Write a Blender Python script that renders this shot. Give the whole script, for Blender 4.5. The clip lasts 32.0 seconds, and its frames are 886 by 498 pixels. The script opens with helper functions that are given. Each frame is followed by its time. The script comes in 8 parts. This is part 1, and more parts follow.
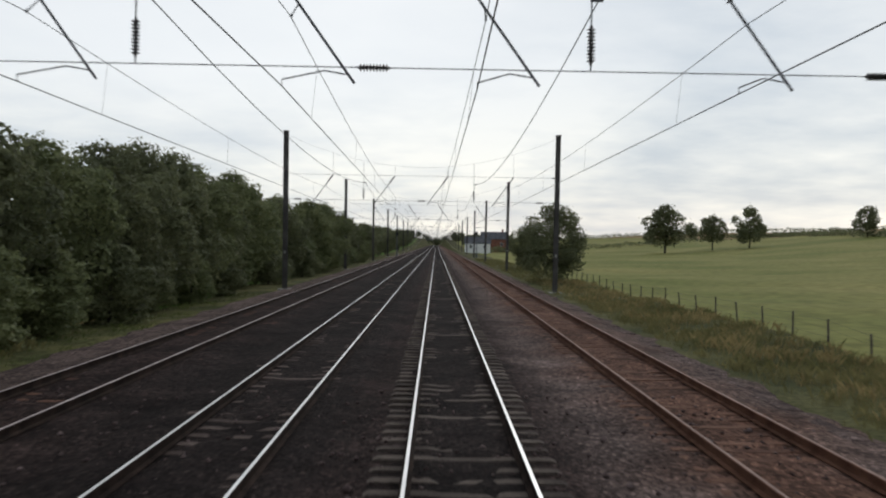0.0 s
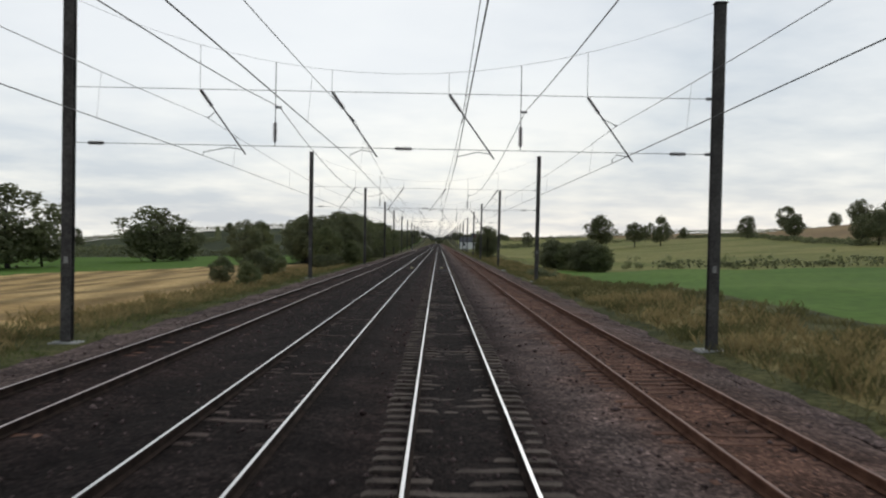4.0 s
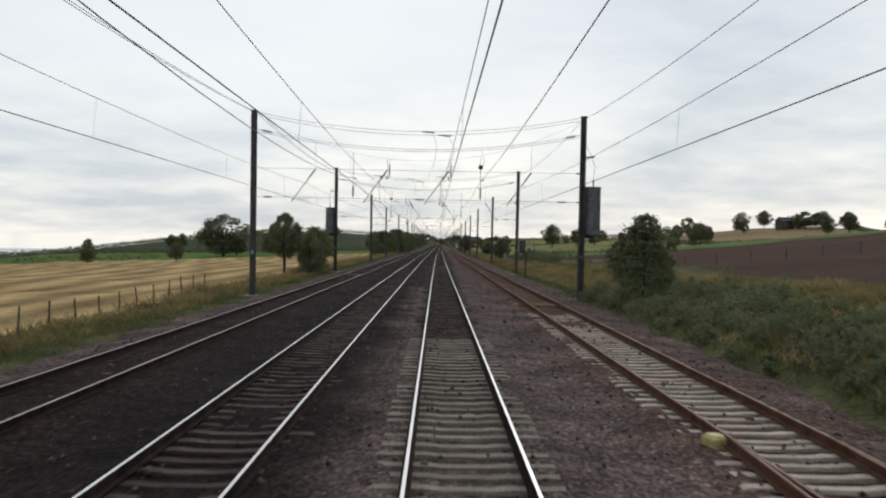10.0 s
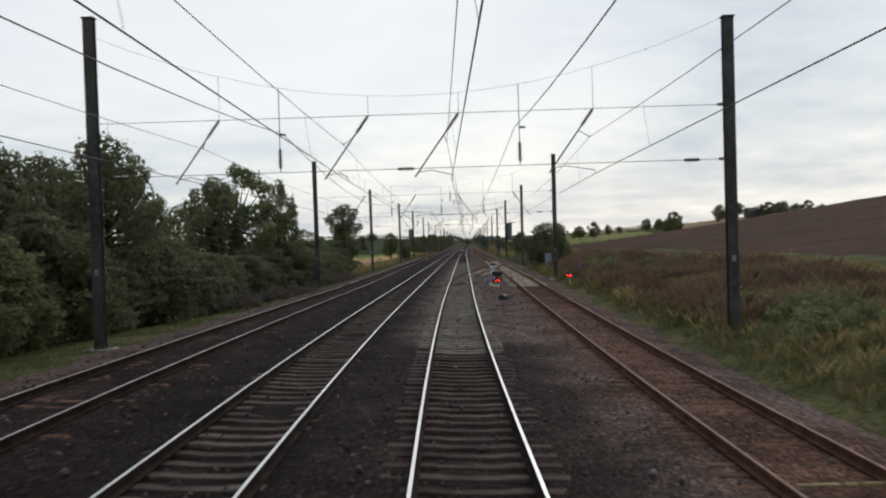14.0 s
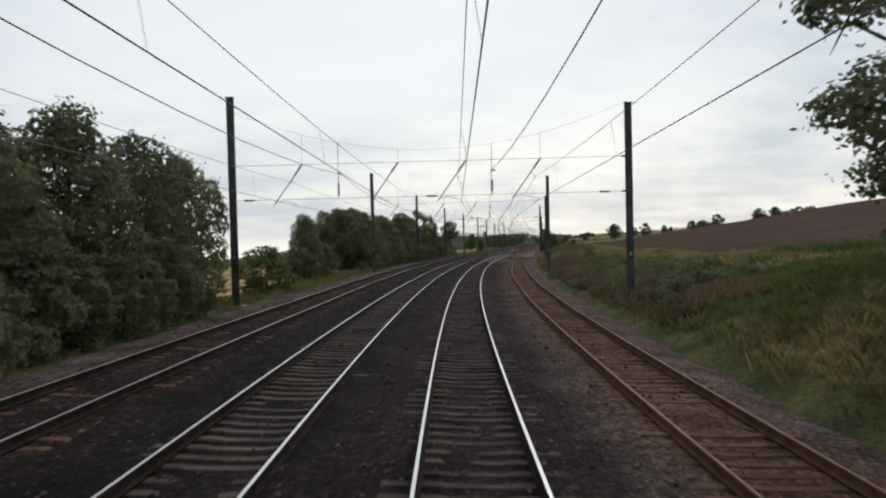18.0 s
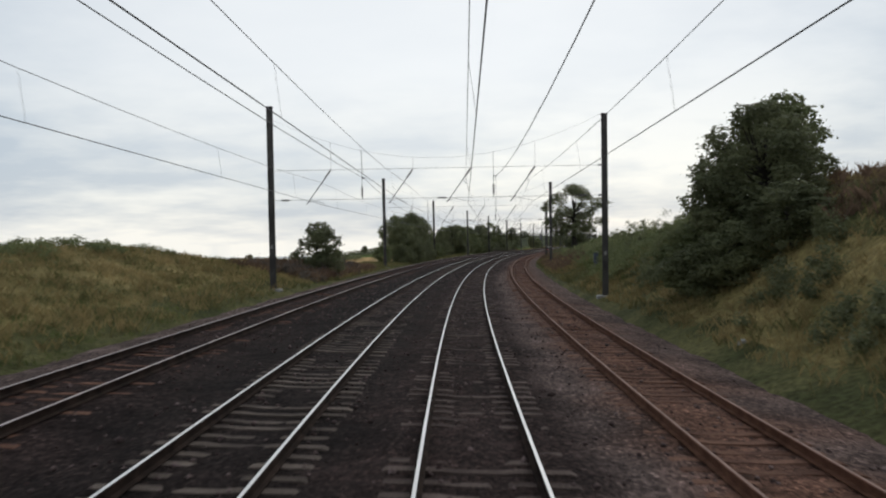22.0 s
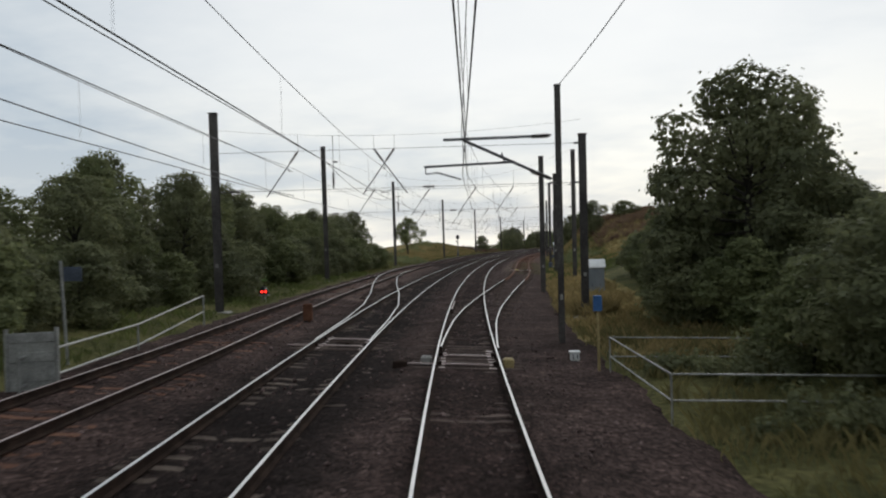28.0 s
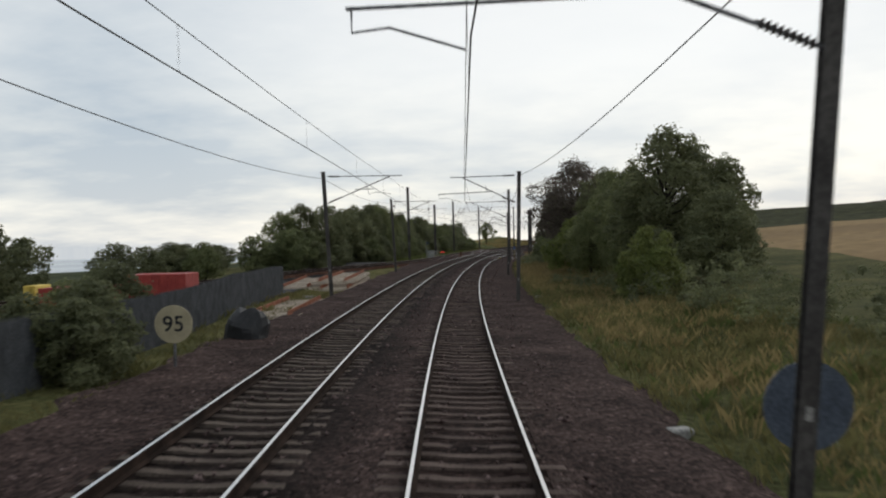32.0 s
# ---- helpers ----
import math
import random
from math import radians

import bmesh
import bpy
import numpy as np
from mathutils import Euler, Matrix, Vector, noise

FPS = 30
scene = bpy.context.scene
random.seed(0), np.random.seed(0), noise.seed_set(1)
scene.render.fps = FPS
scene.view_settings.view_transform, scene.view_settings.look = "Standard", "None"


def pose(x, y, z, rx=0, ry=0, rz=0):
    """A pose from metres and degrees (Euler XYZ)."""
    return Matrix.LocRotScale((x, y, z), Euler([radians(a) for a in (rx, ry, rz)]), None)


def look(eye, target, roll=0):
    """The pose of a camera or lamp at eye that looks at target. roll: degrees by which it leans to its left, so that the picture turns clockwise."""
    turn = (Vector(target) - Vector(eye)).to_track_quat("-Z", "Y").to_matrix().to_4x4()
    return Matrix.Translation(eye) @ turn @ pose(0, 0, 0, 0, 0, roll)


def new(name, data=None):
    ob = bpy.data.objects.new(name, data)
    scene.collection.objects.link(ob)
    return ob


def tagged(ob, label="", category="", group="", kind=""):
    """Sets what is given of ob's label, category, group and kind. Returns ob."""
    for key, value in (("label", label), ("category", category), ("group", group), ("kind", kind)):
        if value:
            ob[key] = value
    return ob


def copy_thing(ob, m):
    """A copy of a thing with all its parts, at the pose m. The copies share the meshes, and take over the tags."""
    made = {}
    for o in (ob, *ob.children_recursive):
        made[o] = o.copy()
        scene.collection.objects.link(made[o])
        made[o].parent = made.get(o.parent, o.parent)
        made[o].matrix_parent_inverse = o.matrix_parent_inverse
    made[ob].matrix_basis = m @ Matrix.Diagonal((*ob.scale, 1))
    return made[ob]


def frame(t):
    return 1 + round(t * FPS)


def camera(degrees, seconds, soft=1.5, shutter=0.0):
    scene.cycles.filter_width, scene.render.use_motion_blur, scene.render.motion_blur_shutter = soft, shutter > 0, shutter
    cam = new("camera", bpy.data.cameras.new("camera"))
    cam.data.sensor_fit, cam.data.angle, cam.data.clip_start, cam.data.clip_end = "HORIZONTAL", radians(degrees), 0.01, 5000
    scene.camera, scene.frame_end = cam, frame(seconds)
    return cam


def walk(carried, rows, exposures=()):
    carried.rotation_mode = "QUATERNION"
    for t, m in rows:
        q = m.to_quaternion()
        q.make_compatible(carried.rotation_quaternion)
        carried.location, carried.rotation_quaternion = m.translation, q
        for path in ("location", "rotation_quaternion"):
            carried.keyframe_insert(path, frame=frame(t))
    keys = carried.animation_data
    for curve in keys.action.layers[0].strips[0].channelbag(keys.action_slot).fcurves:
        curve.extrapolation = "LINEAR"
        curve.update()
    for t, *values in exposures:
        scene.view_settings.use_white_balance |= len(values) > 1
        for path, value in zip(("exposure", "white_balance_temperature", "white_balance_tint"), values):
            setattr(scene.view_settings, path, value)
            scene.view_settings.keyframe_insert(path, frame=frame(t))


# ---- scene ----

# ---------------------------------------------------------------- camera
LENS = 47.07
cam = camera(LENS, 32.0, soft=2.1, shutter=0.12)
ROWS = [
    (0.0, -0.429, 0.0, 2.732, 89.679, -0.979, -0.369),
    (0.5, -0.427, -14.899, 2.742, 89.516, -0.965, -0.441),
    (1.0, -0.425, -29.809, 2.752, 89.624, -0.887, -0.385),
    (1.5, -0.42, -44.728, 2.762, 89.586, -0.939, -0.321),
    (2.0, -0.411, -59.657, 2.772, 89.616, -0.98, -0.304),
    (2.5, -0.397, -74.596, 2.782, 89.586, -1.01, -0.302),
    (3.0, -0.378, -89.545, 2.792, 89.603, -1.058, -0.257),
    (3.5, -0.353, -104.504, 2.802, 89.576, -1.064, -0.264),
    (4.0, -0.324, -119.473, 2.812, 89.595, -1.089, -0.231),
    (4.5, -0.289, -134.449, 2.822, 89.615, -1.114, -0.198),
    (5.0, -0.25, -149.432, 2.832, 89.635, -1.139, -0.167),
    (5.5, -0.207, -164.42, 2.842, 89.656, -1.164, -0.137),
    (6.0, -0.159, -179.415, 2.851, 89.634, -1.017, -0.149),
    (6.5, -0.108, -194.416, 2.861, 89.659, -1.024, -0.101),
    (7.0, -0.053, -209.423, 2.869, 89.612, -1.046, -0.181),
    (7.5, 0.004, -224.436, 2.878, 89.657, -1.119, -0.133),
    (8.0, 0.065, -239.456, 2.886, 89.773, -1.213, -0.042),
    (8.5, 0.128, -254.475, 2.894, 89.666, -1.093, -0.115),
    (9.0, 0.193, -269.488, 2.901, 89.693, -1.141, -0.061),
    (9.5, 0.258, -284.496, 2.908, 89.67, -1.113, -0.067),
    (10.0, 0.325, -299.497, 2.915, 89.645, -1.056, -0.085),
    (10.5, 0.393, -314.492, 2.922, 89.774, -1.048, -0.035),
    (11.0, 0.462, -329.482, 2.928, 89.75, -1.093, -0.054),
    (11.5, 0.535, -344.465, 2.933, 89.743, -0.954, 0.008),
    (12.0, 0.631, -359.442, 2.94, 89.769, -0.507, 0.1),
    (12.5, 0.767, -374.417, 2.948, 89.652, 0.057, 0.17),
    (13.0, 0.965, -389.389, 2.955, 89.71, 0.843, 0.513),
    (13.5, 1.253, -404.359, 2.96, 89.742, 1.308, 0.906),
    (14.0, 1.645, -419.325, 2.962, 89.688, 1.758, 1.447),
    (14.5, 2.164, -434.286, 2.964, 89.704, 1.881, 1.971),
    (15.0, 2.814, -449.24, 2.965, 89.668, 1.807, 2.557),
    (15.5, 3.593, -464.187, 2.965, 89.629, 1.655, 3.148),
    (16.0, 4.506, -479.124, 2.965, 89.59, 1.499, 3.735),
    (16.5, 5.55, -494.057, 2.966, 89.551, 1.344, 4.318),
    (17.0, 6.726, -508.99, 2.967, 89.562, 1.341, 4.837),
    (17.5, 8.034, -523.922, 2.969, 89.624, 1.356, 5.276),
    (18.0, 9.475, -538.853, 2.971, 89.634, 1.394, 5.793),
    (18.5, 11.047, -553.781, 2.973, 89.63, 1.334, 6.349),
    (19.0, 12.753, -568.704, 2.975, 89.686, 1.244, 6.98),
    (19.5, 14.591, -583.622, 2.978, 89.675, 1.369, 7.484),
    (20.0, 16.563, -598.533, 2.981, 89.72, 1.077, 8.028),
    (20.5, 18.667, -613.432, 2.984, 89.677, 0.958, 8.582),
    (21.0, 20.902, -628.311, 2.987, 89.673, 1.065, 8.987),
    (21.5, 23.268, -643.171, 2.991, 89.623, 1.087, 9.484),
    (22.0, 25.764, -658.01, 2.995, 89.651, 0.918, 10.051),
    (22.5, 28.39, -672.828, 2.999, 89.682, 1.007, 10.449),
    (23.0, 31.145, -687.622, 3.003, 89.694, 0.942, 10.995),
    (23.5, 34.031, -702.391, 3.007, 89.806, 0.827, 11.561),
    (24.0, 37.046, -717.136, 3.012, 89.685, 0.812, 12.093),
    (24.5, 40.193, -731.852, 3.017, 89.726, 0.991, 12.743),
    (25.0, 43.471, -746.537, 3.022, 89.749, 0.786, 13.177),
    (25.5, 46.887, -761.189, 3.027, 89.686, 0.921, 13.814),
    (26.0, 50.44, -775.807, 3.031, 89.685, 1.031, 14.236),
    (26.5, 54.135, -790.388, 3.035, 89.684, 1.141, 14.678),
    (27.0, 57.976, -804.929, 3.038, 89.683, 1.232, 15.136),
    (27.5, 61.967, -819.428, 3.04, 89.682, 1.312, 15.607),
    (28.0, 66.109, -833.883, 3.042, 89.677, 1.571, 16.343),
    (28.5, 70.416, -848.325, 3.043, 89.577, 1.727, 17.039),
    (29.0, 74.897, -862.789, 3.042, 89.662, 1.694, 17.619),
    (29.5, 79.555, -877.272, 3.041, 89.653, 1.85, 18.251),
    (30.0, 84.39, -891.771, 3.04, 89.706, 1.718, 18.784),
    (30.5, 89.397, -906.287, 3.037, 89.758, 1.581, 19.357),
    (31.0, 94.577, -920.818, 3.034, 89.701, 1.302, 19.901),
    (31.5, 99.925, -935.363, 3.031, 89.654, 1.398, 20.415),
    (32.0, 105.44, -949.922, 3.027, 89.464, 1.365, 20.929),
]
walk(cam, [(r[0], pose(*r[1:])) for r in ROWS], [(0.0, 0.0, 6500, 10), (25.0, 0.0, 6500, 10), (28.0, 0.05, 6690, 10), (32.0, 0.07, 6730, 10)])

# ---------------------------------------------------------------- daylight: bright overcast
SUN_EL, SUN_AZ = radians(32), radians(20)
world = bpy.data.worlds.new("overcast_sky")
scene.world = world
world.use_nodes = True
W = world.node_tree
W.nodes.clear()


def wnode(kind, **kw):
    n = W.nodes.new(kind)
    for k, v in kw.items():
        n.inputs[k].default_value = v
    return n


def wmath(op, a, b=None):
    n = W.nodes.new("ShaderNodeMath")
    n.operation = op
    for i, v in enumerate((a, b)):
        if v is None:
            continue
        if isinstance(v, (int, float)):
            n.inputs[i].default_value = v
        else:
            W.links.new(v, n.inputs[i])
    return n.outputs[0]


def wmix(fac, a, b):
    n = W.nodes.new("ShaderNodeMix")
    n.data_type = "RGBA"
    for sock, v in ((n.inputs[0], fac), (n.inputs[6], a), (n.inputs[7], b)):
        if isinstance(v, (tuple, float, int)):
            sock.default_value = v
        else:
            W.links.new(v, sock)
    return n.outputs[2]


def wramp(fac, stops):
    n = W.nodes.new("ShaderNodeValToRGB")
    el = n.color_ramp.elements
    for i, (p, c) in enumerate(stops):
        e = el[i] if i < 2 else el.new(p)
        e.position = p
        e.color = (c, c, c, 1) if isinstance(c, float) else (*c, 1)
    W.links.new(fac, n.inputs[0])
    return n.outputs[0]


coord = W.nodes.new("ShaderNodeTexCoord")
sep = W.nodes.new("ShaderNodeSeparateXYZ")
W.links.new(coord.outputs["Generated"], sep.inputs[0])
up = wmath("MAXIMUM", sep.outputs[2], 0.0)
lift = wmath("ADD", up, 0.16)
plane = W.nodes.new("ShaderNodeCombineXYZ")
W.links.new(wmath("DIVIDE", sep.outputs[0], lift), plane.inputs[0])
W.links.new(wmath("DIVIDE", sep.outputs[1], lift), plane.inputs[1])
big = wnode("ShaderNodeTexNoise", Scale=0.42, Detail=5.0, Roughness=0.55)
W.links.new(plane.outputs[0], big.inputs["Vector"])
small = wnode("ShaderNodeTexNoise", Scale=1.9, Detail=6.0, Roughness=0.6)
W.links.new(plane.outputs[0], small.inputs["Vector"])
cover = wmath("ADD", wmath("MULTIPLY", big.outputs[0], 0.74), wmath("MULTIPLY", small.outputs[0], 0.26))
# pale overcast sheet with grey-blue bellies, brightening to a cream band low over the land
sheet = wmix(wramp(cover, [(0.42, 0.0), (0.57, 1.0)]), (0.40, 0.49, 0.59, 1), (0.685, 0.738, 0.78, 1))
low = wmix(wramp(cover, [(0.42, 0.0), (0.56, 1.0)]), (0.56, 0.62, 0.69, 1), (0.99, 0.985, 0.93, 1))
aim = W.nodes.new("ShaderNodeVectorMath")
aim.operation = "DOT_PRODUCT"
aim.inputs[1].default_value = (math.sin(radians(-12)) * math.cos(radians(16)), math.cos(radians(-12)) * math.cos(radians(16)), math.sin(radians(16)))
W.links.new(coord.outputs["Generated"], aim.inputs[0])
# thinner cloud where the sun stands behind it
veil = wramp(aim.outputs["Value"], [(0.90, 0.0), (0.99, 1.0)])
sheet = wmix(wmath("MULTIPLY", veil, 0.8), sheet, (0.985, 1.0, 1.0, 1))
sky_cloud = wmix(wramp(up, [(0.03, 0.0), (0.17, 1.0)]), low, sheet)
clear = W.nodes.new("ShaderNodeTexSky")
clear.sky_type = "NISHITA"
clear.sun_disc = False
clear.sun_elevation, clear.sun_rotation = SUN_EL, SUN_AZ
thin = W.nodes.new("ShaderNodeVectorMath")
thin.operation = "SCALE"
thin.inputs[3].default_value = 0.12
W.links.new(clear.outputs[0], thin.inputs[0])
sky_all = wmix(0.90, thin.outputs[0], sky_cloud)
bg = W.nodes.new("ShaderNodeBackground")
bg.inputs[1].default_value = 1.0
W.links.new(sky_all, bg.inputs[0])
wout = W.nodes.new("ShaderNodeOutputWorld")
W.links.new(bg.outputs[0], wout.inputs[0])

sun = new("sun", bpy.data.lights.new("sun", "SUN"))
sun.data.energy, sun.data.angle, sun.data.color = 1.1, radians(35), (1.0, 0.98, 0.95)
sun.matrix_world = look((200 * math.sin(SUN_AZ), 200 * math.cos(SUN_AZ), 200 * math.tan(SUN_EL)), (0, 0, 0))

# ---------------------------------------------------------------- materials
RNG = random.Random(7)


def material(name, a, b, scale=2.0, fine=30.0, rough=0.9, bump=0.3, bump_scale=None, metal=0.0, island=0.0, spec=0.25,
             detail=0.35, bump_dist=0.02, coords="world", stops=(0.35, 0.65), rows=0.0):
    """Two colours blended at a coarse scale, a finer grain over them, and relief."""
    m = bpy.data.materials.new(name)
    m.use_nodes = True
    t = m.node_tree
    p = t.nodes["Principled BSDF"]
    p.inputs["Roughness"].default_value = rough
    p.inputs["Metallic"].default_value = metal
    p.inputs["Specular IOR Level"].default_value = spec
    if coords == "world":
        c = t.nodes.new("ShaderNodeNewGeometry").outputs["Position"]
    else:
        c = t.nodes.new("ShaderNodeTexCoord").outputs["Object"]
    n1 = t.nodes.new("ShaderNodeTexNoise")
    n1.inputs["Scale"].default_value = scale
    n1.inputs["Detail"].default_value = 4
    n2 = t.nodes.new("ShaderNodeTexNoise")
    n2.inputs["Scale"].default_value = fine
    n2.inputs["Detail"].default_value = 3
    t.links.new(c, n1.inputs["Vector"])
    t.links.new(c, n2.inputs["Vector"])
    r = t.nodes.new("ShaderNodeValToRGB")
    r.color_ramp.elements[0].position, r.color_ramp.elements[1].position = stops
    r.color_ramp.elements[0].color, r.color_ramp.elements[1].color = (*a, 1), (*b, 1)
    t.links.new(n1.outputs[0], r.inputs[0])
    mr = t.nodes.new("ShaderNodeMapRange")
    mr.inputs[1].default_value, mr.inputs[2].default_value = 0.3, 0.7
    mr.inputs[3].default_value, mr.inputs[4].default_value = 1 - detail, 1 + detail
    t.links.new(n2.outputs[0], mr.inputs[0])
    sc = t.nodes.new("ShaderNodeVectorMath")
    sc.operation = "SCALE"
    t.links.new(r.outputs[0], sc.inputs[0])
    t.links.new(mr.outputs[0], sc.inputs[3])
    last = sc.outputs[0]
    if island:
        gi = t.nodes.new("ShaderNodeNewGeometry")
        oi = t.nodes.new("ShaderNodeObjectInfo")
        ad = t.nodes.new("ShaderNodeMath")
        ad.operation = "ADD"
        t.links.new(gi.outputs["Random Per Island"], ad.inputs[0])
        t.links.new(oi.outputs["Random"], ad.inputs[1])
        m2 = t.nodes.new("ShaderNodeMapRange")
        m2.inputs[2].default_value = 2.0
        m2.inputs[3].default_value, m2.inputs[4].default_value = 1 - island, 1 + island
        t.links.new(ad.outputs[0], m2.inputs[0])
        s2 = t.nodes.new("ShaderNodeVectorMath")
        s2.operation = "SCALE"
        t.links.new(last, s2.inputs[0])
        t.links.new(m2.outputs[0], s2.inputs[3])
        last = s2.outputs[0]
    if rows:
        wv = t.nodes.new("ShaderNodeTexWave")
        wv.inputs["Scale"].default_value, wv.inputs["Distortion"].default_value = rows, 1.2
        t.links.new(c, wv.inputs["Vector"])
        m3 = t.nodes.new("ShaderNodeMapRange")
        m3.inputs[3].default_value, m3.inputs[4].default_value = 0.60, 1.28
        t.links.new(wv.outputs["Fac"], m3.inputs[0])
        s3 = t.nodes.new("ShaderNodeVectorMath")
        s3.operation = "SCALE"
        t.links.new(last, s3.inputs[0])
        t.links.new(m3.outputs[0], s3.inputs[3])
        last = s3.outputs[0]
    t.links.new(last, p.inputs["Base Color"])
    if bump:
        bn = t.nodes.new("ShaderNodeBump")
        bn.inputs["Strength"].default_value = bump
        bn.inputs["Distance"].default_value = bump_dist
        if bump_scale:
            nv = t.nodes.new("ShaderNodeTexVoronoi")
            nv.inputs["Scale"].default_value = bump_scale
            t.links.new(c, nv.inputs["Vector"])
            t.links.new(nv.outputs[0], bn.inputs["Height"])
        else:
            t.links.new(n2.outputs[0], bn.inputs["Height"])
        t.links.new(bn.outputs[0], p.inputs["Normal"])
    return m


def gravel(name, light=None):
    """Crushed stone: each stone its own shade, with dark gaps. Without a colour it takes the kind of stone laid in each strip."""
    m = bpy.data.materials.new(name)
    m.use_nodes = True
    t = m.node_tree
    p = t.nodes["Principled BSDF"]
    p.inputs["Roughness"].default_value = 0.95
    p.inputs["Specular IOR Level"].default_value = 0.03
    pos = t.nodes.new("ShaderNodeNewGeometry").outputs["Position"]
    v = t.nodes.new("ShaderNodeTexVoronoi")
    v.inputs["Scale"].default_value = 18
    t.links.new(pos, v.inputs["Vector"])
    bw = t.nodes.new("ShaderNodeRGBToBW")
    t.links.new(v.outputs["Color"], bw.inputs[0])
    r = t.nodes.new("ShaderNodeValToRGB")
    e = r.color_ramp.elements
    e[0].position, e[0].color = 0.25, (.27, .27, .27, 1)
    e[1].position, e[1].color = 0.8, (1, 1, 1, 1)
    x = e.new(0.93)
    x.color = (1.9, 1.9, 1.9, 1)
    t.links.new(bw.outputs[0], r.inputs[0])
    last = None
    for scale, lo, hi in ((0.45, 0.68, 1.36), (2.6, 0.8, 1.22)):
        n = t.nodes.new("ShaderNodeTexNoise")
        n.inputs["Scale"].default_value = scale
        n.inputs["Detail"].default_value = 5
        t.links.new(pos, n.inputs["Vector"])
        mr = t.nodes.new("ShaderNodeMapRange")
        mr.inputs[1].default_value, mr.inputs[2].default_value = 0.35, 0.65
        mr.inputs[3].default_value, mr.inputs[4].default_value = lo, hi
        t.links.new(n.outputs[0], mr.inputs[0])
        sc = t.nodes.new("ShaderNodeVectorMath")
        sc.operation = "SCALE"
        t.links.new(last or r.outputs[0], sc.inputs[0])
        t.links.new(mr.outputs[0], sc.inputs[3])
        last = sc.outputs[0]
    mul = t.nodes.new("ShaderNodeVectorMath")
    mul.operation = "MULTIPLY"
    t.links.new(last, mul.inputs[0])
    if light:
        mul.inputs[1].default_value = light
    else:
        at = t.nodes.new("ShaderNodeAttribute")
        at.attribute_name = "stone_kind"
        t.links.new(at.outputs["Color"], mul.inputs[1])
    t.links.new(mul.outputs[0], p.inputs["Base Color"])
    b = t.nodes.new("ShaderNodeBump")
    b.inputs["Strength"].default_value, b.inputs["Distance"].default_value = 0.7, 0.04
    b.invert = True
    t.links.new(v.outputs["Distance"], b.inputs["Height"])
    t.links.new(b.outputs[0], p.inputs["Normal"])
    return m


M_BALLAST = gravel("ballast_stone")
M_BALLAST_L = gravel("ballast_light", (0.128, 0.089, 0.079))
# dark brown, light brown, rusty, black with brake dust, mossy
STONE_KINDS = np.array([(0.0375, 0.0242, 0.0212), (0.138, 0.099, 0.087), (0.138, 0.071, 0.049), (0.0235, 0.0168, 0.0150), (0.088, 0.074, 0.032), (0.069, 0.0465, 0.041)])
M_STONE = material("loose_stone", (0.028, 0.018, 0.017), (0.120, 0.088, 0.082), 6.0, 30, 0.9, 0.0, island=0.75, spec=0.03)
M_SLEEPER = material("sleeper_concrete", (0.14, 0.118, 0.094), (0.235, 0.205, 0.162), 1.5, 40, 0.9, 0.3, island=0.3, spec=0.03)
M_SLEEPER_D = material("sleeper_grimy", (0.039, 0.028, 0.024), (0.096, 0.072, 0.062), 1.2, 30, 0.92, 0.3, island=0.35, spec=0.03)
M_SLEEPER_M = material("sleeper_worn", (0.050, 0.039, 0.033), (0.112, 0.089, 0.074), 1.2, 30, 0.92, 0.3, island=0.35, spec=0.03)
M_SLEEPER_R = material("sleeper_rusty", (0.074, 0.038, 0.027), (0.145, 0.078, 0.054), 1.2, 30, 0.92, 0.3, island=0.3, spec=0.03)
M_SLEEPER_W = material("sleeper_pale", (0.30, 0.25, 0.20), (0.455, 0.385, 0.31), 1.5, 30, 0.85, 0.3, island=0.25, spec=0.03)
M_RAILTOP = material("rail_polished", (0.57, 0.56, 0.55), (0.68, 0.67, 0.66), 1.0, 60, 0.30, 0.03, metal=1.0, spec=0.5, detail=0.06)
M_RAILTOP_D = material("rail_dull", (0.36, 0.28, 0.26), (0.50, 0.41, 0.39), 1.0, 40, 0.45, 0.05, metal=0.7, detail=0.15)
M_RAILTOP_R = material("rail_rusted_top", (0.13, 0.065, 0.045), (0.20, 0.11, 0.08), 1.0, 40, 0.75, 0.05, detail=0.2)
M_RUST = material("rail_rust", (0.016, 0.011, 0.009), (0.036, 0.024, 0.019), 2.0, 30, 0.95, 0.2, spec=0.03)
M_RUST_R = material("rail_orange_rust", (0.075, 0.034, 0.021), (0.125, 0.060, 0.038), 2.0, 30, 0.92, 0.2, spec=0.05)
M_RUST_P = material("bright_rust", (0.15, 0.055, 0.032), (0.23, 0.095, 0.055), 2.0, 30, 0.9, 0.2, spec=0.1)
M_MAST = material("mast_steel", (0.040, 0.036, 0.034), (0.075, 0.069, 0.064), 1.2, 14, 0.7, 0.12, metal=0.2)
M_GALV = material("galvanised_steel", (0.10, 0.10, 0.105), (0.17, 0.17, 0.175), 4, 40, 0.55, 0.08, metal=0.5)
M_WIRE = material("copper_wire", (0.035, 0.036, 0.037), (0.06, 0.06, 0.06), 3, 40, 0.6, 0.0, metal=0.4)
M_INSUL = material("insulator_brown", (0.025, 0.02, 0.018), (0.05, 0.04, 0.036), 5, 40, 0.35, 0.0, spec=0.5)
M_CONC = material("concrete", (0.16, 0.155, 0.145), (0.28, 0.27, 0.25), 2.0, 30, 0.9, 0.3)
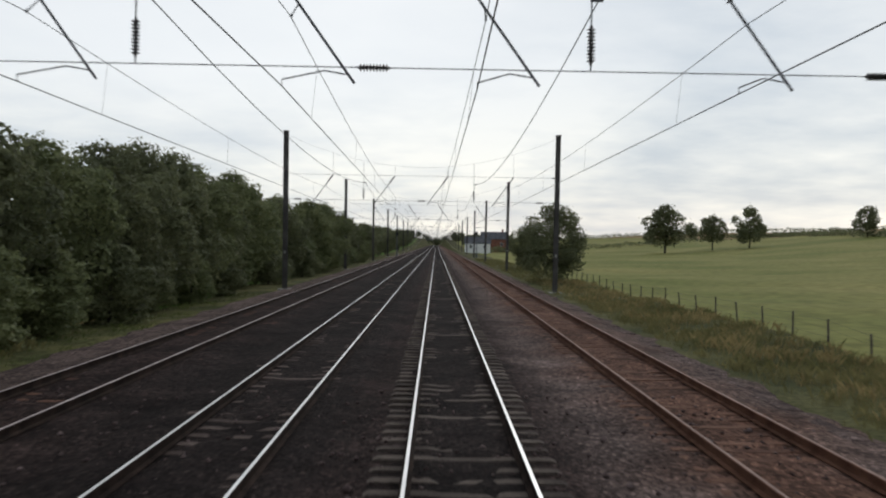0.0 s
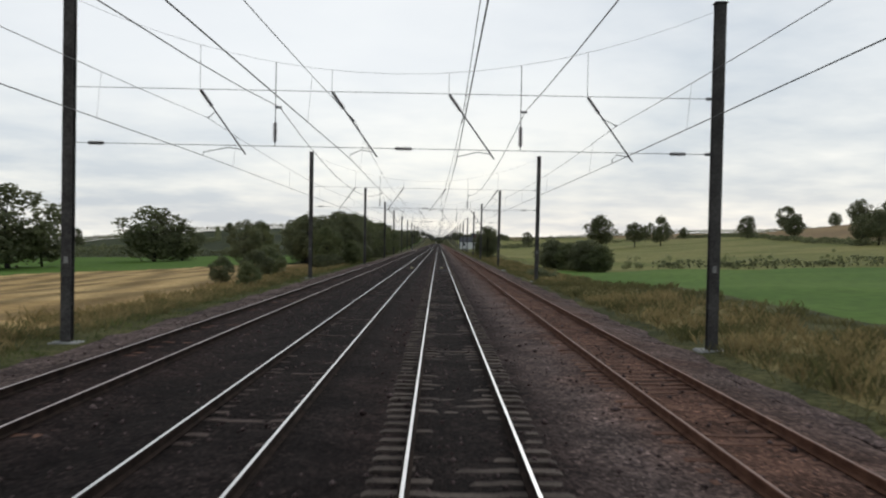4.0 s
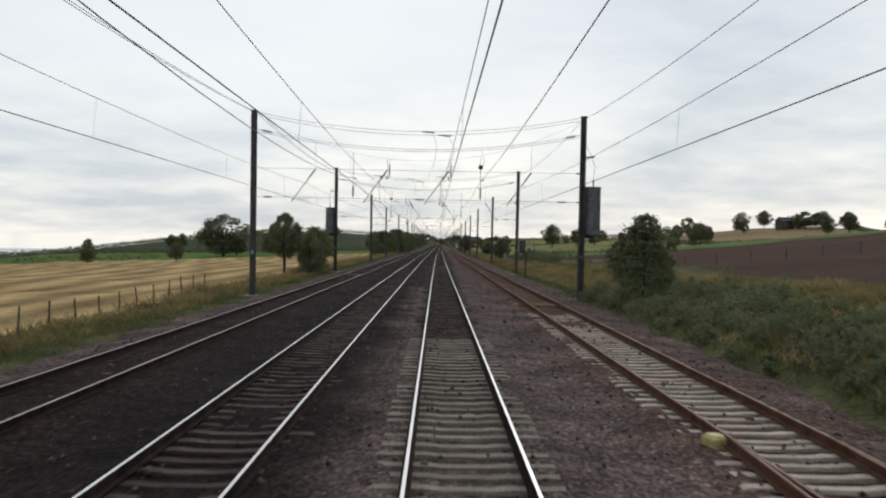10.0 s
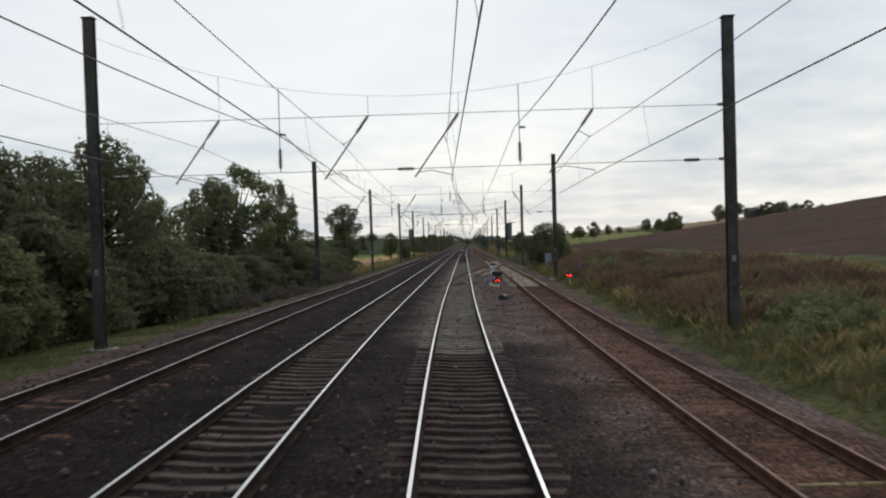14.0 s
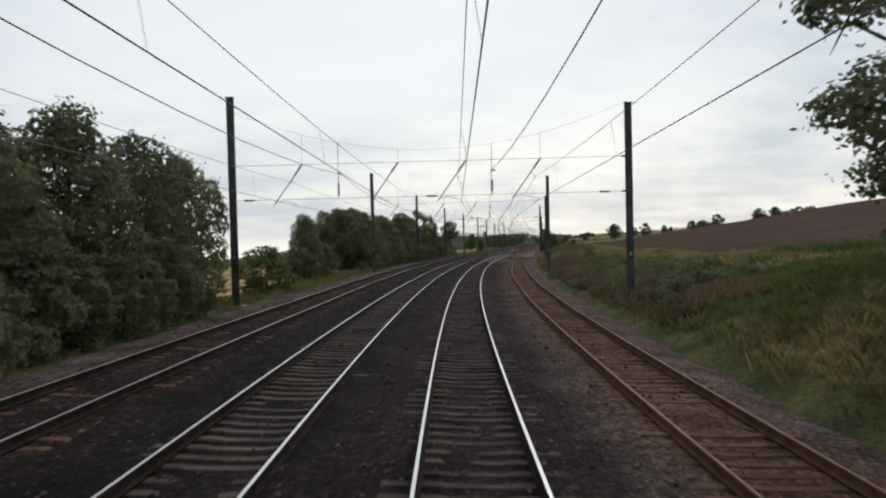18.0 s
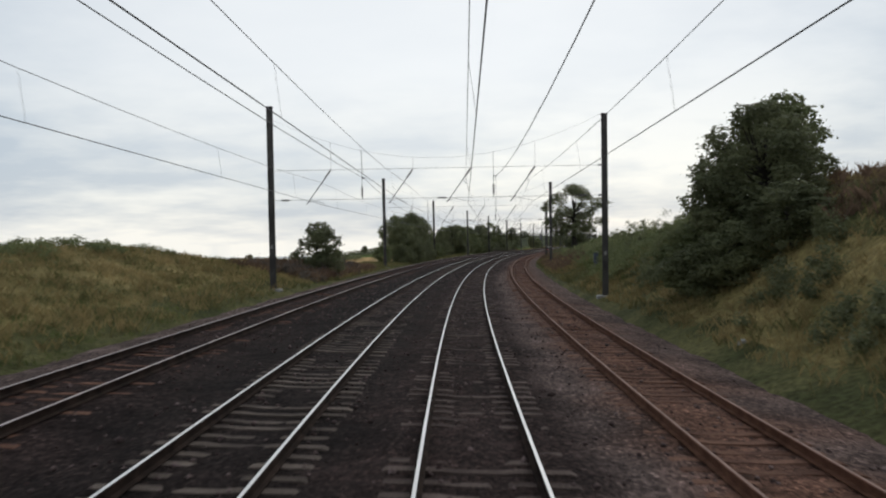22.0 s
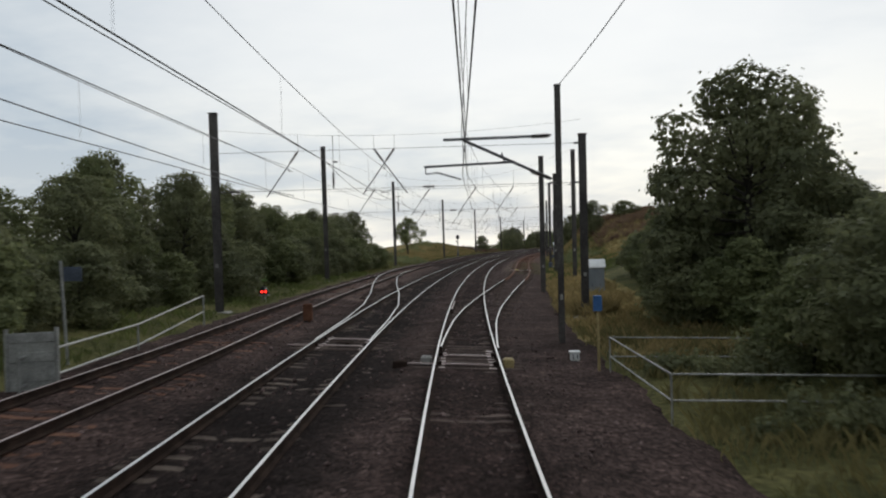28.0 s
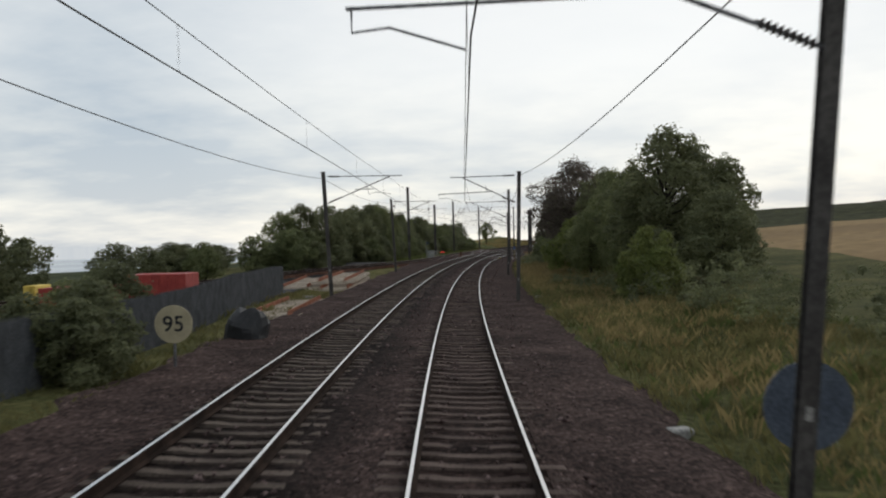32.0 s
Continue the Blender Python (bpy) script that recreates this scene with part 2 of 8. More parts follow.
M_VERGE = material("verge_grass", (0.040, 0.044, 0.017), (0.095, 0.088, 0.036), 0.35, 6, 0.95, 0.6, detail=0.5, bump_dist=0.1, spec=0.03)
M_VERGE_D = material("verge_scrub", (0.018, 0.022, 0.010), (0.045, 0.046, 0.020), 0.4, 6, 0.95, 0.6, detail=0.5, bump_dist=0.1, spec=0.03)
M_DRY = material("dry_grass", (0.10, 0.085, 0.032), (0.215, 0.165, 0.070), 0.30, 5, 0.95, 0.6, detail=0.45, bump_dist=0.1, spec=0.03)
M_STUBBLE = material("stubble_field", (0.27, 0.175, 0.072), (0.40, 0.275, 0.125), 0.12, 3, 0.95, 0.4, detail=0.25, rows=0.052, spec=0.03)
M_PASTURE = material("pasture", (0.12, 0.13, 0.036), (0.20, 0.18, 0.062), 0.04, 1.2, 0.95, 0.4, detail=0.25, spec=0.03)
M_GREEN = material("green_field", (0.062, 0.115, 0.020), (0.092, 0.15, 0.030), 0.05, 1.5, 0.95, 0.4, detail=0.2, spec=0.03)
M_PLOUGH = material("ploughed_earth", (0.040, 0.0185, 0.0112), (0.062, 0.0295, 0.0180), 0.10, 2.0, 0.95, 0.7, detail=0.3, bump_dist=0.15, spec=0.03)
M_FARGREEN = material("far_land", (0.022, 0.029, 0.013), (0.050, 0.056, 0.026), 0.012, 0.2, 0.95, 0.0, detail=0.3, spec=0.03)
M_CROP = material("ripe_crop", (0.17, 0.115, 0.06), (0.25, 0.17, 0.085), 0.02, 0.8, 0.95, 0.2, detail=0.2, spec=0.03)
M_MOSS = material("mossy_turf", (0.060, 0.060, 0.022), (0.125, 0.108, 0.042), 0.6, 8, 0.95, 0.5, detail=0.4, bump_dist=0.05, spec=0.03)
M_SEA = material("sea_water", (0.36, 0.385, 0.395), (0.44, 0.46, 0.46), 0.004, 0.05, 0.25, 0.15, spec=0.5, detail=0.12)
M_BARK = material("bark", (0.022, 0.019, 0.015), (0.05, 0.043, 0.034), 3, 25, 0.95, 0.5, coords="object")


def leaf_material(name, a, b, size=0.5, coords="object"):
    """Leaves let some of the light through."""
    m = material(name, a, b, size, 6, 0.7, 0.0, island=0.2, detail=0.2, coords=coords, spec=0.22)
    t = m.node_tree
    p = t.nodes["Principled BSDF"]
    tr = t.nodes.new("ShaderNodeBsdfTranslucent")
    t.links.new(p.inputs["Base Color"].links[0].from_socket, tr.inputs[0])
    mx = t.nodes.new("ShaderNodeMixShader")
    mx.inputs[0].default_value = 0.48
    t.links.new(p.outputs[0], mx.inputs[1])
    t.links.new(tr.outputs[0], mx.inputs[2])
    t.links.new(mx.outputs[0], t.nodes["Material Output"].inputs[0])
    return m


M_LEAF = leaf_material("leaf_dark", (0.104, 0.114, 0.058), (0.178, 0.186, 0.094))
M_LEAF_G = leaf_material("leaf_green", (0.118, 0.136, 0.060), (0.198, 0.212, 0.096))
M_LEAF_Y = leaf_material("leaf_light", (0.118, 0.142, 0.040), (0.190, 0.205, 0.068))
M_LEAF_P = leaf_material("leaf_purplish", (0.088, 0.074, 0.062), (0.150, 0.124, 0.100))
M_BLADE = leaf_material("grass_blades", (0.085, 0.086, 0.032), (0.17, 0.145, 0.062), 0.3, "world")
M_BLADE_G = leaf_material("green_blades", (0.060, 0.078, 0.024), (0.105, 0.122, 0.040), 0.3, "world")
M_BLADE_D = leaf_material("dry_blades", (0.165, 0.128, 0.055), (0.28, 0.213, 0.098), 0.3, "world")
M_BLADE_R = leaf_material("seed_heads", (0.10, 0.062, 0.042), (0.17, 0.115, 0.075), 0.3, "world")
M_TIMBER = material("weathered_timber", (0.05, 0.042, 0.035), (0.10, 0.085, 0.07), 3, 30, 0.9, 0.3)
M_BOXGREY = material("grey_cabinet_paint", (0.17, 0.19, 0.205), (0.23, 0.25, 0.265), 1.0, 20, 0.6, 0.05, detail=0.1)
M_WHITE = material("white_paint", (0.60, 0.60, 0.58), (0.75, 0.75, 0.73), 2, 30, 0.6, 0.03, detail=0.1)
M_BLACK = material("black_paint", (0.012, 0.012, 0.013), (0.025, 0.025, 0.026), 2, 30, 0.6, 0.03)
M_BLUE = material("blue_paint", (0.03, 0.09, 0.22), (0.05, 0.13, 0.30), 3, 30, 0.55, 0.03, detail=0.15)
M_YELLOW = material("yellow_paint", (0.50, 0.36, 0.07), (0.66, 0.50, 0.12), 3, 30, 0.6, 0.03, detail=0.2)
M_FADED = material("faded_yellow_paint", (0.24, 0.18, 0.08), (0.34, 0.27, 0.13), 3, 30, 0.7, 0.05, detail=0.25)
M_RED = material("red_paint", (0.22, 0.03, 0.025), (0.32, 0.05, 0.04), 3, 30, 0.6, 0.03, detail=0.2)
M_SIGNBACK = material("sign_back_blue_grey", (0.045, 0.055, 0.075), (0.07, 0.085, 0.11), 3, 30, 0.6, 0.03)
M_BRICK = material("brick_red", (0.13, 0.055, 0.04), (0.20, 0.09, 0.06), 1.2, 12, 0.9, 0.2)
M_SLATE = material("slate_roof", (0.05, 0.05, 0.055), (0.09, 0.09, 0.095), 1.2, 12, 0.8, 0.2)
M_TARMAC = material("tarmac", (0.032, 0.031, 0.032), (0.06, 0.058, 0.058), 0.6, 20, 0.95, 0.3, spec=0.03)


def lamp_material(name, col, power):
    m = bpy.data.materials.new(name)
    m.use_nodes = True
    p = m.node_tree.nodes["Principled BSDF"]
    p.inputs["Base Color"].default_value = (*col, 1)
    p.inputs["Emission Color"].default_value = (*col, 1)
    p.inputs["Emission Strength"].default_value = power
    return m


M_REDLAMP = lamp_material("red_signal_lamp", (1.0, 0.03, 0.02), 4.0)

# ---------------------------------------------------------------- line of the railway
# curvature every 50 m and gradient every 150 m of chainage; the view looks towards rising chainage
KS = np.arange(-1350, 51, 50.0)
KV = np.array([0.000347, 0.000373, 0.0004, 0.000428, 0.000457, 0.00049, 0.000527, 0.00057, 0.000621, 0.000684, 0.000726, 0.000679, 0.000607, 0.000581, 0.00058, 0.000589, 0.000588, 0.000582, 0.0006, 0.00055, 2.4e-05, -2e-06, 1e-05, 1.5e-05, 1.9e-05, 2.3e-05, 2.6e-05, -6e-06, -4e-06])
GS = np.arange(-1350, 451, 150.0)
GV = np.array([0.00043, 0.00043, 0.00043, 0.00012, -0.00033, -0.00021, -1e-05, -0.00044, -0.00068, -0.00065, -0.00012, -2e-05, -0.0])
CANT = 69.797
SG = np.arange(-1450, 3601, 2.0)
_k = np.interp(SG, KS, KV)
_k[SG > 50] = 0
_g = np.interp(SG, GS, GV)
_z0 = int(np.argmin(abs(SG)))


def _run(a):
    c = np.concatenate([[0], np.cumsum(a[1:] + a[:-1])])
    return c - c[_z0]


_psi = -_run(_k)
_X, _Y, _Z = _run(-np.sin(_psi)), _run(np.cos(_psi)), _run(_g)


def on_line(s, u, v=0.0):
    """World place at chainage s, u metres right of the running track's middle, v metres over the (canted) rail plane. Arrays or numbers."""
    psi = np.interp(s, SG, _psi)
    ca = np.sin(CANT * np.interp(s, SG, _k))
    x = np.interp(s, SG, _X) + u * np.cos(psi)
    y = np.interp(s, SG, _Y) + u * np.sin(psi)
    z = np.interp(s, SG, _Z) - np.clip(u, -12, 10) * ca + v
    return np.stack(np.broadcast_arrays(x, y, z), -1)


def stand(s, u, v=0.0, turn=0.0, lean=False):
    """Pose at that place: X across to the right, Y along the line, Z up (or square to the canted track)."""
    p = on_line(s, u, v)
    psi = float(np.interp(s, SG, _psi)) + radians(turn)
    m = Matrix.Translation(p) @ Matrix.Rotation(psi, 4, "Z")
    if lean:
        m = m @ Matrix.Rotation(CANT * float(np.interp(s, SG, _k)), 4, "Y")
    return m


# ---------------------------------------------------------------- mesh helpers
class Shape:
    """Gathers vertices and faces, each face with a material slot."""

    def __init__(self):
        self.v, self.f, self.m = [], [], []

    def quadloop(self, rings, slot=0, closed=True, caps=False):
        n = len(rings[0])
        b = len(self.v)
        for r in rings:
            self.v.extend(tuple(p) for p in r)
        for i in range(len(rings) - 1):
            for j in range(n if closed else n - 1):
                k = (j + 1) % n
                self.f.append((b + i * n + j, b + i * n + k, b + (i + 1) * n + k, b + (i + 1) * n + j))
                self.m.append(slot)
        if caps:
            self.f.append(tuple(b + j for j in reversed(range(n))))
            self.f.append(tuple(b + (len(rings) - 1) * n + j for j in range(n)))
            self.m += [slot, slot]
        return self

    def tube(self, pts, r, n=6, slot=0, taper=None):
        """A round bar through the points; r may be a list of radii."""
        pts = [Vector(p) for p in pts]
        rad = r if isinstance(r, (list, tuple)) else [r] * len(pts)
        rings = []
        for i, p in enumerate(pts):
            d = (pts[min(i + 1, len(pts) - 1)] - pts[max(i - 1, 0)]).normalized()
            a = d.cross(Vector((0, 0, 1)) if abs(d.z) < 0.9 else Vector((1, 0, 0))).normalized()
            b = d.cross(a)
            rings.append([p + (a * math.cos(2 * math.pi * j / n) + b * math.sin(2 * math.pi * j / n)) * rad[i] for j in range(n)])
        return self.quadloop(rings, slot, True, True)

    def box(self, lo, hi, slot=0, bevel=0.0):
        (x0, y0, z0), (x1, y1, z1) = lo, hi
        c = min(bevel, (x1 - x0) * 0.4, (y1 - y0) * 0.4)
        if c > 0:
            ring = lambda z, e: [(x0 + e, y0 + c + e, z), (x0 + c + e, y0 + e, z), (x1 - c - e, y0 + e, z), (x1 - e, y0 + c + e, z),
                                 (x1 - e, y1 - c - e, z), (x1 - c - e, y1 - e, z), (x0 + c + e, y1 - e, z), (x0 + e, y1 - c - e, z)]
            return self.quadloop([ring(z0, 0), ring(z1 - c, 0), ring(z1, c)], slot, True, True)
        ring = lambda z: [(x0, y0, z), (x1, y0, z), (x1, y1, z), (x0, y1, z)]
        return self.quadloop([ring(z0), ring(z1)], slot, True, True)

    def prism(self, outline, z0, z1, slot=0):
        return self.quadloop([[(x, y, z0) for x, y in outline], [(x, y, z1) for x, y in outline]], slot, True, True)

    def moved(self, m):
        self.v = [tuple(m @ Vector(p)) for p in self.v]
        return self

    def add(self, other, m=None):
        b = len(self.v)
        self.v.extend(other.v if m is None else [tuple(m @ Vector(p)) for p in other.v])
        self.f.extend(tuple(i + b for i in f) for f in other.f)
        self.m.extend(other.m)
        return self

    def mesh(self, name, mats, smooth=False):
        me = bpy.data.meshes.new(name)
        me.from_pydata(self.v, [], self.f)
        for m in mats if isinstance(mats, (list, tuple)) else [mats]:
            me.materials.append(m)
        me.polygons.foreach_set("material_index", self.m)
        if smooth:
            me.polygons.foreach_set("use_smooth", [True] * len(self.f))
        me.update()
        return me


def part(name, shape, mats, parent=None, label="", m=None, smooth=False):
    """Links a shape as one mesh object under a thing or a part."""
    ob = new(name, shape.mesh(name, mats, smooth) if isinstance(shape, Shape) else shape)
    if parent is not None:
        ob.parent = parent
    if m is not None:
        ob.matrix_basis = m
    return tagged(ob, label)


def thing(name, label, category, group="", kind="", m=None):
    ob = tagged(new(name), label, category, group, kind)
    ob.empty_display_size = 0.3
    if m is not None:
        ob.matrix_basis = m
    return ob


def grid_mesh(name, P, mats, slots=None, smooth=True):
    """A sheet from an array of points (rows, columns, 3)."""
    a, b, _ = P.shape
    me = bpy.data.meshes.new(name)
    i = np.arange(a * b).reshape(a, b)
    q = np.stack([i[:-1, :-1], i[:-1, 1:], i[1:, 1:], i[1:, :-1]], -1).reshape(-1, 4)
    me.vertices.add(a * b)
    me.vertices.foreach_set("co", P.reshape(-1).astype(np.float32))
    me.loops.add(q.size)
    me.loops.foreach_set("vertex_index", q.reshape(-1).astype(np.int32))
    me.polygons.add(len(q))
    me.polygons.foreach_set("loop_start", np.arange(0, q.size, 4, dtype=np.int32))
    for m in mats:
        me.materials.append(m)
    if slots is not None:
        me.polygons.foreach_set("material_index", np.asarray(slots, dtype=np.int32).reshape(-1))
    me.polygons.foreach_set("use_smooth", np.full(len(q), smooth))
    me.update(calc_edges=True)
    return me


def bumps(s, u, size, seed=0.0):
    """Smooth cheap unevenness in -1..1 over arrays."""
    a, b = s / size, u / size
    return (np.sin(a * 1.7 + seed) * np.cos(b * 1.3 + seed * 2) + np.sin(a * 3.9 + b * 2.1 + seed) * 0.5
            + np.cos(a * 2.3 - b * 4.7 + 1 + seed) * 0.5) / 2


# ---------------------------------------------------------------- ground
def edge_right(s):
    return np.interp(s, [-1000, -830, -800, -720, -660, -510, -360, -240, -150, 0], [3.4, 3.3, 3.6, 6.6, 6.5, 5.9, 6.6, 7.5, 6.9, 6.5])


def edge_left(s):
    return -np.interp(s, [-1000, -913, -870, -830, -720, -575, -360, 0], [6.9, 6.3, 6.6, 8.8, 10.1, 9.5, 9.9, 10.1])


R_S = [-1400, -950, -800, -735, -697, -660, -628, -560, -450, -300, -200, -100, 0, 150]
R_B = [0, 3, 8, 15, 30, 60, 100, 200, 500, 1200]
R_V = np.array([
    [-.35, -.1, .3, .6, 1.4, 4, 7, 16, 30, 40], [-.35, -.1, .3, .6, 1.4, 4, 7, 16, 30, 40], [-.35, .0, .8, 2, 3.5, 5, 8, 16, 28, 40],
    [-.35, .4, 1.8, 3.6, 5.5, 8, 10, 16, 28, 40], [-.35, 1.1, 6.0, 7.2, 7.6, 9, 11, 18, 30, 40], [-.35, 1.0, 5.4, 6.2, 6.6, 8, 11, 18, 30, 40], [-.35, .9, 5.3, 6.0, 6.4, 8.5, 12, 20, 30, 40], [-.35, 1.0, 2.8, 4, 5.2, 9, 13, 23, 30, 40],
    [-.35, .5, 1.3, 2.0, 3.6, 7, 11.5, 22, 30, 40], [-.35, .2, .8, 1.4, 3, 6.5, 11.5, 22, 30, 40], [-.35, .0, .5, 1.0, 2.6, 6.6, 12.5, 23, 32, 40],
    [-.35, -.1, .3, .6, 1.6, 4.5, 9, 19, 27, 34], [-.35, -.4, -.5, -.4, .1, 1.5, 4.5, 11, 18, 22], [-.35, -.5, -.7, -.7, -.4, .6, 3.5, 9, 16, 20]])
L_S = [-1400, -950, -860, -760, -690, -645, -608, -580, -480, -380, -200, 0, 250, 560, 900]
L_A = [0, 3, 8, 15, 30, 60, 150, 400, 800, 1500]
L_V = np.array([
    [-.4, -.5, -.8, -1, -1.5, -3, -6.5, -14, -34, -60], [-.4, -.5, -.8, -1, -1.5, -3, -6.5, -14, -34, -60], [-.4, -.4, -.5, -.6, -1, -2, -5.5, -14, -34, -60],
    [-.4, -.2, -.3, -.8, -1.5, -3, -6.5, -15, -34, -60], [-.4, -.2, -.1, -.4, -1.6, -3, -6.5, -15, -34, -60], [-.4, .0, .4, .4, -1, -3, -6.5, -15, -34, -60], [-.4, .4, 1.8, 2.6, .2, -3, -6.5, -15, -34, -60],
    [-.4, -.1, .8, 1.1, -.6, -3, -6.5, -15, -34, -60], [-.4, -.6, -1.2, -1.7, -2.2, -3, -6.5, -15, -34, -60], [-.4, -.6, -1.2, -1.6, -2.1, -3.0, -7, -16, -36, -60],
    [-.4, -.5, -.7, -1.1, -1.7, -2.6, -7, -17, -38, -60], [-.4, -.5, -.7, -1.1, -2.2, -3.3, -6.4, -18, -38, -60], [-.4, -.5, -.7, -1.0, -1.8, -2.8, -4.4, -21, -40, -60], [-.4, -.5, -.7, -.9, -1.2, -1.6, -3.0, -24, -42, -60], [-.4, -.5, -.7, -.9, -1, -1.0, -1.6, -26, -44, -60]])


def _bilinear(s, b, S, B, V):
    s = np.clip(s, S[0], S[-1])
    i = np.clip(np.searchsorted(S, s) - 1, 0, len(S) - 2)
    S = np.array(S, float)
    w = (s - S[i]) / (S[i + 1] - S[i])
    w = w * w * (3 - 2 * w)
    j = np.clip(np.searchsorted(B, b) - 1, 0, len(B) - 2)
    B = np.array(B, float)
    x = np.clip((b - B[j]) / (B[j + 1] - B[j]), 0, 1)
    return (V[i, j] * (1 - x) + V[i, j + 1] * x) * (1 - w) + (V[i + 1, j] * (1 - x) + V[i + 1, j + 1] * x) * w


def ground_level(s, u):
    """Height of the land over the rail plane at (s, u)."""
    s, u = np.broadcast_arrays(np.asarray(s, float), np.asarray(u, float))
    er, el = edge_right(s), edge_left(s)
    r = _bilinear(s, np.maximum(u - er, 0), R_S, R_B, R_V)
    l = _bilinear(s, np.maximum(el - u, 0), L_S, L_A, L_V)
    hill = 8 * np.exp(-((u + 100) / 130) ** 2 - ((s - 900) / 330) ** 2) + 13 * np.exp(-((u + 260) / 150) ** 2 - ((s - 850) / 330) ** 2) + 6.5 * np.exp(-((u - 210) / 70) ** 2 - ((s - 320) / 110) ** 2) + 6 * np.exp(-((u - 300) / 260) ** 2 - ((s - 900) / 420) ** 2)
    v = np.where(u > 0, r, l) + hill + np.maximum(s - 1150, 0) * .006 * np.clip((u + 700) / 400, 0, 1)
    inside = (u < er) & (u > el)
    d = np.clip(np.maximum(u - er, el - u), 0, 6) / 6
    v = v + d * (0.10 * bumps(s, u, 3.0) + 0.25 * bumps(s, u, 14.0, 2.0)) * np.where(abs(u) < 60, 1, 1.5)
    return np.where(inside, -0.75, v)


def place_on_ground(s, u, sink=0.05):
    return on_line(s, u, float(ground_level(s, u)) - sink)


gs = np.concatenate([np.arange(-1300, -980, 20), np.arange(-980, 160, 2.5), np.arange(160, 420, 8), np.arange(420, 1000, 30), np.geomspace(1000, 3500, 16)])
gu = np.concatenate([-np.geomspace(2600, 60, 26), -np.arange(57, 24, -3.0), -np.arange(24, 13, -1.2), -np.arange(13, 3.0, -0.6), [0.0],
                     np.arange(3.0, 13, 0.6), np.arange(13, 26, 1.2), np.arange(26, 60, 3.0), np.geomspace(60, 900, 24)])
SS, UU = np.meshgrid(gs, gu, indexing="ij")
VV = ground_level(SS, UU)
ms, mu = (SS[:-1, :-1] + SS[1:, 1:]) / 2, (UU[:-1, :-1] + UU[1:, 1:]) / 2
A = edge_left(ms) - mu
B = mu - edge_right(ms)
wob = 3 * bumps(ms, mu, 9.0, 1.0)
slot = np.zeros(ms.shape, int)                                    # 0 verge
brow = np.minimum(40 + .85 * (mu + 40), 42)                                       # far edge of the stubble runs slantwise off the line
slot[(A > 3.5 + wob * 0.3) & (ms > -560)] = 5                     # green strip behind
slot[(A > 170) | ((A > 6) & (ms > 165))] = 7
slot[(A > 3.5 + wob * 0.3) & (A < 150) & (ms < brow) & (ms > -560)] = 3
slot[(A > 6) & (A < 14) & (ms > 25)] = 1
slot[(A > 6) & (ms < -690) & (ms > -780)] = 5
slot[(A > 2.5) & (ms <= -560) & (ms > -690)] = 2
slot[(A > 25) & (ms <= -560)] = 7
slot[(B > .3 + wob * .1) & (B < 4.5) & (ms < -745) & (ms > -812)] = 2
slot[(A > .3 + wob * .1) & (A < 3.6) & (ms < -852) & (ms > -912)] = 9
slot[(A > 75) & (ms > -400) & (ms < -300)] = 7
slot[(B > 6) & (ms > -40)] = 4                                    # pasture
slot[(B > 6) & (B < 60) & (ms > -40) & (ms < 2)] = 5
slot[(B > 130) & (ms > -40)] = 7
slot[(B > 130) & (B < 205) & (ms > 150)] = 8
slot[(B > 9) & (ms <= -40) & (ms > -115)] = 5
slot[(B > 14) & (ms <= -115) & (ms > -600)] = 6
slot[(B > 190) & (ms <= -40)] = 7
slot[(B > 1.2 + wob * .2) & (B < 5.5 + wob * .4) & (ms > -245) & (ms < -40)] = 2
slot[(B > 7 + wob * .3) & (B < 10.5 + wob * .2) & (ms > -490) & (ms < -200)] = 2
slot[(B > 1.8 + wob * 0.3) & (ms <= -612) & (ms > -745)] = 2
slot[(B > 18) & (ms <= -600) & (ms > -800)] = 1
slot[(B > 22) & (ms <= -800)] = 8
slot[(B > .8 + wob * .1) & (B < 5.2 + wob * .3) & (ms < -858) & (ms > -896)] = 2
slot[(B > 5.5) & (B < 12) & (ms <= -606) & (ms > -640)] = 0
ground = new("ground", grid_mesh("ground", on_line(SS, UU, VV), [M_VERGE, M_VERGE_D, M_DRY, M_STUBBLE, M_PASTURE, M_GREEN, M_PLOUGH, M_FARGREEN, M_CROP, M_MOSS], slot))
tagged(ground, "grassy verges, stubble, pasture and ploughed fields beside the line", "ground", kind="structure")

bend = np.radians(np.linspace(75, 235, 60))
shore = np.stack([np.cos(bend), np.sin(bend), bend * 0], -1)
sea = new("water", grid_mesh("water", np.array([shore * r + (0, -620, -46.0) for r in np.linspace(1200, 4350, 12)]), [M_SEA]))
tagged(sea, "flat pale grey sea far beyond the fields", "sea", kind="structure")

# ---------------------------------------------------------------- tracks
U_ADJ = lambda s: np.interp(s, [-990, -921, -860, -800, -709, -649, -589, -499, -379, -289, -169, -79, 0], [-3.43, -3.41, -3.43, -3.36, -3.2, -3.33, -3.36, -3.31, -3.38, -3.42, -3.42, -3.38, -3.38])
U_OWN = lambda s: np.zeros_like(np.asarray(s, float))


def U_OUT(s):
    return np.interp(s, [-960, -925, -905, -890, -875, -862, -850, -838, -815, -790, -740, -704, -645, -584, -495, -373, -283, -165, -75, 0], [-26, -19.5, -16.5, -13.9, -11.6, -9.6, -8.15, -7.2, -6.8, -7.2, -7.45, -7.39, -7.48, -7.33, -6.92, -7.31, -7.49, -7.3, -7.29, -7.32])


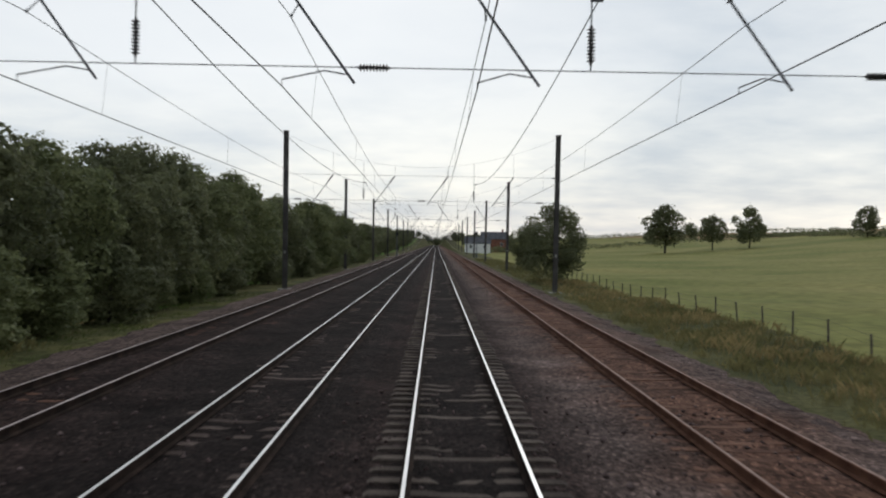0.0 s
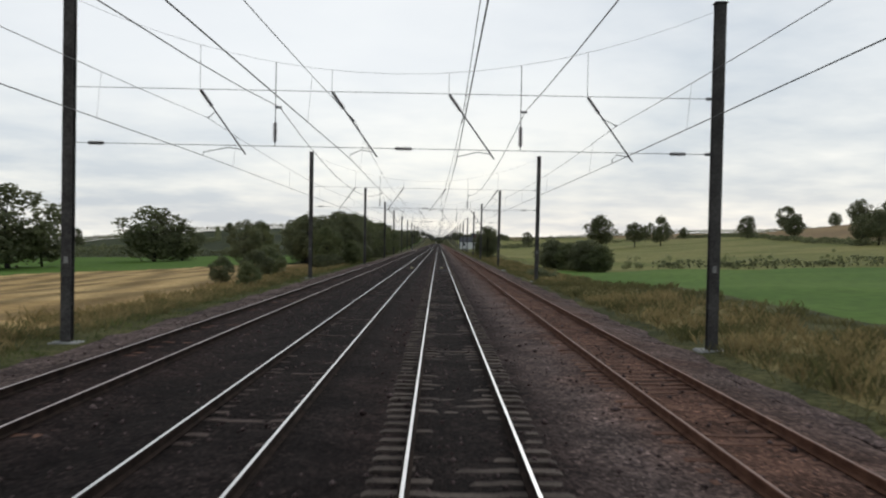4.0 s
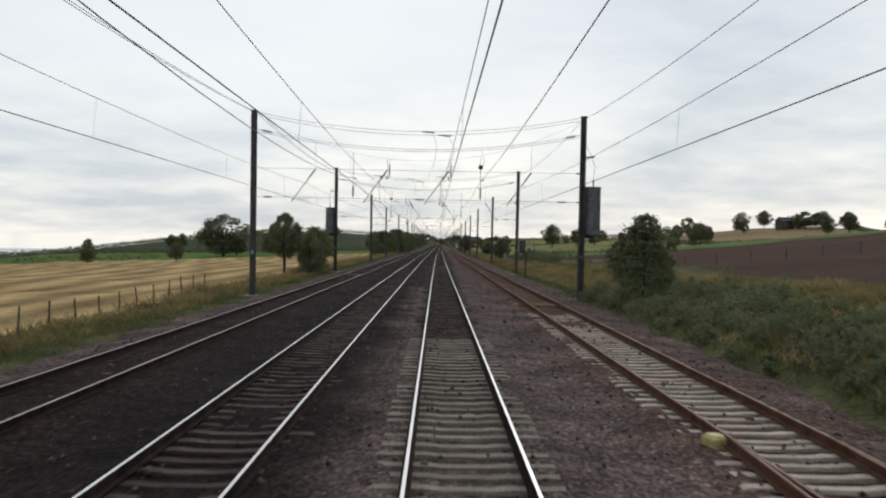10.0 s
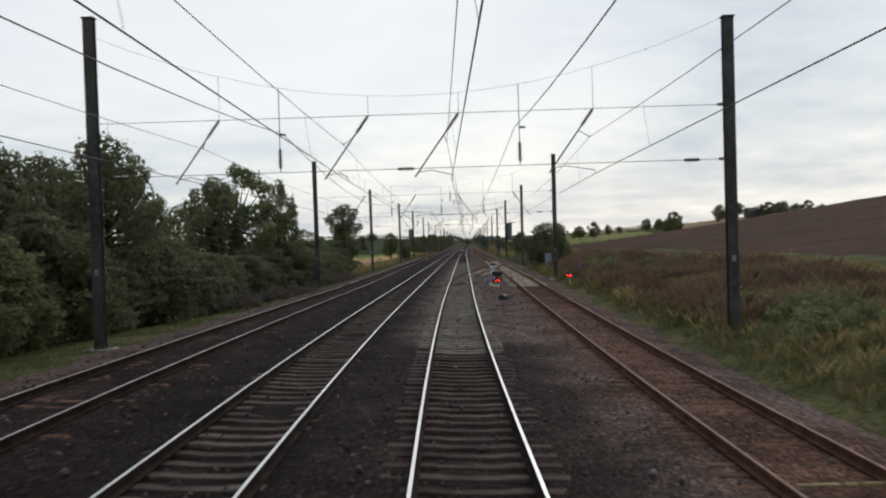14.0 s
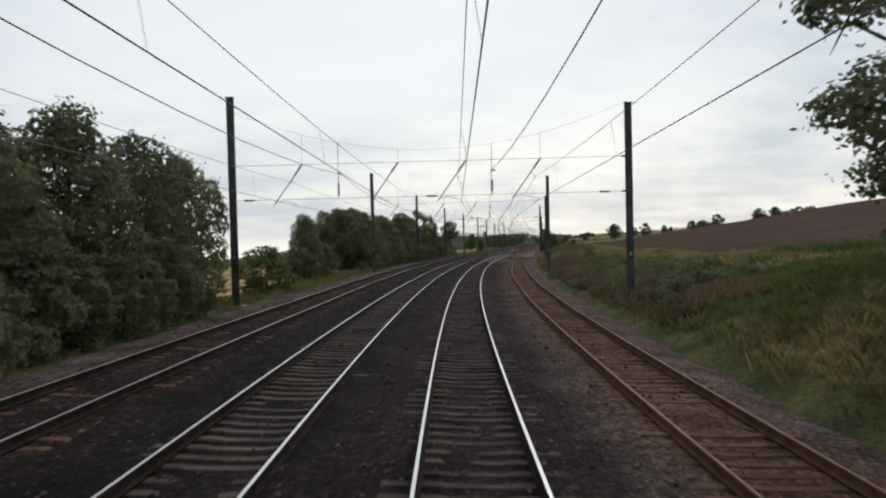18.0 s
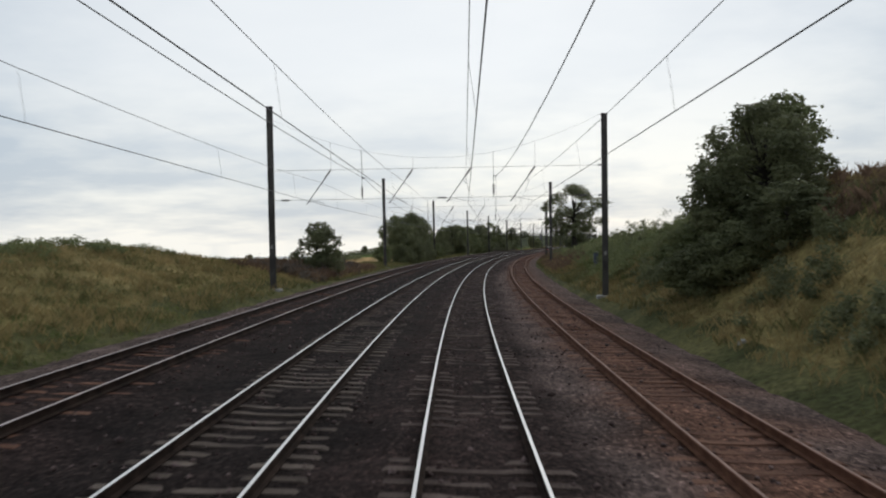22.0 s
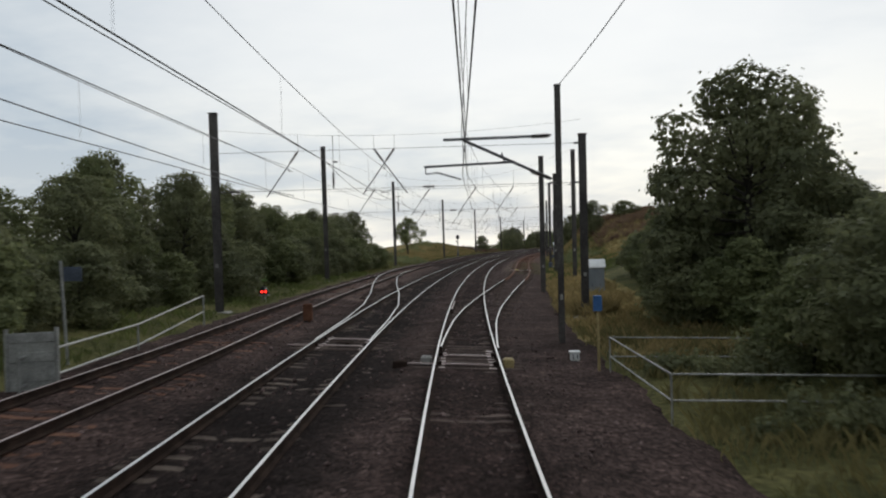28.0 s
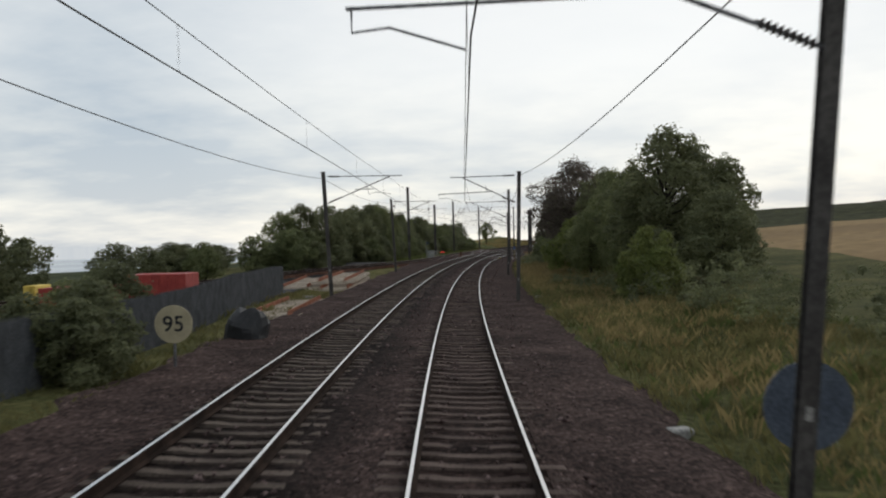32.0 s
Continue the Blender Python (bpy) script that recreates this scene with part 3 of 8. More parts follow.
def U_RIGHT(s):
    return np.interp(s, [-820, -812, -804, -797, -787, -770, -755, -740, -725, -708, -648, -588, -498, -420, -378, -340, -288, -250, -168, -100], [0, .08, .28, .62, 1.3, 2.45, 3.4, 3.9, 4.05, 4.02, 3.89, 3.74, 3.86, 4.25, 4.5, 4.6, 4.63, 4.66, 4.43, 4.24])


def U_CROSS(s):
    return np.interp(s, [-350, -340, -331, -322, -309, -300, -290, -284], [0, .15, .56, 1.3, 2.85, 3.75, 4.45, 4.66])


def U_CROSSL(s):
    return np.interp(s, [-812, -804, -796, -786, -774, -762, -750, -742], [-3.43, -3.5, -3.75, -4.5, -5.7, -6.8, -7.45, -7.58])


def trackbed():
    s = np.concatenate([np.arange(-1100, -975, 6.0), np.arange(-975, 40, 0.55), np.arange(40, 200, 2.0), np.arange(200, 1500, 12.0)])
    el, er = edge_left(s), edge_right(s)
    spill_l = .28 + .3 * bumps(s, s * 0, 2.1, 1.0) + .12 * bumps(s, s * 0, .6, 2.0)
    spill_r = .28 + .3 * bumps(s, s * 0, 2.4, 3.0) + .12 * bumps(s, s * 0, .7, 5.0)
    uo, ur = U_OUT(s), U_RIGHT(s)
    spill_l = spill_l + np.interp(s, [-860, -845], [.45, 0]) * (1 + bumps(s, s * 0, 3.1, 7.0))
    uo = np.maximum(uo, el + 0.9)
    ur = np.minimum(ur, er - 1.4)
    joined = s < -735
    ur = np.where(joined, np.minimum(er - 1.4, 4.3), ur)
    # stations across, from the left edge to the right one
    stations = [(el - 0.6 - spill_l, -0.75), (el - spill_l, -0.36), ((el + uo - 1.3) / 2, -0.32), (uo - 1.05, -0.185), (uo - 0.6, -0.20), (uo, -0.21), (uo + 0.6, -0.20), (uo + 1.05, -0.185),
                ((uo - 3.43) / 2 + 0.0, -0.26)]
    stations += [(np.full_like(s, -3.43 + d), h) for d, h in ((-1.3, -.18), (-.98, -.178), (-.6, -.20), (-.2, -.205), (.2, -.205), (.6, -.20), (.98, -.178), (1.3, -.18))]
    stations += [(np.full_like(s, -1.72), -.23)]
    stations += [(np.full_like(s, d), h) for d, h in ((-1.3, -.18), (-.98, -.178), (-.6, -.20), (-.2, -.205), (.2, -.205), (.6, -.20), (.98, -.178), (1.3, -.18))]
    stations += [(1.3 + (ur - 2.6) * 0.33, -.24), (1.3 + (ur - 2.6) * 0.67, -.25), (ur - 1.05, -.185), (ur - .6, -.20), (ur, -.21), (ur + .6, -.20), (ur + 1.05, -.185), (er + spill_r, -.33), (er + .6 + spill_r, -.8)]
    U = np.stack([np.broadcast_to(a, s.shape) for a, _ in stations], 1).copy()
    V = np.stack([np.broadcast_to(b, s.shape) for _, b in stations], 1).copy()
    S = np.repeat(s[:, None], U.shape[1], 1)
    rs = np.random.RandomState(3)
    inner = slice(1, U.shape[1] - 1)
    V[:, inner] += 0.022 * bumps(S, U, 1.9)[:, inner] + rs.normal(0, 0.009, V[:, inner].shape)
    own = slice(18, 26)
    # ballast lies over the sleepers on the older stretches, and below their tops on the relaid ones
    cover = np.interp(s, [-960, -900, -880, -830, -730, -600, -560, -430, -390, -180, -165], [-.02, -.025, -.005, .018, .016, .006, -.014, -.018, -.05, -.045, .014])
    inner_of = np.array([.25, .35, 1, 1, 1, 1, .35, .25])
    V[:, own] += cover[:, None] * inner_of
    adj = slice(9, 17)
    cover2 = np.interp(s, [-930, -860, -830, -730, -560, -400, -185, -170], [-.035, -.03, .016, .014, -.012, -.018, -.01, .016])
    V[:, adj] += cover2[:, None] * inner_of
    ends = np.interp(s, [-760, -740, -600, -560, -205, -190], [0, -.012, -.012, 0, 0, -.034])
    V[:, 18:20] += ends[:, None]
    V[:, 24:26] += ends[:, None]
    ends2 = np.interp(s, [-770, -740, -640, -610, -560, -540], [0, -.016, -.014, 0, 0, .014])
    V[:, 9:11] += ends2[:, None]
    V[:, 15:17] += ends2[:, None]
    V[:, 3:8] += np.interp(s, [-960, -420, -380], [.012, .012, .026])[:, None]
    V[:, 29:33] += np.interp(s, [-560, -500, -430, -375, -355, -285, -275, -260], [.0, -.01, .012, .012, -.04, -.05, -.04, .006])[:, None]
    n = U.shape[1] - 1
    sl = np.zeros((len(s) - 1, n), int)
    mid = (s[1:] + s[:-1]) / 2
    sl[:, 0:3] = 1
    sl[:, 3:7] = 0
    sl[:, 7:9] = 3
    sl[:, 8:17] = 3
    sl[:, 17:18] = 0
    sl[:, 18:25] = 0
    sl[mid > -165, 19:24] = 3
    sl[:, 26:27] = 1
    sl[:, 27:28] = 1
    sl[:, 28:32] = 2
    sl[:, 32:] = 1
    relaid = (mid < -165) & (mid > -390)
    sl[relaid, 25:28] = 1
    sl[relaid & (mid < -232), 17:25] = 1
    sl[(mid < -390) & (mid > -560), 24:27] = 0
    sl[mid < -735, 25:] = 5
    sl[mid < -735, 17:25] = 5
    sl[mid < -735, 19:24] = 0
    sl[(mid < -690) & (mid > -742), 28:33] = 4
    sl[(mid < -740), 1:9] = 5
    sl[(mid < -722) & (mid > -790), 3:8] = 1
    # one kind of stone runs raggedly into the next
    for c in range(n - 1):
        pick = bumps(mid, mid * 0 + c * 3.1, 1.3, c * 1.7) > .42
        sl[pick, c] = sl[pick, c + 1]
        pick = bumps(mid, mid * 0 + c * 2.3, 1.5, c * .7 + 4) > .45
        sl[pick, c + 1] = sl[pick, c]
    col = STONE_KINDS[sl]
    P = np.pad(col, ((1, 1), (1, 1), (0, 0)), mode="edge")
    tone = (P[:-1, :-1] + P[1:, :-1] + P[:-1, 1:] + P[1:, 1:]) / 4
    for _ in range(2):
        tone[1:-1] = (tone[:-2] + 2 * tone[1:-1] + tone[2:]) / 4
    me = grid_mesh("ballast", on_line(S, U, V), [M_BALLAST], None, smooth=False)
    at = me.color_attributes.new("stone_kind", "FLOAT_COLOR", "POINT")
    at.data.foreach_set("color", np.concatenate([tone, np.ones(tone.shape[:2] + (1,))], -1).reshape(-1).astype(np.float32))
    return me


ballast = tagged(new("ballast", trackbed()), "dark crushed stone ballast in long stained strips under the tracks", "ballast", kind="structure")



def loose_stones():
    """Bigger stones lying on the ballast, catching the light."""
    rs = np.random.RandomState(17)
    n = 38000
    s = rs.uniform(-962, 20, n)
    w = rs.uniform(0, 1, n)
    u = edge_left(s) + .3 + (edge_right(s) - edge_left(s) - .6) * w
    for uf in (U_OUT, U_ADJ, U_OWN, U_RIGHT):
        c = uf(s)
        near = abs(abs(u - c) - .7525) < .13
        u = np.where(near, u + .3, u)
    r = rs.uniform(.022, .055, n) * np.where(rs.uniform(0, 1, n) < .06, 1.7, 1)
    c = on_line(s, u, -.185 - .12 * np.clip((u - edge_right(s) + 1.6) / 1.6, 0, 1) - .12 * np.clip((edge_left(s) + 1.2 - u) / 1.2, 0, 1))
    base = np.array([(1, 0, 0), (-.2, .95, .1), (-.9, -.2, 0), (.1, -1, .05), (.1, .1, .8), (0, 0, -.6)])
    a = rs.uniform(0, 6.283, n)
    ca, sa = np.cos(a), np.sin(a)
    k = base[None] * rs.uniform(.65, 1.35, (n, 6, 3))
    v = np.stack([k[..., 0] * ca[:, None] - k[..., 1] * sa[:, None], k[..., 0] * sa[:, None] + k[..., 1] * ca[:, None], k[..., 2]], -1) * r[:, None, None] + c[:, None]
    tri = np.array([(0, 1, 4), (1, 2, 4), (2, 3, 4), (3, 0, 4), (1, 0, 5), (2, 1, 5), (3, 2, 5), (0, 3, 5)])
    f = (np.arange(n)[:, None, None] * 6 + tri[None]).reshape(-1, 3)
    me = bpy.data.meshes.new("stones")
    me.vertices.add(n * 6)
    me.vertices.foreach_set("co", v.reshape(-1).astype(np.float32))
    me.loops.add(f.size)
    me.loops.foreach_set("vertex_index", f.reshape(-1).astype(np.int32))
    me.polygons.add(len(f))
    me.polygons.foreach_set("loop_start", np.arange(0, f.size, 3, dtype=np.int32))
    me.materials.append(M_STONE)
    me.update(calc_edges=True)
    return tagged(new("stones", me), "loose brown and grey stones lying on the ballast", "stones", kind="stuff")


loose_stones()
PROFILE = [(-.07, -.159), (.07, -.159), (.07, -.148), (.012, -.13), (.012, -.045), (.036, -.036), (.036, -.009), (.023, 0), (-.023, 0), (-.036, -.009), (-.036, -.036), (-.012, -.045), (-.012, -.13), (-.07, -.148)]


def rail(uf, side, s0, s1, name, mats, parent, label, step=4.0, top=0.0, shift=None):
    s = np.arange(s0, s1 + step * 0.5, step)
    s[-1] = s1
    c = uf(s)
    slope = np.gradient(c, s)
    rings = []
    for i in range(len(s)):
        k = side * 0.7525
        rings.append([on_line(s[i] - (k + x) * slope[i], c[i] + k + x, z + top) for x, z in PROFILE])
    sh = Shape()
    sh.quadloop([[tuple(p) for p in r] for r in rings], 0, True, True)
    n = len(PROFILE)
    for i in range(len(s) - 1):
        sh.m[i * n + 7] = 1
    return part(name, sh, mats, parent, label)


def sleeper_shape(length=2.5, width=0.27, dip=0.02):
    """Concrete sleeper with sloping ends and a waisted middle; top of the rail seat at z = 0."""
    sh = Shape()
    rings = []
    for x, z, w in ((-length / 2, -.03, .8), (-length / 2 + .08, 0.0, 1), (-.5, .0, 1), (-.3, -dip, .9), (.3, -dip, .9), (.5, 0, 1), (length / 2 - .08, 0, 1), (length / 2, -.03, .8)):
        h = width / 2 * w
        rings.append([(x, -h, -.16), (x, -h * .92, z), (x, h * .92, z), (x, h, -.16)])
    return sh.quadloop(rings, 0, True, True)


SLEEPER = sleeper_shape()
SLEEPER_V, SLEEPER_F = np.array(SLEEPER.v), SLEEPER.f


def sleepers_joined(name, uf, s_list, mat, parent, level=-0.185, turn=None):
    n = len(s_list)
    V = SLEEPER_V
    s = np.asarray(s_list)
    rs = np.random.RandomState(int(abs(s[0])) + 5)
    ds = rs.normal(0, .015, n)
    skew = rs.normal(0, .008, n)
    dz = rs.normal(0, .006, n)
    S = s[:, None] + V[None, :, 1] + ds[:, None] + skew[:, None] * V[None, :, 0]
    U = uf(s)[:, None] + V[None, :, 0]
    Z = V[None, :, 2] + level + dz[:, None]
    P = on_line(S, U, Z).reshape(-1, 3)
    me = bpy.data.meshes.new(name)
    k = len(V)
    faces = [tuple(i + j * k for i in f) for j in range(n) for f in SLEEPER_F]
    me.from_pydata(P.tolist(), [], faces)
    me.materials.append(mat)
    ob = part(name, me, None, parent)
    return tagged(ob, kind="stuff")


SLEEPER_MESH = {}


def sleepers_single(uf, s_list, mat, parent, level=-0.185):
    if mat.name not in SLEEPER_MESH:
        SLEEPER_MESH[mat.name] = SLEEPER.mesh("sleeper", mat)
    for s in s_list:
        ob = new("sleeper", SLEEPER_MESH[mat.name])
        ob.parent = parent
        ob.matrix_basis = stand(s + RNG.gauss(0, .012), float(uf(np.array([s]))[0]), level + RNG.gauss(0, .005), RNG.gauss(0, .4), lean=True)


def track(label, uf, s0, s1, rail_mats, runs, name="railway_track"):
    """runs: (from, to, material, singly, spacing)"""
    th = thing(name, label, "railway track", "tracks of the main line")
    for side in (-1, 1):
        rail(uf, side, s0, s1, "rail", rail_mats, th, "")
    for a, b, mat, singly, gap in runs:
        s = np.arange(a, b, gap)
        (sleepers_single if singly else lambda *k: sleepers_joined("sleepers", *k))(uf, s, mat, th)
    return th


SHINY, DULL, RUSTY = [M_RUST, M_RAILTOP], [M_RUST, M_RAILTOP_D], [M_RUST_R, M_RAILTOP_R]
track("busy main line track with bright worn rails on concrete sleepers", U_OWN, -1100, 1500, SHINY,
      [(-1000, -560, M_SLEEPER_D, False, .65), (-560, -392, M_SLEEPER_D, False, .65), (-392, -268, M_SLEEPER, True, .65), (-268, -200, M_SLEEPER_D, True, .65), (-200, 200, M_SLEEPER_M, False, .65)])
track("second main line track with bright worn rails, stained sleepers", U_ADJ, -1100, 1500, SHINY,
      [(-1000, -620, M_SLEEPER_M, False, .65), (-620, -560, M_SLEEPER_D, False, .65), (-560, -366, M_SLEEPER_M, True, .65), (-366, -185, M_SLEEPER_D, False, .65), (-185, 200, M_SLEEPER_D, False, .65)])
track("little used outer track with dull pinkish-brown rails", U_OUT, -960, 1300, DULL, [(-955, -400, M_SLEEPER_R, False, .68), (-400, -200, M_SLEEPER_R, True, .68), (-200, 200, M_SLEEPER_R, False, .68)])
track("rusty slow line with orange-brown rails and sleepers", U_RIGHT, -762, 1300, RUSTY,
      [(-800, -735, M_SLEEPER_D, False, .65), (-735, -560, M_SLEEPER_R, False, .68), (-560, -352, M_SLEEPER_R, False, .68), (-352, -284, M_SLEEPER_W, True, .65), (-284, -255, M_SLEEPER_W, True, .65), (-255, 200, M_SLEEPER_R, False, .65)])


def crossover(label, uf, s0, s1, mats, sleeper_mat, cut):
    th = thing("crossover", label, "railway points")
    for side in (-1, 1):
        rail(uf, side, s0, s1, "switch_rail", mats, th, "", step=2.0, top=-.004)
    s = np.arange(s0 + cut, s1 - cut, .65)
    sleepers_joined("sleepers", uf, s, sleeper_mat, th, -.19)
    return th


crossover("rusty crossover curving from the main line to the slow line", U_CROSS, -349, -284, [M_RUST_R, M_RAILTOP_R], M_SLEEPER_W, 22)
crossover("crossover between the second main line and the outer track", U_CROSSL, -812, -742, [M_RUST, M_RAILTOP], M_SLEEPER_D, 24)


def point_rods(s, u, label, timbers, blocks=(), motor=True):
    """Moving end of a set of points: dark timbers, stretcher bars, drive rod and motor cover."""
    th = thing("point_mechanism", label, "railway points", "points mechanisms", m=stand(s, u, 0, lean=True))
    for k in range(timbers):
        part("timber", Shape().box((-1.35, k * .62 - .13, -.3), (1.35, k * .62 + .13, -.172 + .004 * (k % 2)), 0, .015), M_SLEEPER_D, th)
    for y in (.31, 2.2):
        part("stretcher_bar", Shape().box((-.71, y - .03, -.12), (.71, y + .03, -.10), 0, .006), M_RAILTOP_D, th)
        for x in (-.66, .66):
            part("bracket", Shape().box((x - .05, y - .09, -.13), (x + .05, y + .09, -.06), 0, .01), M_RUST, th)
    if motor:
        part("motor_cover", Shape().box((-.16, .62, -.17), (.24, 1.5, -.06), 0, .04), M_RUST, th)
    part("drive_rod", Shape().tube([(-1.45, .31, -.12), (-.66, .31, -.12)], .018, 6), M_RAILTOP_D, th)
    if blocks:
        part("side_box", Shape().box((-1.75, .1, -.28), (-1.42, .55, -.06), 0, .03), M_RUST, th)
    for x, y, mat in blocks:
        part("clamp_block", Shape().box((x - .13, y - .16, -.2), (x + .13, y + .16, .03), 0, .04), mat, th)
    for k in range(7):
        for x in (-1, 1):
            part("slide_plate", Shape().box((x * .62 - .1, k * .62 - .09, -.172), (x * .62 + .1, k * .62 + .09, -.162), 0), M_RAILTOP_D, th)
    return th


point_rods(-346.6, 0, "set of points with dark timbers and steel rods", 6)
point_rods(-816.2, 0, "set of points with dark timbers, rods and yellow clamp block", 9, ((.98, .5, M_FADED), (-.98, .6, M_CONC)), False)
point_rods(-812.6, -3.43, "set of points with dark timbers and steel rods", 6)
point_rods(-733.2, 4.25, "trap points with worn timbers on the rusty line", 6)


crossover("turnout curving from the running track to the slow line", U_RIGHT, -813, -762, [M_RUST, M_RAILTOP], M_SLEEPER_D, 22)


def check_rail(uf, side, s0, s1, shift, name="check_rail"):
    th = thing(name, "short worn check rail beside a running rail", "rail", "check rails")
    rail(lambda s: uf(s) + side * shift, side, s0, s1, "rail_bar", [M_RUST, M_RAILTOP_D], th, "", step=1.5)


check_rail(U_OWN, -1, -334, -328, -.11)
check_rail(U_RIGHT, 1, -312, -306, -.11)
check_rail(U_OWN, -1, -798, -792, -.11)
TRAP = lambda s: U_RIGHT(s) + np.interp(s, [-341, -331.5], [.10, .62])
trap = thing("trap_points", "rusty trap blade and outer guard rail in the slow line", "railway points")
rail(TRAP, -1, -340.8, -331.6, "trap_blade", [M_RUST_P, M_RAILTOP_R], trap, "", step=1.2, top=.012)
rail(lambda s: U_RIGHT(s) + np.interp(s, [-341, -336], [.15, .34]), 1, -341, -335.6, "guard_rail", [M_RUST_P, M_RAILTOP_R], trap, "", step=1.2, top=.012)
for s in (-340.2, -338.9, -337.6):
    part("chair_block", Shape().box((-.16, -.14, -.17), (.16, .14, -.03), 0, .02), M_RUST_P, trap, m=stand(s, float(U_RIGHT(s)) - .68, 0, lean=True))

# ---------------------------------------------------------------- overhead line
def contact_height(s):
    return float(np.interp(s, [-960, -880, -800, -717, -604, -547, -492, -430, -390, -340, -240, -140, -36, 1200], [4.62, 4.65, 4.8, 4.95, 4.9, 4.84, 4.62, 4.68, 4.7, 4.68, 4.85, 5.1, 5.17, 5.2]))


def mast_shape(h):
    """Broad-flanged steel column, along Z."""
    sh = Shape()
    w, d, t = .15, .15, .022
    out = [(-w, -d), (w, -d), (w, -d + t), (.02, -d + t), (.02, d - t), (w, d - t), (w, d), (-w, d), (-w, d - t), (-.02, d - t), (-.02, -d + t), (-w, -d + t)]
    return sh.prism(out, -.6, h)


def make_mast(h):
    th = thing("catenary_mast", "tall dark brown steel mast on a concrete foot", "mast", "masts of the overhead line")
    part("column", mast_shape(h), M_MAST, th)
    part("cap", Shape().box((-.19, -.19, h), (.19, .19, h + .05), 0, .02), M_MAST, th)
    part("foot", Shape().box((-.45, -.45, -.6), (.45, .45, .03), 0, .05), M_CONC, th, "weathered concrete foot")
    part("plate", Shape().box((-.06, -.166, 2.25), (.06, -.155, 2.45)), M_CONC, th, "small pale plate")
    return th


MAST = make_mast(10.0)
MAST.matrix_basis = Matrix.Translation((0, 0, -200))
MASTS_MADE = []


def mast(s, u, top, base=None, slim=1.0, rake=.35):
    """A mast whose head is top metres over the rails; raked masts lean outwards, their heads at u."""
    g = float(ground_level(s, u)) if base is None else base
    ob = copy_thing(MAST, stand(s, u, g))
    k = (top - g) / 10.0
    side = 1 if u > 0 else -1
    inset = side * math.tan(radians(rake - .35)) * (top - g)
    ob.matrix_basis = stand(s, u - inset, g, 0) @ Matrix.Rotation(radians(side * rake), 4, "Y") @ Matrix.Diagonal((slim, slim, k, 1))
    MASTS_MADE.append(ob)
    return ob


def ribbed(p, q, r=.066, ribs=9):
    """Ribbed insulator between two points."""
    p, q = Vector(p), Vector(q)
    pts, rad = [p], [.02]
    for i in range(ribs):
        for k, rr in ((.15, .4), (.45, 1), (.6, 1), (.9, .4)):
            pts.append(p.lerp(q, .06 + .88 * (i + k) / ribs))
            rad.append(r * rr)
    pts.append(q)
    rad.append(.02)
    return Shape().tube(pts, rad, 8)


def wire_shape(pts, r=.008, n=4):
    return Shape().tube(pts, r, n)


# sideways pull of each contact wire at its support
STAGGER = {
    "out": {-717.2: -.07, -604.2: -.12, -547.2: -.07, -491.8: -.07, -389: -.14, -340.2: -.07, -296.3: -.26, -242.3: -.1, -195.9: -.42, -143.8: -.36, -89.8: -.14, -36.6: -.14, 16.0: -.15},
    "adj": {-717.2: -.11, -661: -.14, -604.2: -.15, -547.2: -.07, -491.8: -.17, -389: -.4, -340.2: -.07, -296.3: .07, -89.8: .3, -36.6: .11, 16.0: -.05, -195.9: -.22},
    "own": {16.0: .11, -195.9: -.22, -717.2: .13, -604.2: .06},
    "right": {-717.2: .3, -661: -.12, -604.2: .05, -547.2: .06, -491.8: .14, -389: .27, -340.2: .07, -195.9: -.08, -143.8: .17, -89.8: .5, -36.6: .36, 16.0: .24}}


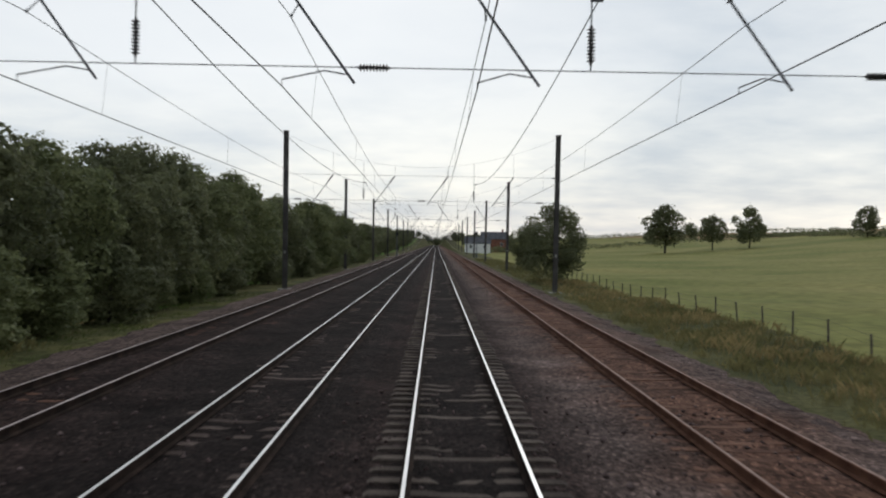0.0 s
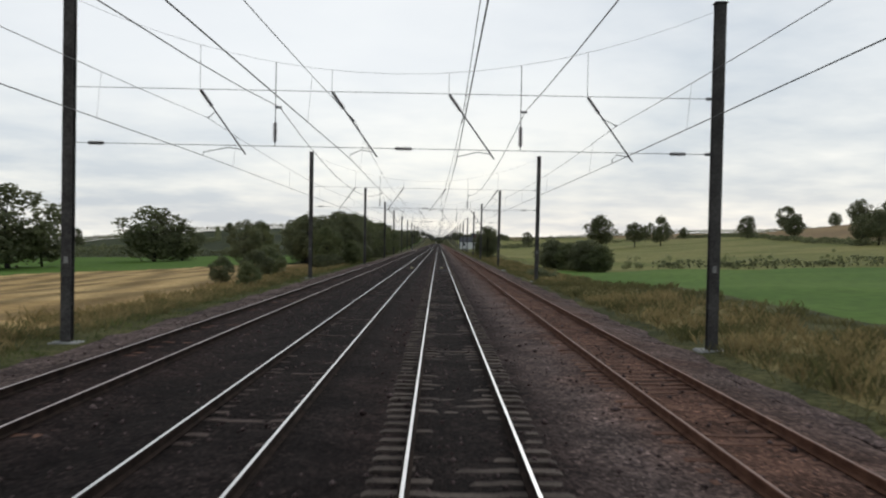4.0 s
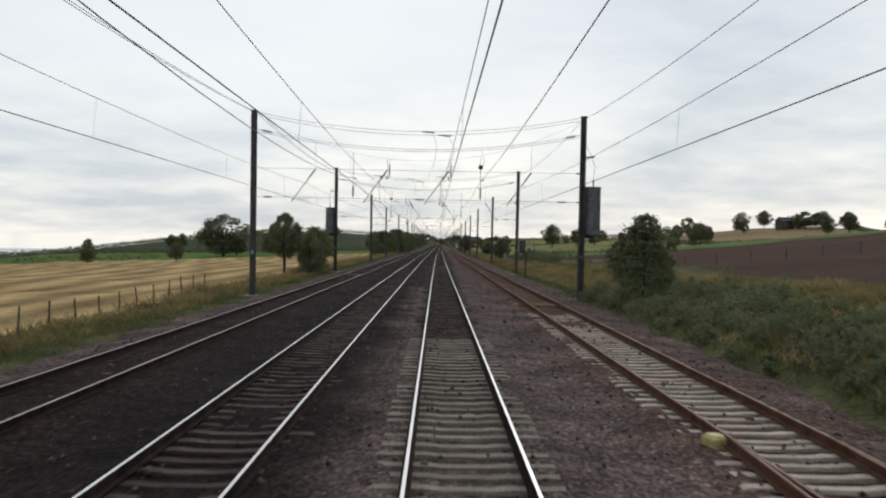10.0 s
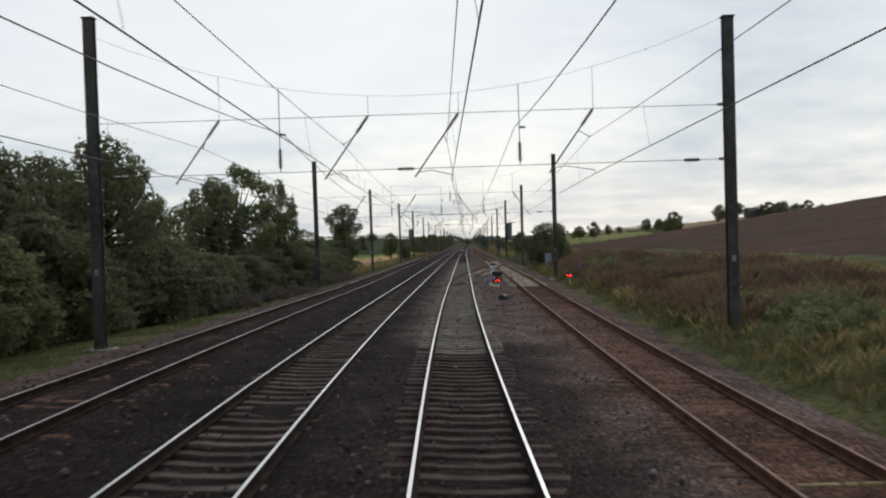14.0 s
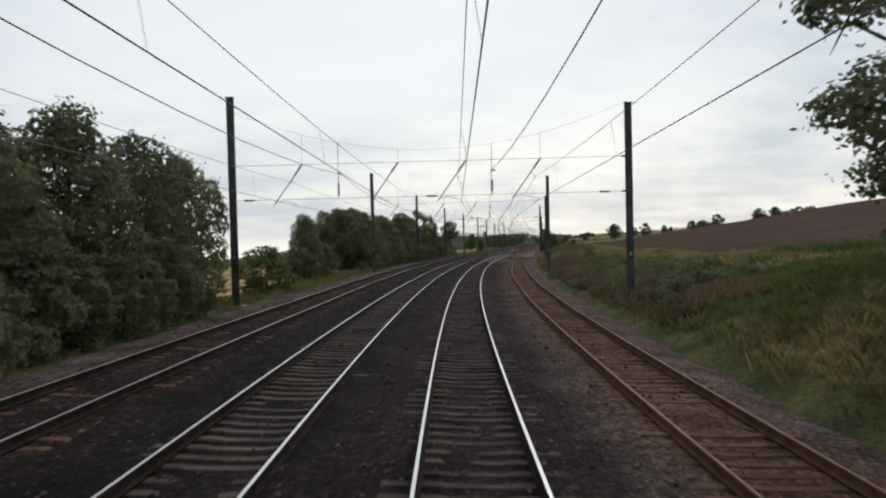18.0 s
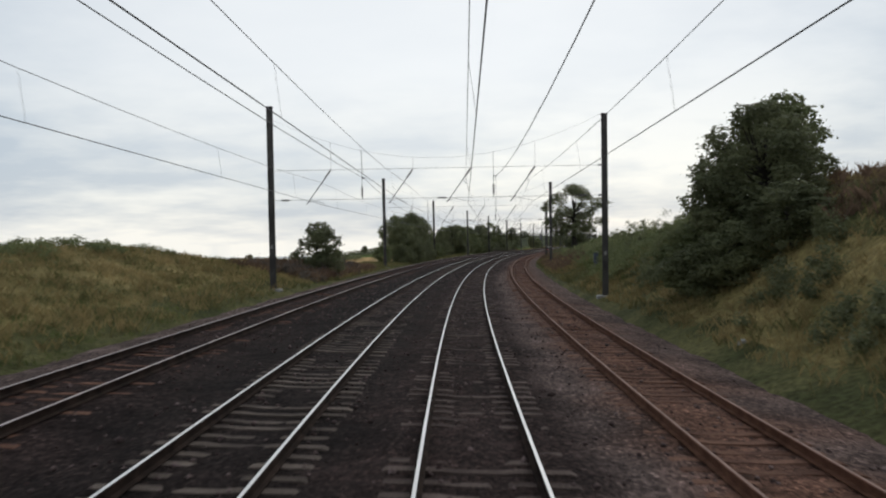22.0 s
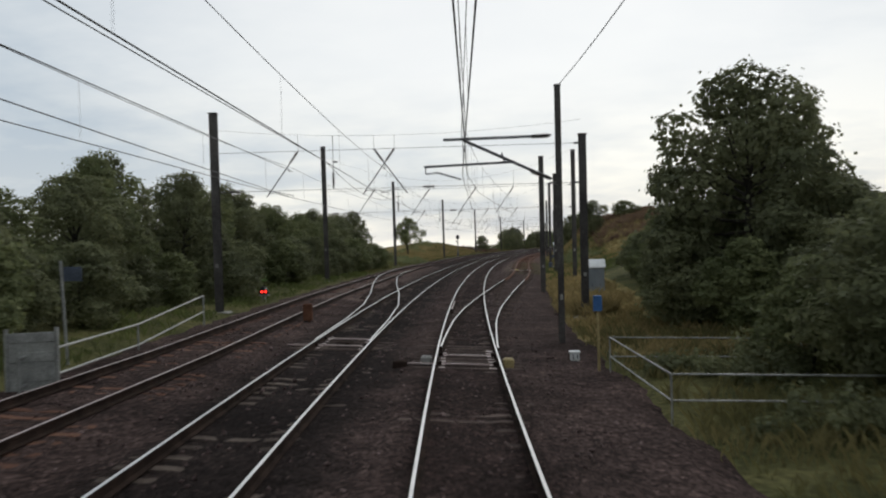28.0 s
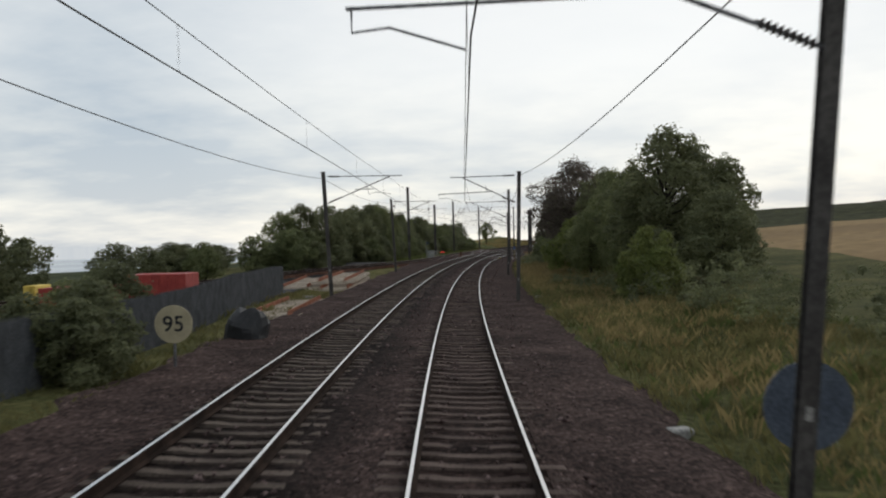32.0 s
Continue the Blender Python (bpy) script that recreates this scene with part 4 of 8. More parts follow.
def headspan(s, ul, ur, top, tracks, side, hangers=None, masts=True, ends=True):
    """Wires from mast to mast across the tracks, with a registration arm over each track. side: way the tubes lean, +1 down to the right."""
    hangers = ((-5.2, 1.95) if s > -390 else (-5.8, 1.35) if s != -547.2 else (-6.1, 1.35)) if hangers is None else hangers
    hc = contact_height(s)
    lo, hi = hc + .31, hc + 1.93
    mast(s, ul, top)
    if masts:
        mast(s, ur, top)
    th = thing("headspan", "cross-span wires carrying registration arms over the tracks", "overhead line", "headspans of the overhead line", m=stand(s, 0, 0))
    at = lambda u, h: (u, 0, h)
    part("lower_span_wire", wire_shape([at(ul + .15, lo), at(ur - .15, lo)], .009), M_WIRE, th)
    part("upper_span_wire", wire_shape([at(ul + .15, hi), at(ur - .15, hi)], .009), M_WIRE, th)
    mid = (ul + ur) / 2
    sag = lambda u: hi + .55 + (top - hi - .75) * ((u - mid) / (ur - mid)) ** 2
    part("head_wire", wire_shape([at(ul + (ur - ul) * i / 16, sag(ul + (ur - ul) * i / 16)) for i in range(17)], .0045), M_WIRE, th)
    part("end_insulator", ribbed(at(ur - 1.35, lo), at(ur - .85, lo)), M_INSUL, th)
    part("end_insulator", ribbed(at(ul + .5, lo), at(ul + 1.0, lo)), M_INSUL, th)
    part("span_insulator", ribbed(at(-1.72, lo), at(-1.2, lo)), M_INSUL, th)
    part("clamp", Shape().box((ur - .3, -.05, lo - .04), (ur - .14, .05, lo + .04)), M_GALV, th)
    part("clamp", Shape().box((ur - .3, -.05, hi - .04), (ur - .14, .05, hi + .04)), M_GALV, th)
    for i, u in enumerate(tracks):
        pull = STAGGER[("out", "adj", "own", "right")[i]].get(s, 0) if i < 4 else 0
        d = side if not isinstance(u, tuple) else u[1]
        u = u if not isinstance(u, tuple) else u[0]
        a, b = at(u - d * .26, hi), at(u + d * 1.09, hc + .06)
        va, vb = Vector(a), Vector(b)
        tube = part("registration_tube", Shape().tube([va.lerp(vb, .27), vb], .024, 7), M_GALV, th)
        part("insulator", ribbed(va, va.lerp(vb, .28)), M_INSUL, tube)
        k = va.lerp(vb, .93)
        part("steady_arm", Shape().tube([k, k + Vector((-d * .38, 0, .06)), Vector(at(u + pull, hc + .10)), Vector(at(u + pull, hc + .01))], .013, 6), M_GALV, tube)
        cw = Vector(at(u + pull + d * .12, hc + 1.08))
        part("catenary_clamp", Shape().tube([va.lerp(vb, .34), va.lerp(vb, .34).lerp(cw, .7), cw], [.012, .012, .028], 6), M_GALV, tube)
        part("span_hanger", wire_shape([va, (va.x, 0, sag(va.x))], .007), M_WIRE, tube)
    for u in hangers:
        top_h = sag(u)
        hg = part("hanger", Shape().tube([at(u, top_h), at(u, lo)], .014, 6), M_GALV, th)
        part("insulator", ribbed(at(u, lo + .10), at(u, lo + .72), .07, 10), M_INSUL, hg)
        part("wire_bracket", Shape().box((u - .02, -.03, hi - .52), (u + .18, .03, hi - .46)), M_GALV, hg)
    return th


UL, UR = -10.75, 7.65
def ALL(s, d):
    return [-8.05, -3.5, -.1, 3.35] if s == -547.2 else [-7.25, -2.8, -.1, 3.9] if s == -389 else [-7.75, -3.25, -.1, 3.35] if s < -370 else [float(U_OUT(s)) + .15 * d, -3.43 + .12 * d, .1 * d, float(U_RIGHT(s)) - .1]


SPANS = []
HELD = {"out": {}, "adj": {}, "own": {}, "right": {}}
SIDE = {}


def note(s, tr, side):
    """Remember where each track's wire is held at a support."""
    for key, u in zip(("out", "adj", "own", "right"), tr):
        HELD[key][s] = (u[0] if isinstance(u, tuple) else u) + STAGGER[key].get(s, 0)
        SIDE[(key, s)] = u[1] if isinstance(u, tuple) else side


far = [1080, 1030, 980, 930, 880, 828, 776, 725, 674, 623, 573, 522, 471, 420, 370, 319, 268, 217, 167, 116, 66]
for i, s in enumerate(far):
    headspan(s, -10.2 if s == 66 else UL, 7.32 if s == 66 else UR, 9.85, [-7.45, -3.43, 0.0, 4.25], 1 if i % 2 else -1)
    note(s, [-7.45, -3.43, 0.0, 4.25], 1 if i % 2 else -1)
    SPANS.append(s)
for s, sd, top in ((16.0, 1, 9.75), (-36.6, -1, 9.85), (-89.8, 1, 9.85), (-143.8, -1, 9.9), (-195.9, 1, 10.15), (-242.3, -1, 9.95), (-296.3, 1, 9.5), (-340.2, -1, 9.4), (-389, -1, 9.45),
                   (-440.3, -1, 9.2), (-491.8, -1, 9.3), (-547.2, -1, 9.5), (-604.2, -1, 9.85), (-661, -1, 10.0), (-717.2, -1, 9.9)):
    tr = [-6.9, -2.85, .06, 4.05] if s == 16.0 else [u + .22 for u in ALL(s, sd)] if s == -195.9 else ALL(s, sd)
    if s == -340.2:
        tr = [tr[0], tr[1], (.14, 1), (tr[3], 1)]
    if s in (-389, -296.3):
        tr = tr + [(2.9, sd)] if s == -296.3 else tr
    headspan(s, {16.0: -10.17, -89.8: -11.15, -143.8: -10.6, -296.3: -10.8, -340.2: -11.1, -440.3: -10.02, -717.2: -11.3, -604.2: -10.75, -547.2: -10.95, -661: -10.8}.get(s, UL), {16.0: 7.62, -143.8: 7.85, -296.3: 7.38, -340.2: 7.4, -440.3: 6.95, -547.2: 7.35, -604.2: 7.3, -717.2: 7.4, -389: 8.15, -661: 7.32}.get(s, UR), top, tr, sd, hangers=(-5.2, -1.33, 1.95) if s == -340.2 else None)
    note(s, tr[:4], sd)
    SPANS.append(s)
note(-765.3, [-7.5, -3.43, 0.0, 2.75], -1)
headspan(-765.3, -10.9, 7.3, 9.6, [-7.5, -3.43, 0.0, 2.75], -1, hangers=(-5.5,))
headspan(-797.9, -10.3, 4.85, 7.9, [-7.1, (-3.43, 1), (-3.1, -1)], -1, hangers=(-5.4,), masts=False)
mast(-797.9, 4.85, 7.3)
headspan(-833.6, -9.85, 2.85, 8.95, [(-3.43, -1), (-2.9, -1), (0, -1), (.5, -1)], -1, hangers=(-7.25,))
SPANS += [-765.3, -797.9, -833.6]


LOWER = {-878.3: -.04, -913.0: -.06, -953.0: -.32}        # how far the second line's wire hangs below the running line's


def cantilever(s, u, toward, top, th_label, double=False, base=None):
    """A mast with a bracket arm reaching over one track."""
    g = float(ground_level(s, u)) if base is None else base
    mast(s, u, top, g, .58, .35 if s > -840 else 2.6 if u < 0 else 5.0 if s < -930 else 1.6)
    th = thing("cantilever", th_label, "overhead line", "cantilevers of the overhead line", m=stand(s, u, 0))
    d = 1 if toward > u else -1
    hc = contact_height(s) - (.27 if u < 0 else 0)
    reach = abs(toward - u)
    q = lambda x, h: (d * x, 0, h)
    hi = hc + 1.22
    for k in range(2 if double else 1):
        y = .45 * k
        p = lambda x, h: (d * x, y, h)
        tie = part("top_tie", Shape().tube([p(.16, hi + .04), p(reach + .55, hi)], .022, 7), M_GALV, th)
        part("insulator", ribbed(p(.2, hi + .04), p(.75, hi + .03), .06), M_INSUL, tie)
        strut = part("bracket_tube", Shape().tube([p(.16, hc - .05), p(reach - .05, hi - .02)], .026, 7), M_GALV, th)
        part("insulator", ribbed(p(.2, hc - .03), p(.8, hc + .22), .06), M_INSUL, strut)
        if u < 0:
            wire = contact_height(s) - LOWER[s]
            reg = part("registration_tube", Shape().tube([p(reach * .46, wire + .27), p(reach * .75, wire + .27)], .02, 7), M_GALV, th)
            part("drop_link", Shape().tube([p(reach * .66, wire + .27), p(reach * .62, wire + .58)], .015, 6), M_GALV, reg)
            part("steady_arm", Shape().tube([p(reach * .66, wire + .27), p(reach * .66, wire), p(reach * .77, wire + .11), p(reach, wire + .02)], .013, 6), M_GALV, reg)
            continue
        reg = part("registration_tube", Shape().tube([p(reach * .45, hc + .50), p(reach + 1.15, hc + .42)], .02, 7), M_GALV, th)
        part("drop_link", Shape().tube([p(reach * .55, hc + .5), p(reach * .58, hc + .78)], .015, 6), M_GALV, reg)
        part("steady_arm", Shape().tube([p(reach + 1.1, hc + .42), p(reach + 1.1, hc + .20), p(reach + .75, hc + .24), p(reach + .05, hc + .02)], .013, 6), M_GALV, reg)
    return th


CL = "grey tubular bracket arm with ribbed insulators on a mast"
cantilever(-809.4, 2.85, 0.0, 7.5, CL, True)
cantilever(-878.3, -6.62, -3.43, 5.85, CL)
cantilever(-878.3, 3.05, 0.0, 6.05, CL)
cantilever(-913.0, -6.7, -3.43, 5.85, CL)
cantilever(-913.0, 2.75, 0.0, 6.05, CL)
cantilever(-953, -6.75, -3.43, 6.1, CL)
cantilever(-953, 3.42, 0.0, 6.2, CL)
mast(-776, 4.45, 8.2)
mast(-745, 7.0, 9.2)


def chord(a, b, w):
    return tuple(Vector(a).lerp(Vector(b), w))


def overhead_line(key, s0, s1, label):
    """Contact wire, catenary and droppers over one track, straight from support to support."""
    th = thing("overhead_line", label, "overhead line", "overhead wires")
    sup = sorted(s for s in HELD[key] if s0 - 1 <= s <= s1 + 1)
    contact, cat = [], []
    drops = []
    for a, b in zip(sup[:-1], sup[1:]):
        ua, ub = HELD[key][a], HELD[key][b]
        ha, hb = (contact_height(x) - (LOWER.get(x, 0) if key == "adj" else 0) for x in (a, b))
        ra, rb = (1.10 if x > -600 else 1.24 if x > -840 else .92 - .32 * (x == -953.0) if key == "adj" else 1.2 for x in (a, b))
        pa, pb = (stand(x, 0, 0) @ Vector((u, 0, h)) for x, u, h in ((a, ua, ha), (b, ub, hb)))
        # the catenary leans towards the middle of the track, a little off the contact wire
        qa, qb = (stand(x, 0, 0) @ Vector((u + lean_of(x, u, key), 0, h)) for x, u, h in ((a, ua, ha + ra), (b, ub, hb + rb)))
        n = 12
        for k in range(n):
            w = k / n
            c = Vector(chord(pa, pb, w))
            m = Vector(chord(qa, qb, w)) - Vector((0, 0, min(ra, rb) * .27 * 4 * w * (1 - w) * min(1, (abs(b - a) / 50) ** 2)))
            contact.append(tuple(c))
            cat.append(tuple(m))
            if k % 3 == 1:
                drops.append(Shape().tube([c, m], .0035, 3))
    part("contact_wire", wire_shape(contact, .0098, 6), M_WIRE, th)
    part("catenary_wire", wire_shape(cat, .0075, 5), M_WIRE, th)
    for d in drops:
        part("dropper", d, M_WIRE, th)
    return th


def lean_of(s, u, key):
    return SIDE.get((key, s), 0) * .12


for x, pr in ((-797.9, (("out", -7.1), ("adj", -3.43))), (-809.4, (("own", 0.0),)), (-833.6, (("adj", -3.29), ("own", 0.0), ("out", -6.9))), (-878.3, (("adj", -3.23), ("own", -.05))),
              (-913.0, (("adj", -3.25), ("own", .12))), (-953.0, (("adj", -3.65), ("own", 0.0))), (-990.0, (("adj", -3.43), ("own", 0.0)))):
    for key, u in pr:
        HELD[key][x] = u
HELD["right"][-797.9] = .6
HELD["right"][-809.4] = .15
HELD["right"][-833.6] = -.22
overhead_line("own", -990, 1080, "contact wire and catenary over the running track")
overhead_line("adj", -990, 1080, "contact wire and catenary over the second main line")
overhead_line("out", -833.6, 1080, "contact wire and catenary over the outer track")
overhead_line("right", -833.6, 1080, "contact wire and catenary over the slow line")


def long_wire(pts_s, uf, hf, label, sag=.5, name="feeder_wire", r=.0115):
    pts = []
    for a, b in zip(pts_s[:-1], pts_s[1:]):
        pa, pb = (stand(x, 0, 0) @ Vector((uf(x), 0, hf(x))) for x in (a, b))
        for k in range(10):
            w = k / 10
            pts.append(tuple(Vector(chord(pa, pb, w)) - Vector((0, 0, 4 * (sag.get(a, .78) if isinstance(sag, dict) else sag) * w * (1 - w)))))
    pts.append(tuple(pb))
    ob = new(name, wire_shape(pts, r, 5).mesh(name, M_WIRE))
    return tagged(ob, label, "wire", "feeder wires")


hang = [s for s in SPANS if s > -700]
RETURN_L = {-717.2: -.3, -661: .05}
RETURN_R = {-717.2: -.09, -661: -.08, -491.8: -.17, -389: -.26, -340.2: -.1, -296.3: -.28, -242.3: -.08, -195.9: -.08, -143.8: -.1}
long_wire(sorted(hang + [-717.2, -765.3, -797.9]), lambda s: (-5.08 if s > -390 else -5.68) + RETURN_L.get(s, 0), lambda s: contact_height(s) + 1.45, "dark return wire hung from the headspans",
          {-717.2: 1.6, -661: .2, -604.2: 1.0, -389: .96, -195.9: .47, -89.8: 1.1, -36.6: 1.0})
long_wire(sorted(hang + [-717.2, -765.3]), lambda s: (2.07 if s > -390 else 1.47) + RETURN_R.get(s, 0), lambda s: contact_height(s) + 1.45, "dark return wire hung from the headspans",
          {-717.2: .65, -661: .67, -604.2: .84, -547.2: .65, -440.3: .6, -389: .13, -340.2: .3, -296.3: .28, -242.3: .3, -195.9: .31, -143.8: .5, -89.8: .69})
long_wire([-953, -913, -878.3], lambda s: -6.75, lambda s: 5.3 if s < -930 else 5.85, "earth wire along the mast heads", .35)
for u0, h0, h1 in ((-5.68, 6.25, 5.85), (-7.1, 5.9, 5.35), (-7.1, 4.8, 5.22)):
    long_wire([-878.3, -797.9], lambda s: -6.55 if s < -800 else u0, lambda s: h1 if s < -800 else h0, "wire of the outer track ending at a mast", .05)
wheel = thing("tension_wheel", "dark grooved tensioning wheel on a mast", "overhead line", m=stand(-878.3, -6.4, 0))
for y in (.28, .42):
    part("wheel", Shape().tube([(-.03, y, 5.28), (0, y, 5.28), (.03, y, 5.28)], [.15, .13, .15], 16), M_INSUL, wheel)
part("bracket", Shape().box((-.14, -.05, 5.24), (.02, .5, 5.32)), M_MAST, wheel)
long_wire([-953, -913, -878.3], lambda s: float(np.interp(s, [-953, -913, -878.3], [3.4, 2.9, 3.2])), lambda s: 5.8, "earth wire along the mast heads", .35)

# feeders at the sectioning place: cables slung across, bridging bars, and wires leaving the mast heads
for s, ul, ur, top, d, ins in ((-195.9, -10.75, 7.65, 10.1, 1, (-3.6, -2.7)), (-242.3, -10.75, 7.65, 9.9, -1, (-1.4, -.5))):
    th = thing("cross_feeder", "heavy paired cables slung across the tracks with ribbed insulators", "overhead line", "cross feeders", m=stand(s, 0, 0))
    drop = lambda u, h0, dip: h0 - dip * 4 * ((u - ul) / (ur - ul)) * (1 - (u - ul) / (ur - ul))
    for h0, dip in ((top, .95), (top - .14, 1.0), (top - .95, 1.0), (top - 1.07, 1.0)):
        part("cable", wire_shape([(ul + (ur - ul) * k / 20, -.22, drop(ul + (ur - ul) * k / 20, h0, dip)) for k in range(21)], .011, 5), M_WIRE, th)
    hc, hi = contact_height(s), contact_height(s) + 1.93
    for k, u in enumerate(ins):
        h = drop(u, top - .14 * k, .95 + .05 * k)
        part("cable_insulator", ribbed((u, -.22, h), (u + .75, -.22, h - .04), .06, 11), M_INSUL, th)
        part("loop", wire_shape([(u + .6, -.22, h - .04), (u + .85 + .1 * k, -.2, h - .7), (u + .8, -.1, h - 1.5), (u + .45 - .2 * k, 0, hi - .3)], .008, 5), M_WIRE, th)
    part("cable_insulator", ribbed((ur - 1.0, -.22, drop(ur - 1.0, top - .95, 1.0)), (ur - .4, -.22, drop(ur - .4, top - .95, 1.0)), .07, 9), M_INSUL, th)
    part("cable_insulator", ribbed((ul + .4, -.22, drop(ul + .4, top - .95, 1.0)), (ul + 1.0, -.22, drop(ul + 1.0, top - .95, 1.0)), .07, 9), M_INSUL, th)
    hu = -5.2 if d > 0 else 1.95
    part("ring", Shape().tube([(hu - .12, -.1, hi + .25), (hu - .02, -.1, hi + .25), (hu + .12, -.1, hi + .25)], [.1, .14, .1], 10), M_INSUL, th)
    part("tap", wire_shape([(hu, -.22, drop(hu, top - .95, 1.0)), (hu + .2, -.15, hi + .6), (hu + .1, -.1, hi + .25)], .01, 5), M_WIRE, th)
    for key in ("adj", "own"):
        u = HELD[key][s]
        bar = part("bridging_bar", Shape().tube([(u - .45, -.05, hi - .33), (u + .45, -.05, hi - .33)], .02, 6), M_GALV, th)
        x = u - d * .38
        part("insulator", ribbed((x, -.05, hi - .3), (x, -.05, hi + .32), .06, 9), M_INSUL, bar)
        part("rod", Shape().tube([(x, -.05, hi + .32), (x, -.05, hi + .65)], .01, 5), M_GALV, bar)
        for y in (-.1, .25):
            part("clamp", Shape().tube([(u + y, -.05, hi - .33), (u + y + .02, -.05, hi - .52)], [.03, .045], 7), M_INSUL, bar)
        part("second_steady_arm", Shape().tube([(u + d * .2, -.05, hi - .5), (u + d * .16, -.05, hc + .35), (u + d * .1, -.05, hc + .05)], .012, 5), M_GALV, bar)
for u, h in ((-10.6, 9.8), (-10.3, 9.7), (7.6, 9.75)):
    long_wire([-296.3, -242.3, -195.9], lambda s: u, lambda s: h - (.4 if s < -290 else 0), "heavy feeder wire between mast heads", .5)
for u0, h0, u1, h1 in ((2.75, 8.5, 2.15, 5.85), (2.75, 8.0, 2.8, 5.75), (2.8, 7.5, 3.4, 5.7)):
    long_wire([-878.3, -833.6], lambda s: u0 if s > -840 else u1, lambda s: h0 if s > -840 else h1, "feeder wire running down between two masts", .5)
long_wire([-833.6, -809.4], lambda s: 2.85, lambda s: 7.0 if s < -820 else 7.3, "feeder wire running down between two masts", .2)
bridge = thing("bridging_set", "second set of insulators and bars over the crossover", "overhead line", m=stand(-340.2, 0, 0))
bh = contact_height(-340.2) + 1.93
part("bar", Shape().tube([(-.72, -.06, bh - .55), (.15, -.06, bh - .55)], .02, 6), M_GALV, bridge)
part("insulator", ribbed((-.63, -.06, bh - .5), (-.63, -.06, bh + .15), .06, 9), M_INSUL, bridge)
for x in (-.35, -.1, .1):
    part("clamp", Shape().tube([(x, -.06, bh - .55), (x + .02, -.06, bh - .85)], [.025, .04], 7), M_INSUL, bridge)
part("rod", Shape().tube([(-.63, -.06, bh + .15), (-.63, -.06, bh + .6)], .01, 5), M_GALV, bridge)

# ---------------------------------------------------------------- trees and shrubs
def leaf_cloud(points, count, radius, size, seed, flat=.75, floor=.05):
    """Many small folded leaves in uneven clumps round the given points."""
    rs = np.random.RandomState(seed)
    c = np.array([tuple(p) for p, _ in points])
    idx = rs.randint(0, len(c), count)
    rad = radius * rs.uniform(.5, 1.25, len(c))[idx]
    off = rs.normal(0, 1, (count, 3))
    off /= np.linalg.norm(off, axis=1)[:, None]
    off *= (rs.uniform(0, 1, count) ** .45)[:, None] * rad[:, None]
    off[:, 2] *= flat
    p = c[idx] + off
    p[:, 2] = np.maximum(p[:, 2], floor)
    # leaves face outwards from their clump and up to the light
    face = off / (np.linalg.norm(off, axis=1)[:, None] + 1e-6) + np.array([0, 0, .5]) + rs.normal(0, .7, (count, 3))
    a = np.cross(face, rs.normal(0, 1, (count, 3)))
    a /= np.linalg.norm(a, axis=1)[:, None]
    b = np.cross(face, a)
    b /= np.linalg.norm(b, axis=1)[:, None]
    s = (size * rs.uniform(.6, 1.3, count))[:, None]
    v = np.stack([p - a * s, p + b * s * .62, p + a * s, p - b * s * .62], 1).reshape(-1, 3)
    n = np.arange(count) * 4
    f = np.stack([n, n + 1, n + 2, n + 3], 1)
    return v, f


def leaf_mesh(name, v, f, mat):
    me = bpy.data.meshes.new(name)
    me.vertices.add(len(v))
    me.vertices.foreach_set("co", v.reshape(-1).astype(np.float32))
    me.loops.add(f.size)
    me.loops.foreach_set("vertex_index", f.reshape(-1).astype(np.int32))
    me.polygons.add(len(f))
    me.polygons.foreach_set("loop_start", np.arange(0, f.size, 4, dtype=np.int32))
    me.materials.append(mat)
    me.update(calc_edges=True)
    return me


